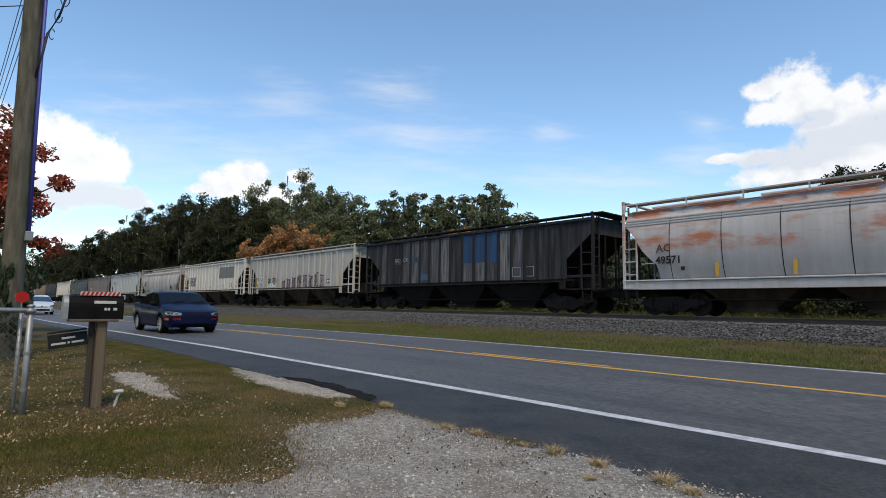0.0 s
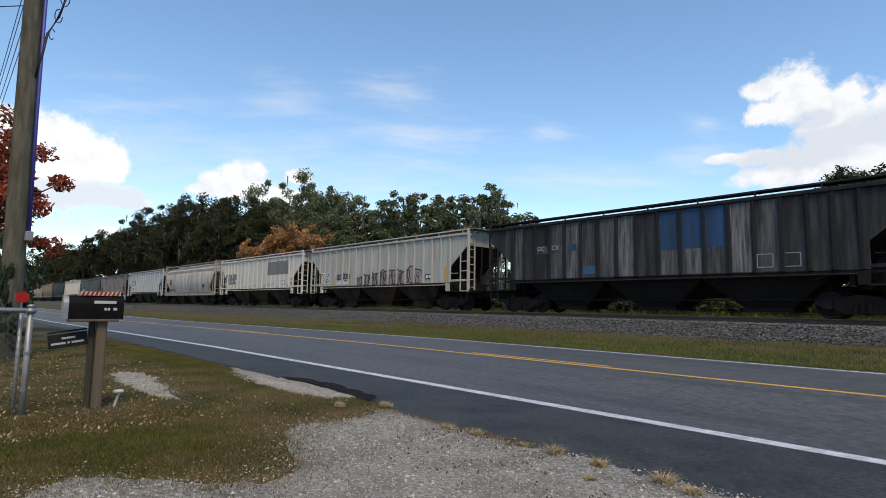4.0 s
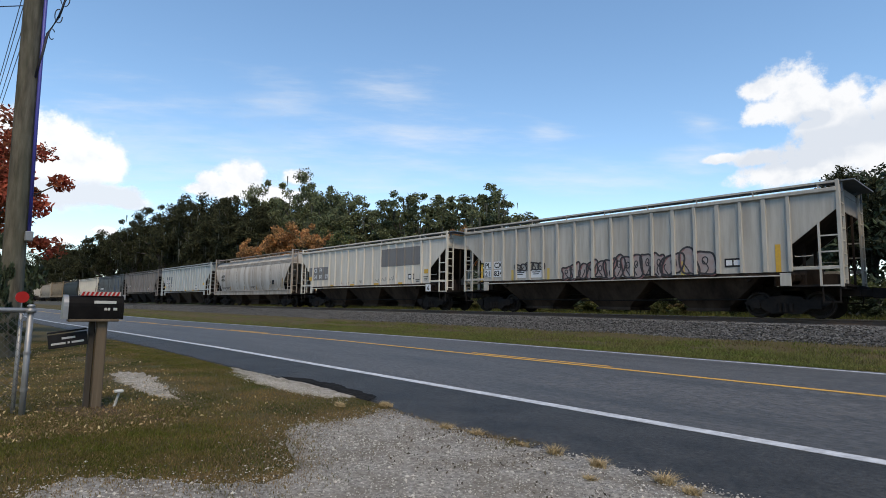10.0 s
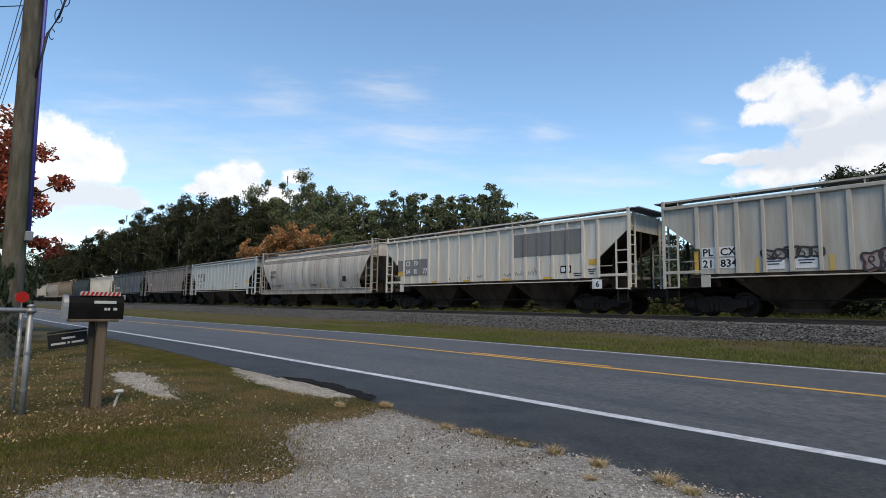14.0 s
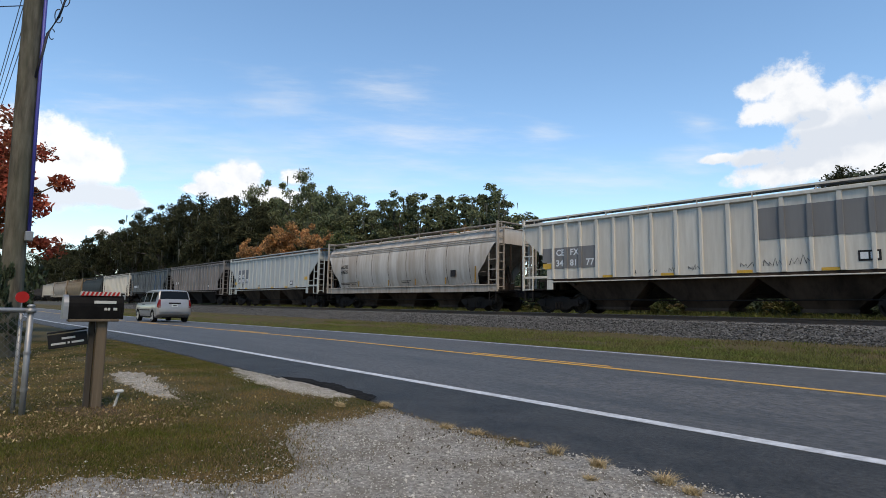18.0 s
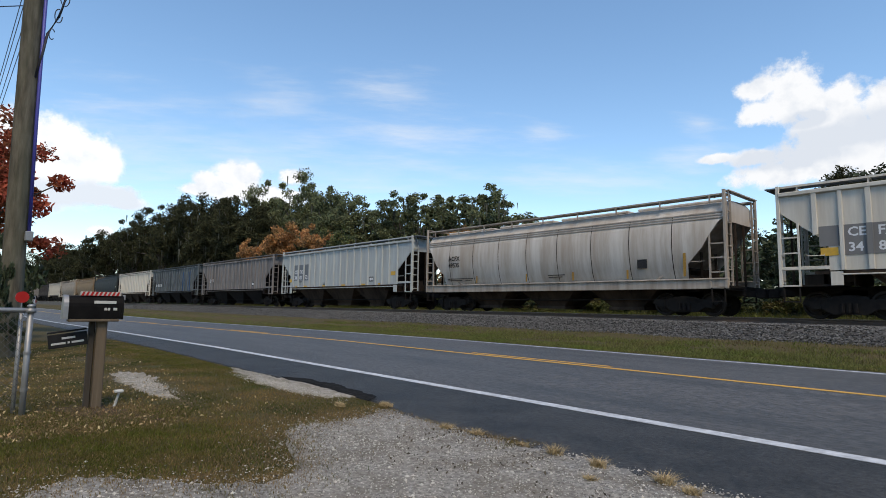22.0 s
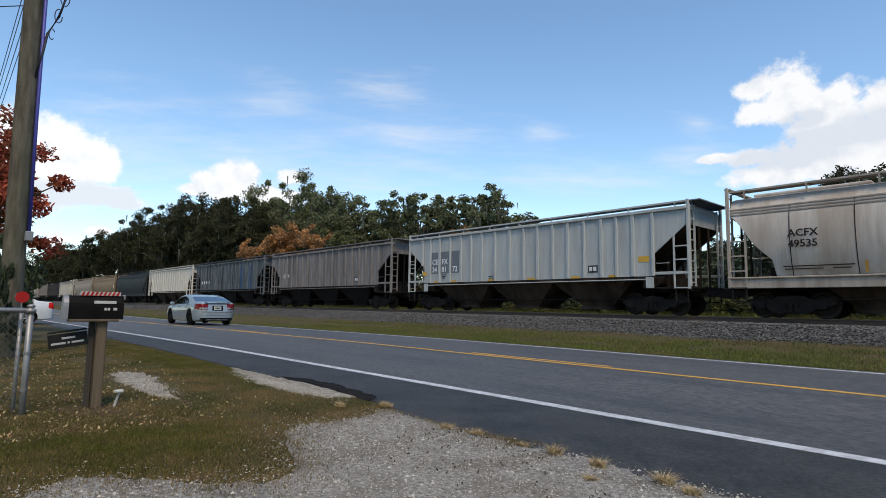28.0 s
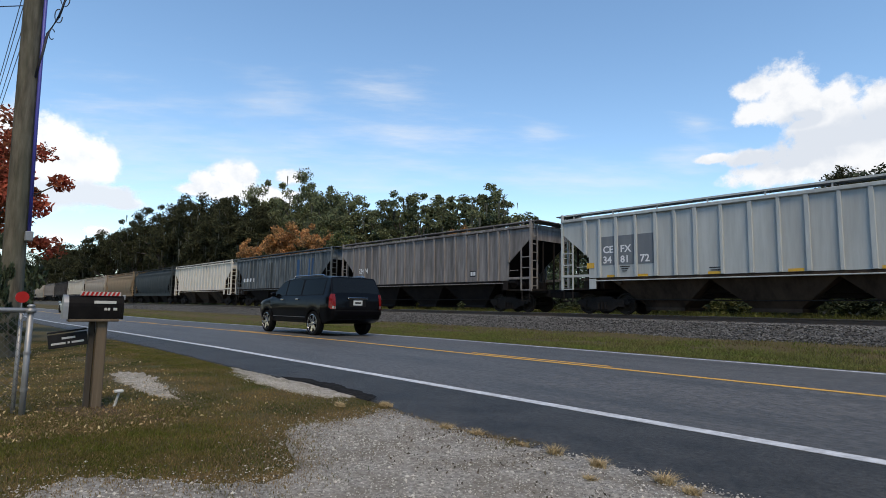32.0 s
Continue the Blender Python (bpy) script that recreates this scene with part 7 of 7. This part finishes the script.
# ---------- clouds: far banks that drift ----------
def cloud_material(name, puffs, softness, detail_scale, stretch, strength, density, shade=(0.62, 0.68, 0.78), ragged=2.0, dim=()):
    """puffs: the heaps that make its outline; dim: its underside, with shade painted grey."""
    mat = bpy.data.materials.new(name)
    mat.use_nodes = True
    nt = mat.node_tree
    n, l = nt.nodes, nt.links
    n.remove(n["Principled BSDF"])

    def math_node(op, a, b=None, c=None):
        m = n.new("ShaderNodeMath")
        m.operation = op
        for i, v in enumerate((a, b, c)):
            if v is None:
                continue
            if hasattr(v, "is_linked"):
                l.new(v, m.inputs[i])
            else:
                m.inputs[i].default_value = v
        return m.outputs[0]
    tc = n.new("ShaderNodeTexCoord")
    mp = n.new("ShaderNodeMapping")
    mp.inputs["Scale"].default_value = (1 / CLOUD_UNIT,) * 3
    l.new(tc.outputs["Object"], mp.inputs["Vector"])
    st = n.new("ShaderNodeMapping")
    st.inputs["Scale"].default_value = stretch
    l.new(mp.outputs["Vector"], st.inputs["Vector"])
    def heaps(rows):
        field = None
        for (cx, cy, rx, ry) in rows:
            q = n.new("ShaderNodeMapping")
            q.inputs["Location"].default_value = (-cx / rx, -cy / ry, 0)
            q.inputs["Scale"].default_value = (1 / rx, 1 / ry, 0)
            l.new(mp.outputs["Vector"], q.inputs["Vector"])
            ln = n.new("ShaderNodeVectorMath")
            ln.operation = "LENGTH"
            l.new(q.outputs["Vector"], ln.inputs[0])
            d = math_node("SUBTRACT", 1.0, ln.outputs["Value"])
            field = d if field is None else math_node("SMOOTH_MAX", field, d, 0.15)
        return field

    def grain(scale, detail, rough):
        t = n.new("ShaderNodeTexNoise")
        t.inputs["Scale"].default_value, t.inputs["Detail"].default_value, t.inputs["Roughness"].default_value = scale, detail, rough
        l.new(st.outputs["Vector"], t.inputs["Vector"])
        return t.outputs["Fac"]
    g = math_node("SUBTRACT", grain(detail_scale, 10.0, 0.64), 0.5)
    f = math_node("ADD", heaps(puffs), math_node("MULTIPLY", g, ragged))
    r = n.new("ShaderNodeMapRange")
    r.interpolation_type = "SMOOTHSTEP"
    r.inputs["From Min"].default_value, r.inputs["From Max"].default_value = 0.1, 0.1 + softness
    r.inputs["To Max"].default_value = density
    l.new(f, r.inputs["Value"])
    # the sheet glows by itself in place of sunlit cloud
    em = n.new("ShaderNodeEmission")
    em.inputs["Strength"].default_value = strength
    mx = n.new("ShaderNodeMix")
    mx.data_type = "RGBA"
    mx.inputs[6].default_value, mx.inputs[7].default_value = (*shade, 1), (0.97, 0.98, 1.0, 1)
    sh = n.new("ShaderNodeMapRange")
    sh.inputs["From Min"].default_value, sh.inputs["From Max"].default_value = 0.28, 0.5
    l.new(grain(detail_scale * 0.7, 6.0, 0.55), sh.inputs["Value"])
    light = sh.outputs["Result"]
    if dim:
        low = n.new("ShaderNodeMapRange")
        low.interpolation_type = "SMOOTHSTEP"
        low.inputs["From Min"].default_value, low.inputs["From Max"].default_value = -0.2, 0.5
        l.new(math_node("ADD", heaps(dim), math_node("MULTIPLY", g, 0.8)), low.inputs["Value"])
        light = math_node("SUBTRACT", light, low.outputs["Result"])
    l.new(light, mx.inputs[0])
    l.new(mx.outputs[2], em.inputs["Color"])
    tr = n.new("ShaderNodeBsdfTransparent")
    ms = n.new("ShaderNodeMixShader")
    l.new(r.outputs["Result"], ms.inputs[0])
    l.new(tr.outputs[0], ms.inputs[1])
    l.new(em.outputs[0], ms.inputs[2])
    l.new(ms.outputs[0], n["Material Output"].inputs["Surface"])
    return mat


CLOUD_FAR = 2600.0
CLOUD_UNIT = CLOUD_FAR / 9.77
CLOUDS = []
RIGHT_WAY = Vector((0.6744, 0.7382, 0.0)).normalized()


def cloud(name, label, direction, half_w, half_h, mat, drift):
    """A far bank on a wide sheet that faces the road; direction: its middle, as a way from the tripod."""
    d = Vector(direction).normalized()
    m = look((0, 0, 0), d)
    m.translation = Vector((0, 0, 0.95)) + d * CLOUD_FAR
    w, h = half_w * CLOUD_UNIT, half_h * CLOUD_UNIT
    vs = [(w * (2 * i / 8 - 1), h * (2 * j / 6 - 1), -0.00006 * (w * (2 * i / 8 - 1)) ** 2 * 0.2) for j in range(7) for i in range(9)]
    fs = [(j * 9 + i, j * 9 + i + 1, (j + 1) * 9 + i + 1, (j + 1) * 9 + i) for j in range(6) for i in range(8)]
    ob = part(name, mesh_from(name, vs, fs, True), mat, at=m)
    ob.visible_shadow = False
    tagged(ob, label, "cloud", "clouds", "structure")
    CLOUDS.append((ob, RIGHT_WAY * (-drift * CLOUD_UNIT)))
    return ob


def puffs(rows, middle, kx, ky):
    return [((x - middle[0]) / 100 * kx, (middle[1] - y) / 100 * ky, 1.2 * rx / 100 * kx, 1.2 * ry / 100 * ky) for x, y, rx, ry in rows]


cloud("cloud_bank", "towering white cumulus cloud", (-0.2245, 0.9331, 0.2811), 3.2, 2.4,
      cloud_material("cumulus", puffs([(1418, 168, 62, 64), (1362, 148, 46, 26), (1352, 190, 40, 24), (1452, 190, 40, 42), (1500, 188, 40, 38), (1490, 232, 95, 52), (1572, 215, 60, 52), (1462, 278, 120, 42), (1400, 302, 120, 28), (1340, 268, 70, 18), (1275, 262, 50, 11), (1550, 275, 90, 60)], (1430, 215), 0.7, 0.83), 0.4, 3.0, (1, 1, 1), 0.66, 1.0, (0.74, 0.79, 0.87), 1.3,
                     puffs([(1480, 250, 120, 22), (1560, 240, 70, 30), (1400, 275, 120, 20), (1440, 215, 40, 16)], (1430, 215), 0.7, 0.83)), 0.17)
cloud("cloud_bank", "broad bright white cloud low over the trees", (-0.972, 0.1209, 0.2014), 3.2, 2.2,
      cloud_material("cloud_low", puffs([(70, 285, 130, 92), (120, 264, 92, 62), (172, 276, 62, 54), (208, 280, 36, 44), (40, 280, 150, 88), (195, 335, 90, 24), (250, 345, 55, 16), (70, 345, 150, 32), (205, 402, 26, 10), (130, 425, 26, 12)], (110, 290), 0.68, 0.82), 0.36, 2.8, (1, 1, 1), 0.72, 1.0, (0.74, 0.8, 0.88), 1.0,
                     puffs([(190, 338, 95, 24), (90, 345, 140, 26), (240, 350, 60, 14)], (110, 290), 0.68, 0.82)), 0.17)
cloud("cloud_bank", "small white cloud over the trees", (-0.9045, 0.3752, 0.2026), 2.4, 1.4,
      cloud_material("cloud_small", puffs([(428, 312, 42, 30), (455, 310, 22, 28), (384, 328, 30, 22), (366, 342, 36, 13), (410, 340, 60, 22), (530, 306, 30, 16), (500, 345, 80, 20)], (440, 325), 0.89, 0.94), 0.42, 3.4, (1, 1, 1), 0.68, 1.0, (0.76, 0.82, 0.9), 1.2), 0.17)
cloud("cloud_veil", "thin streaks of high cloud", (-0.7565, 0.5715, 0.3178), 7.5, 2.6,
      cloud_material("cirrus", puffs([(690, 165, 130, 50), (510, 182, 110, 50), (740, 240, 220, 60), (560, 300, 520, 110), (970, 220, 60, 22), (1060, 305, 260, 50), (1270, 262, 130, 40), (1275, 196, 60, 30), (280, 300, 330, 150)], (700, 220), 0.98, 0.98), 2.0, 1.5, (0.32, 2.0, 1), 0.62, 0.7, (0.85, 0.9, 0.96), 2.6), 0.17)


# ---------- what moves ----------
def drive(car, rows, heading):
    """Keys a car along rows of (seconds, x, y, turn), and its wheels with the way it has gone."""
    rows = [(t, x, y, a) for t, x, y, a in rows]
    walk(car, [(t, pose(x, y, road_z(y) + lie(x) + 0.002, 0, 0, heading + a)) for t, x, y, a in rows])
    ts = [r[0] for r in rows]
    gone = [0.0]
    for p, q in zip(rows, rows[1:]):
        gone.append(gone[-1] + math.hypot(q[1] - p[1], q[2] - p[2]))
    for owner, w, at, side, r in SPIN:
        if owner is not car:
            continue
        steps, angle, last = [], 0.0, 0.0
        for k in range(0, 961):
            t = k / 30
            d = float(np.interp(t, ts, gone))
            # a wheel that outruns the film's rate is held just under a quarter turn a step
            turn = min((d - last) / r, radians(80))
            last = d
            angle += turn
            if turn > 1e-5 or k in (0, 960) or (steps and steps[-1][0] >= k - 1 and angle != steps[-1][1]):
                steps.append((k, angle))
        base = Matrix.Translation(at) @ (Matrix() if side < 0 else Matrix.Rotation(math.pi, 4, "Z"))
        walk(w, [(k / 30, base @ Matrix.Rotation(a * (1 if side < 0 else -1), 4, "Y")) for k, a in steps])


def line_rows(t0, x0, speed, y, start, end):
    """A steady run: rows from the clip's start to its end, waiting far off before start and after end."""
    def x(t):
        return x0 + speed * (t - t0)
    rows = [(0.0, x(start), y, 0)] if start > 0 else []
    n = int(round((end - start) / 0.5))
    rows += [(start + 0.5 * i, x(start + 0.5 * i), y, 0) for i in range(n + 1)]
    end = start + 0.5 * n
    if end < 32:
        rows.append((32.0, x(end), y, 0))
    return rows


def motions():
    for ob in [o for o in scene.objects if o.name.split(".")[0] == "hopper_wagon"]:
        home = ob.matrix_basis.copy()
        walk(ob, [(t, Matrix.Translation((SPEED * t, 0, 0)) @ home) for t in (0, 8, 16, 24, 32)])
    for w, at in TURNING:
        base = Matrix.Translation(at)
        walk(w, [(t, base @ Matrix.Rotation(SPEED * t / 0.45, 4, "Y")) for t in [0.2 * k for k in range(161)]])
    drive(navy_sedan, line_rows(1.0, -4.05, 16.35, 6.1, 0.0, 4.0), 0)
    drive(white_wagon, line_rows(3.0, -4.8, 16.9, 6.12, 0.0, 6.0), 0)
    drive(silver_van, line_rows(16.5, -10.0, -15.8, 9.4, 14.5, 30.0), 180)
    white = [(0.0, 22.0, 9.42, 0), (20.6, 22.0, 9.42, 0), (22.0, 8.6, 9.42, 0), (23.0, -1.5, 9.42, 0), (23.4, -5.9, 9.42, 0), (24.0, -12.3, 9.42, 0), (24.6, -17.6, 9.42, 0), (25.0, -21.0, 9.42, 0),
             (25.5, -24.7, 9.42, 0), (26.0, -27.7, 9.2, 5), (26.6, -30.5, 8.0, 32), (27.1, -31.9, 5.7, 66), (27.6, -32.3, 3.0, 86), (28.0, -32.3, 1.9, 90), (28.3, -32.3, 0.8, 90), (29.0, -32.4, -2.6, 90), (30.0, -32.4, -9.0, 90), (32.0, -32.4, -16.0, 90)]
    drive(white_sedan, white, 180)
    silver = [(0.0, 26.0, 9.45, 0), (22.2, 26.0, 9.45, 0), (23.6, 11.5, 9.45, 0), (24.6, 0.3, 9.45, 0), (25.0, -4.15, 9.45, 0), (25.5, -9.05, 9.45, 0), (26.5, -17.6, 9.45, 0), (27.5, -24.4, 9.45, 0), (28.0, -27.9, 9.45, 0), (29.0, -35.0, 9.45, 0),
              (30.0, -43.9, 9.4, 0), (31.0, -52.3, 9.4, 0), (32.0, -60.9, 9.4, 0)]
    drive(silver_coupe, silver, 180)
    drive(suv, line_rows(31.2, -6.0, -13.45, 9.45, 29.0, 32.0), 180)
    for c, way in CLOUDS:
        home = c.matrix_basis.copy()
        walk(c, [(t, Matrix.Translation(way * (t / 32)) @ home) for t in (0, 16, 32)])


motions()
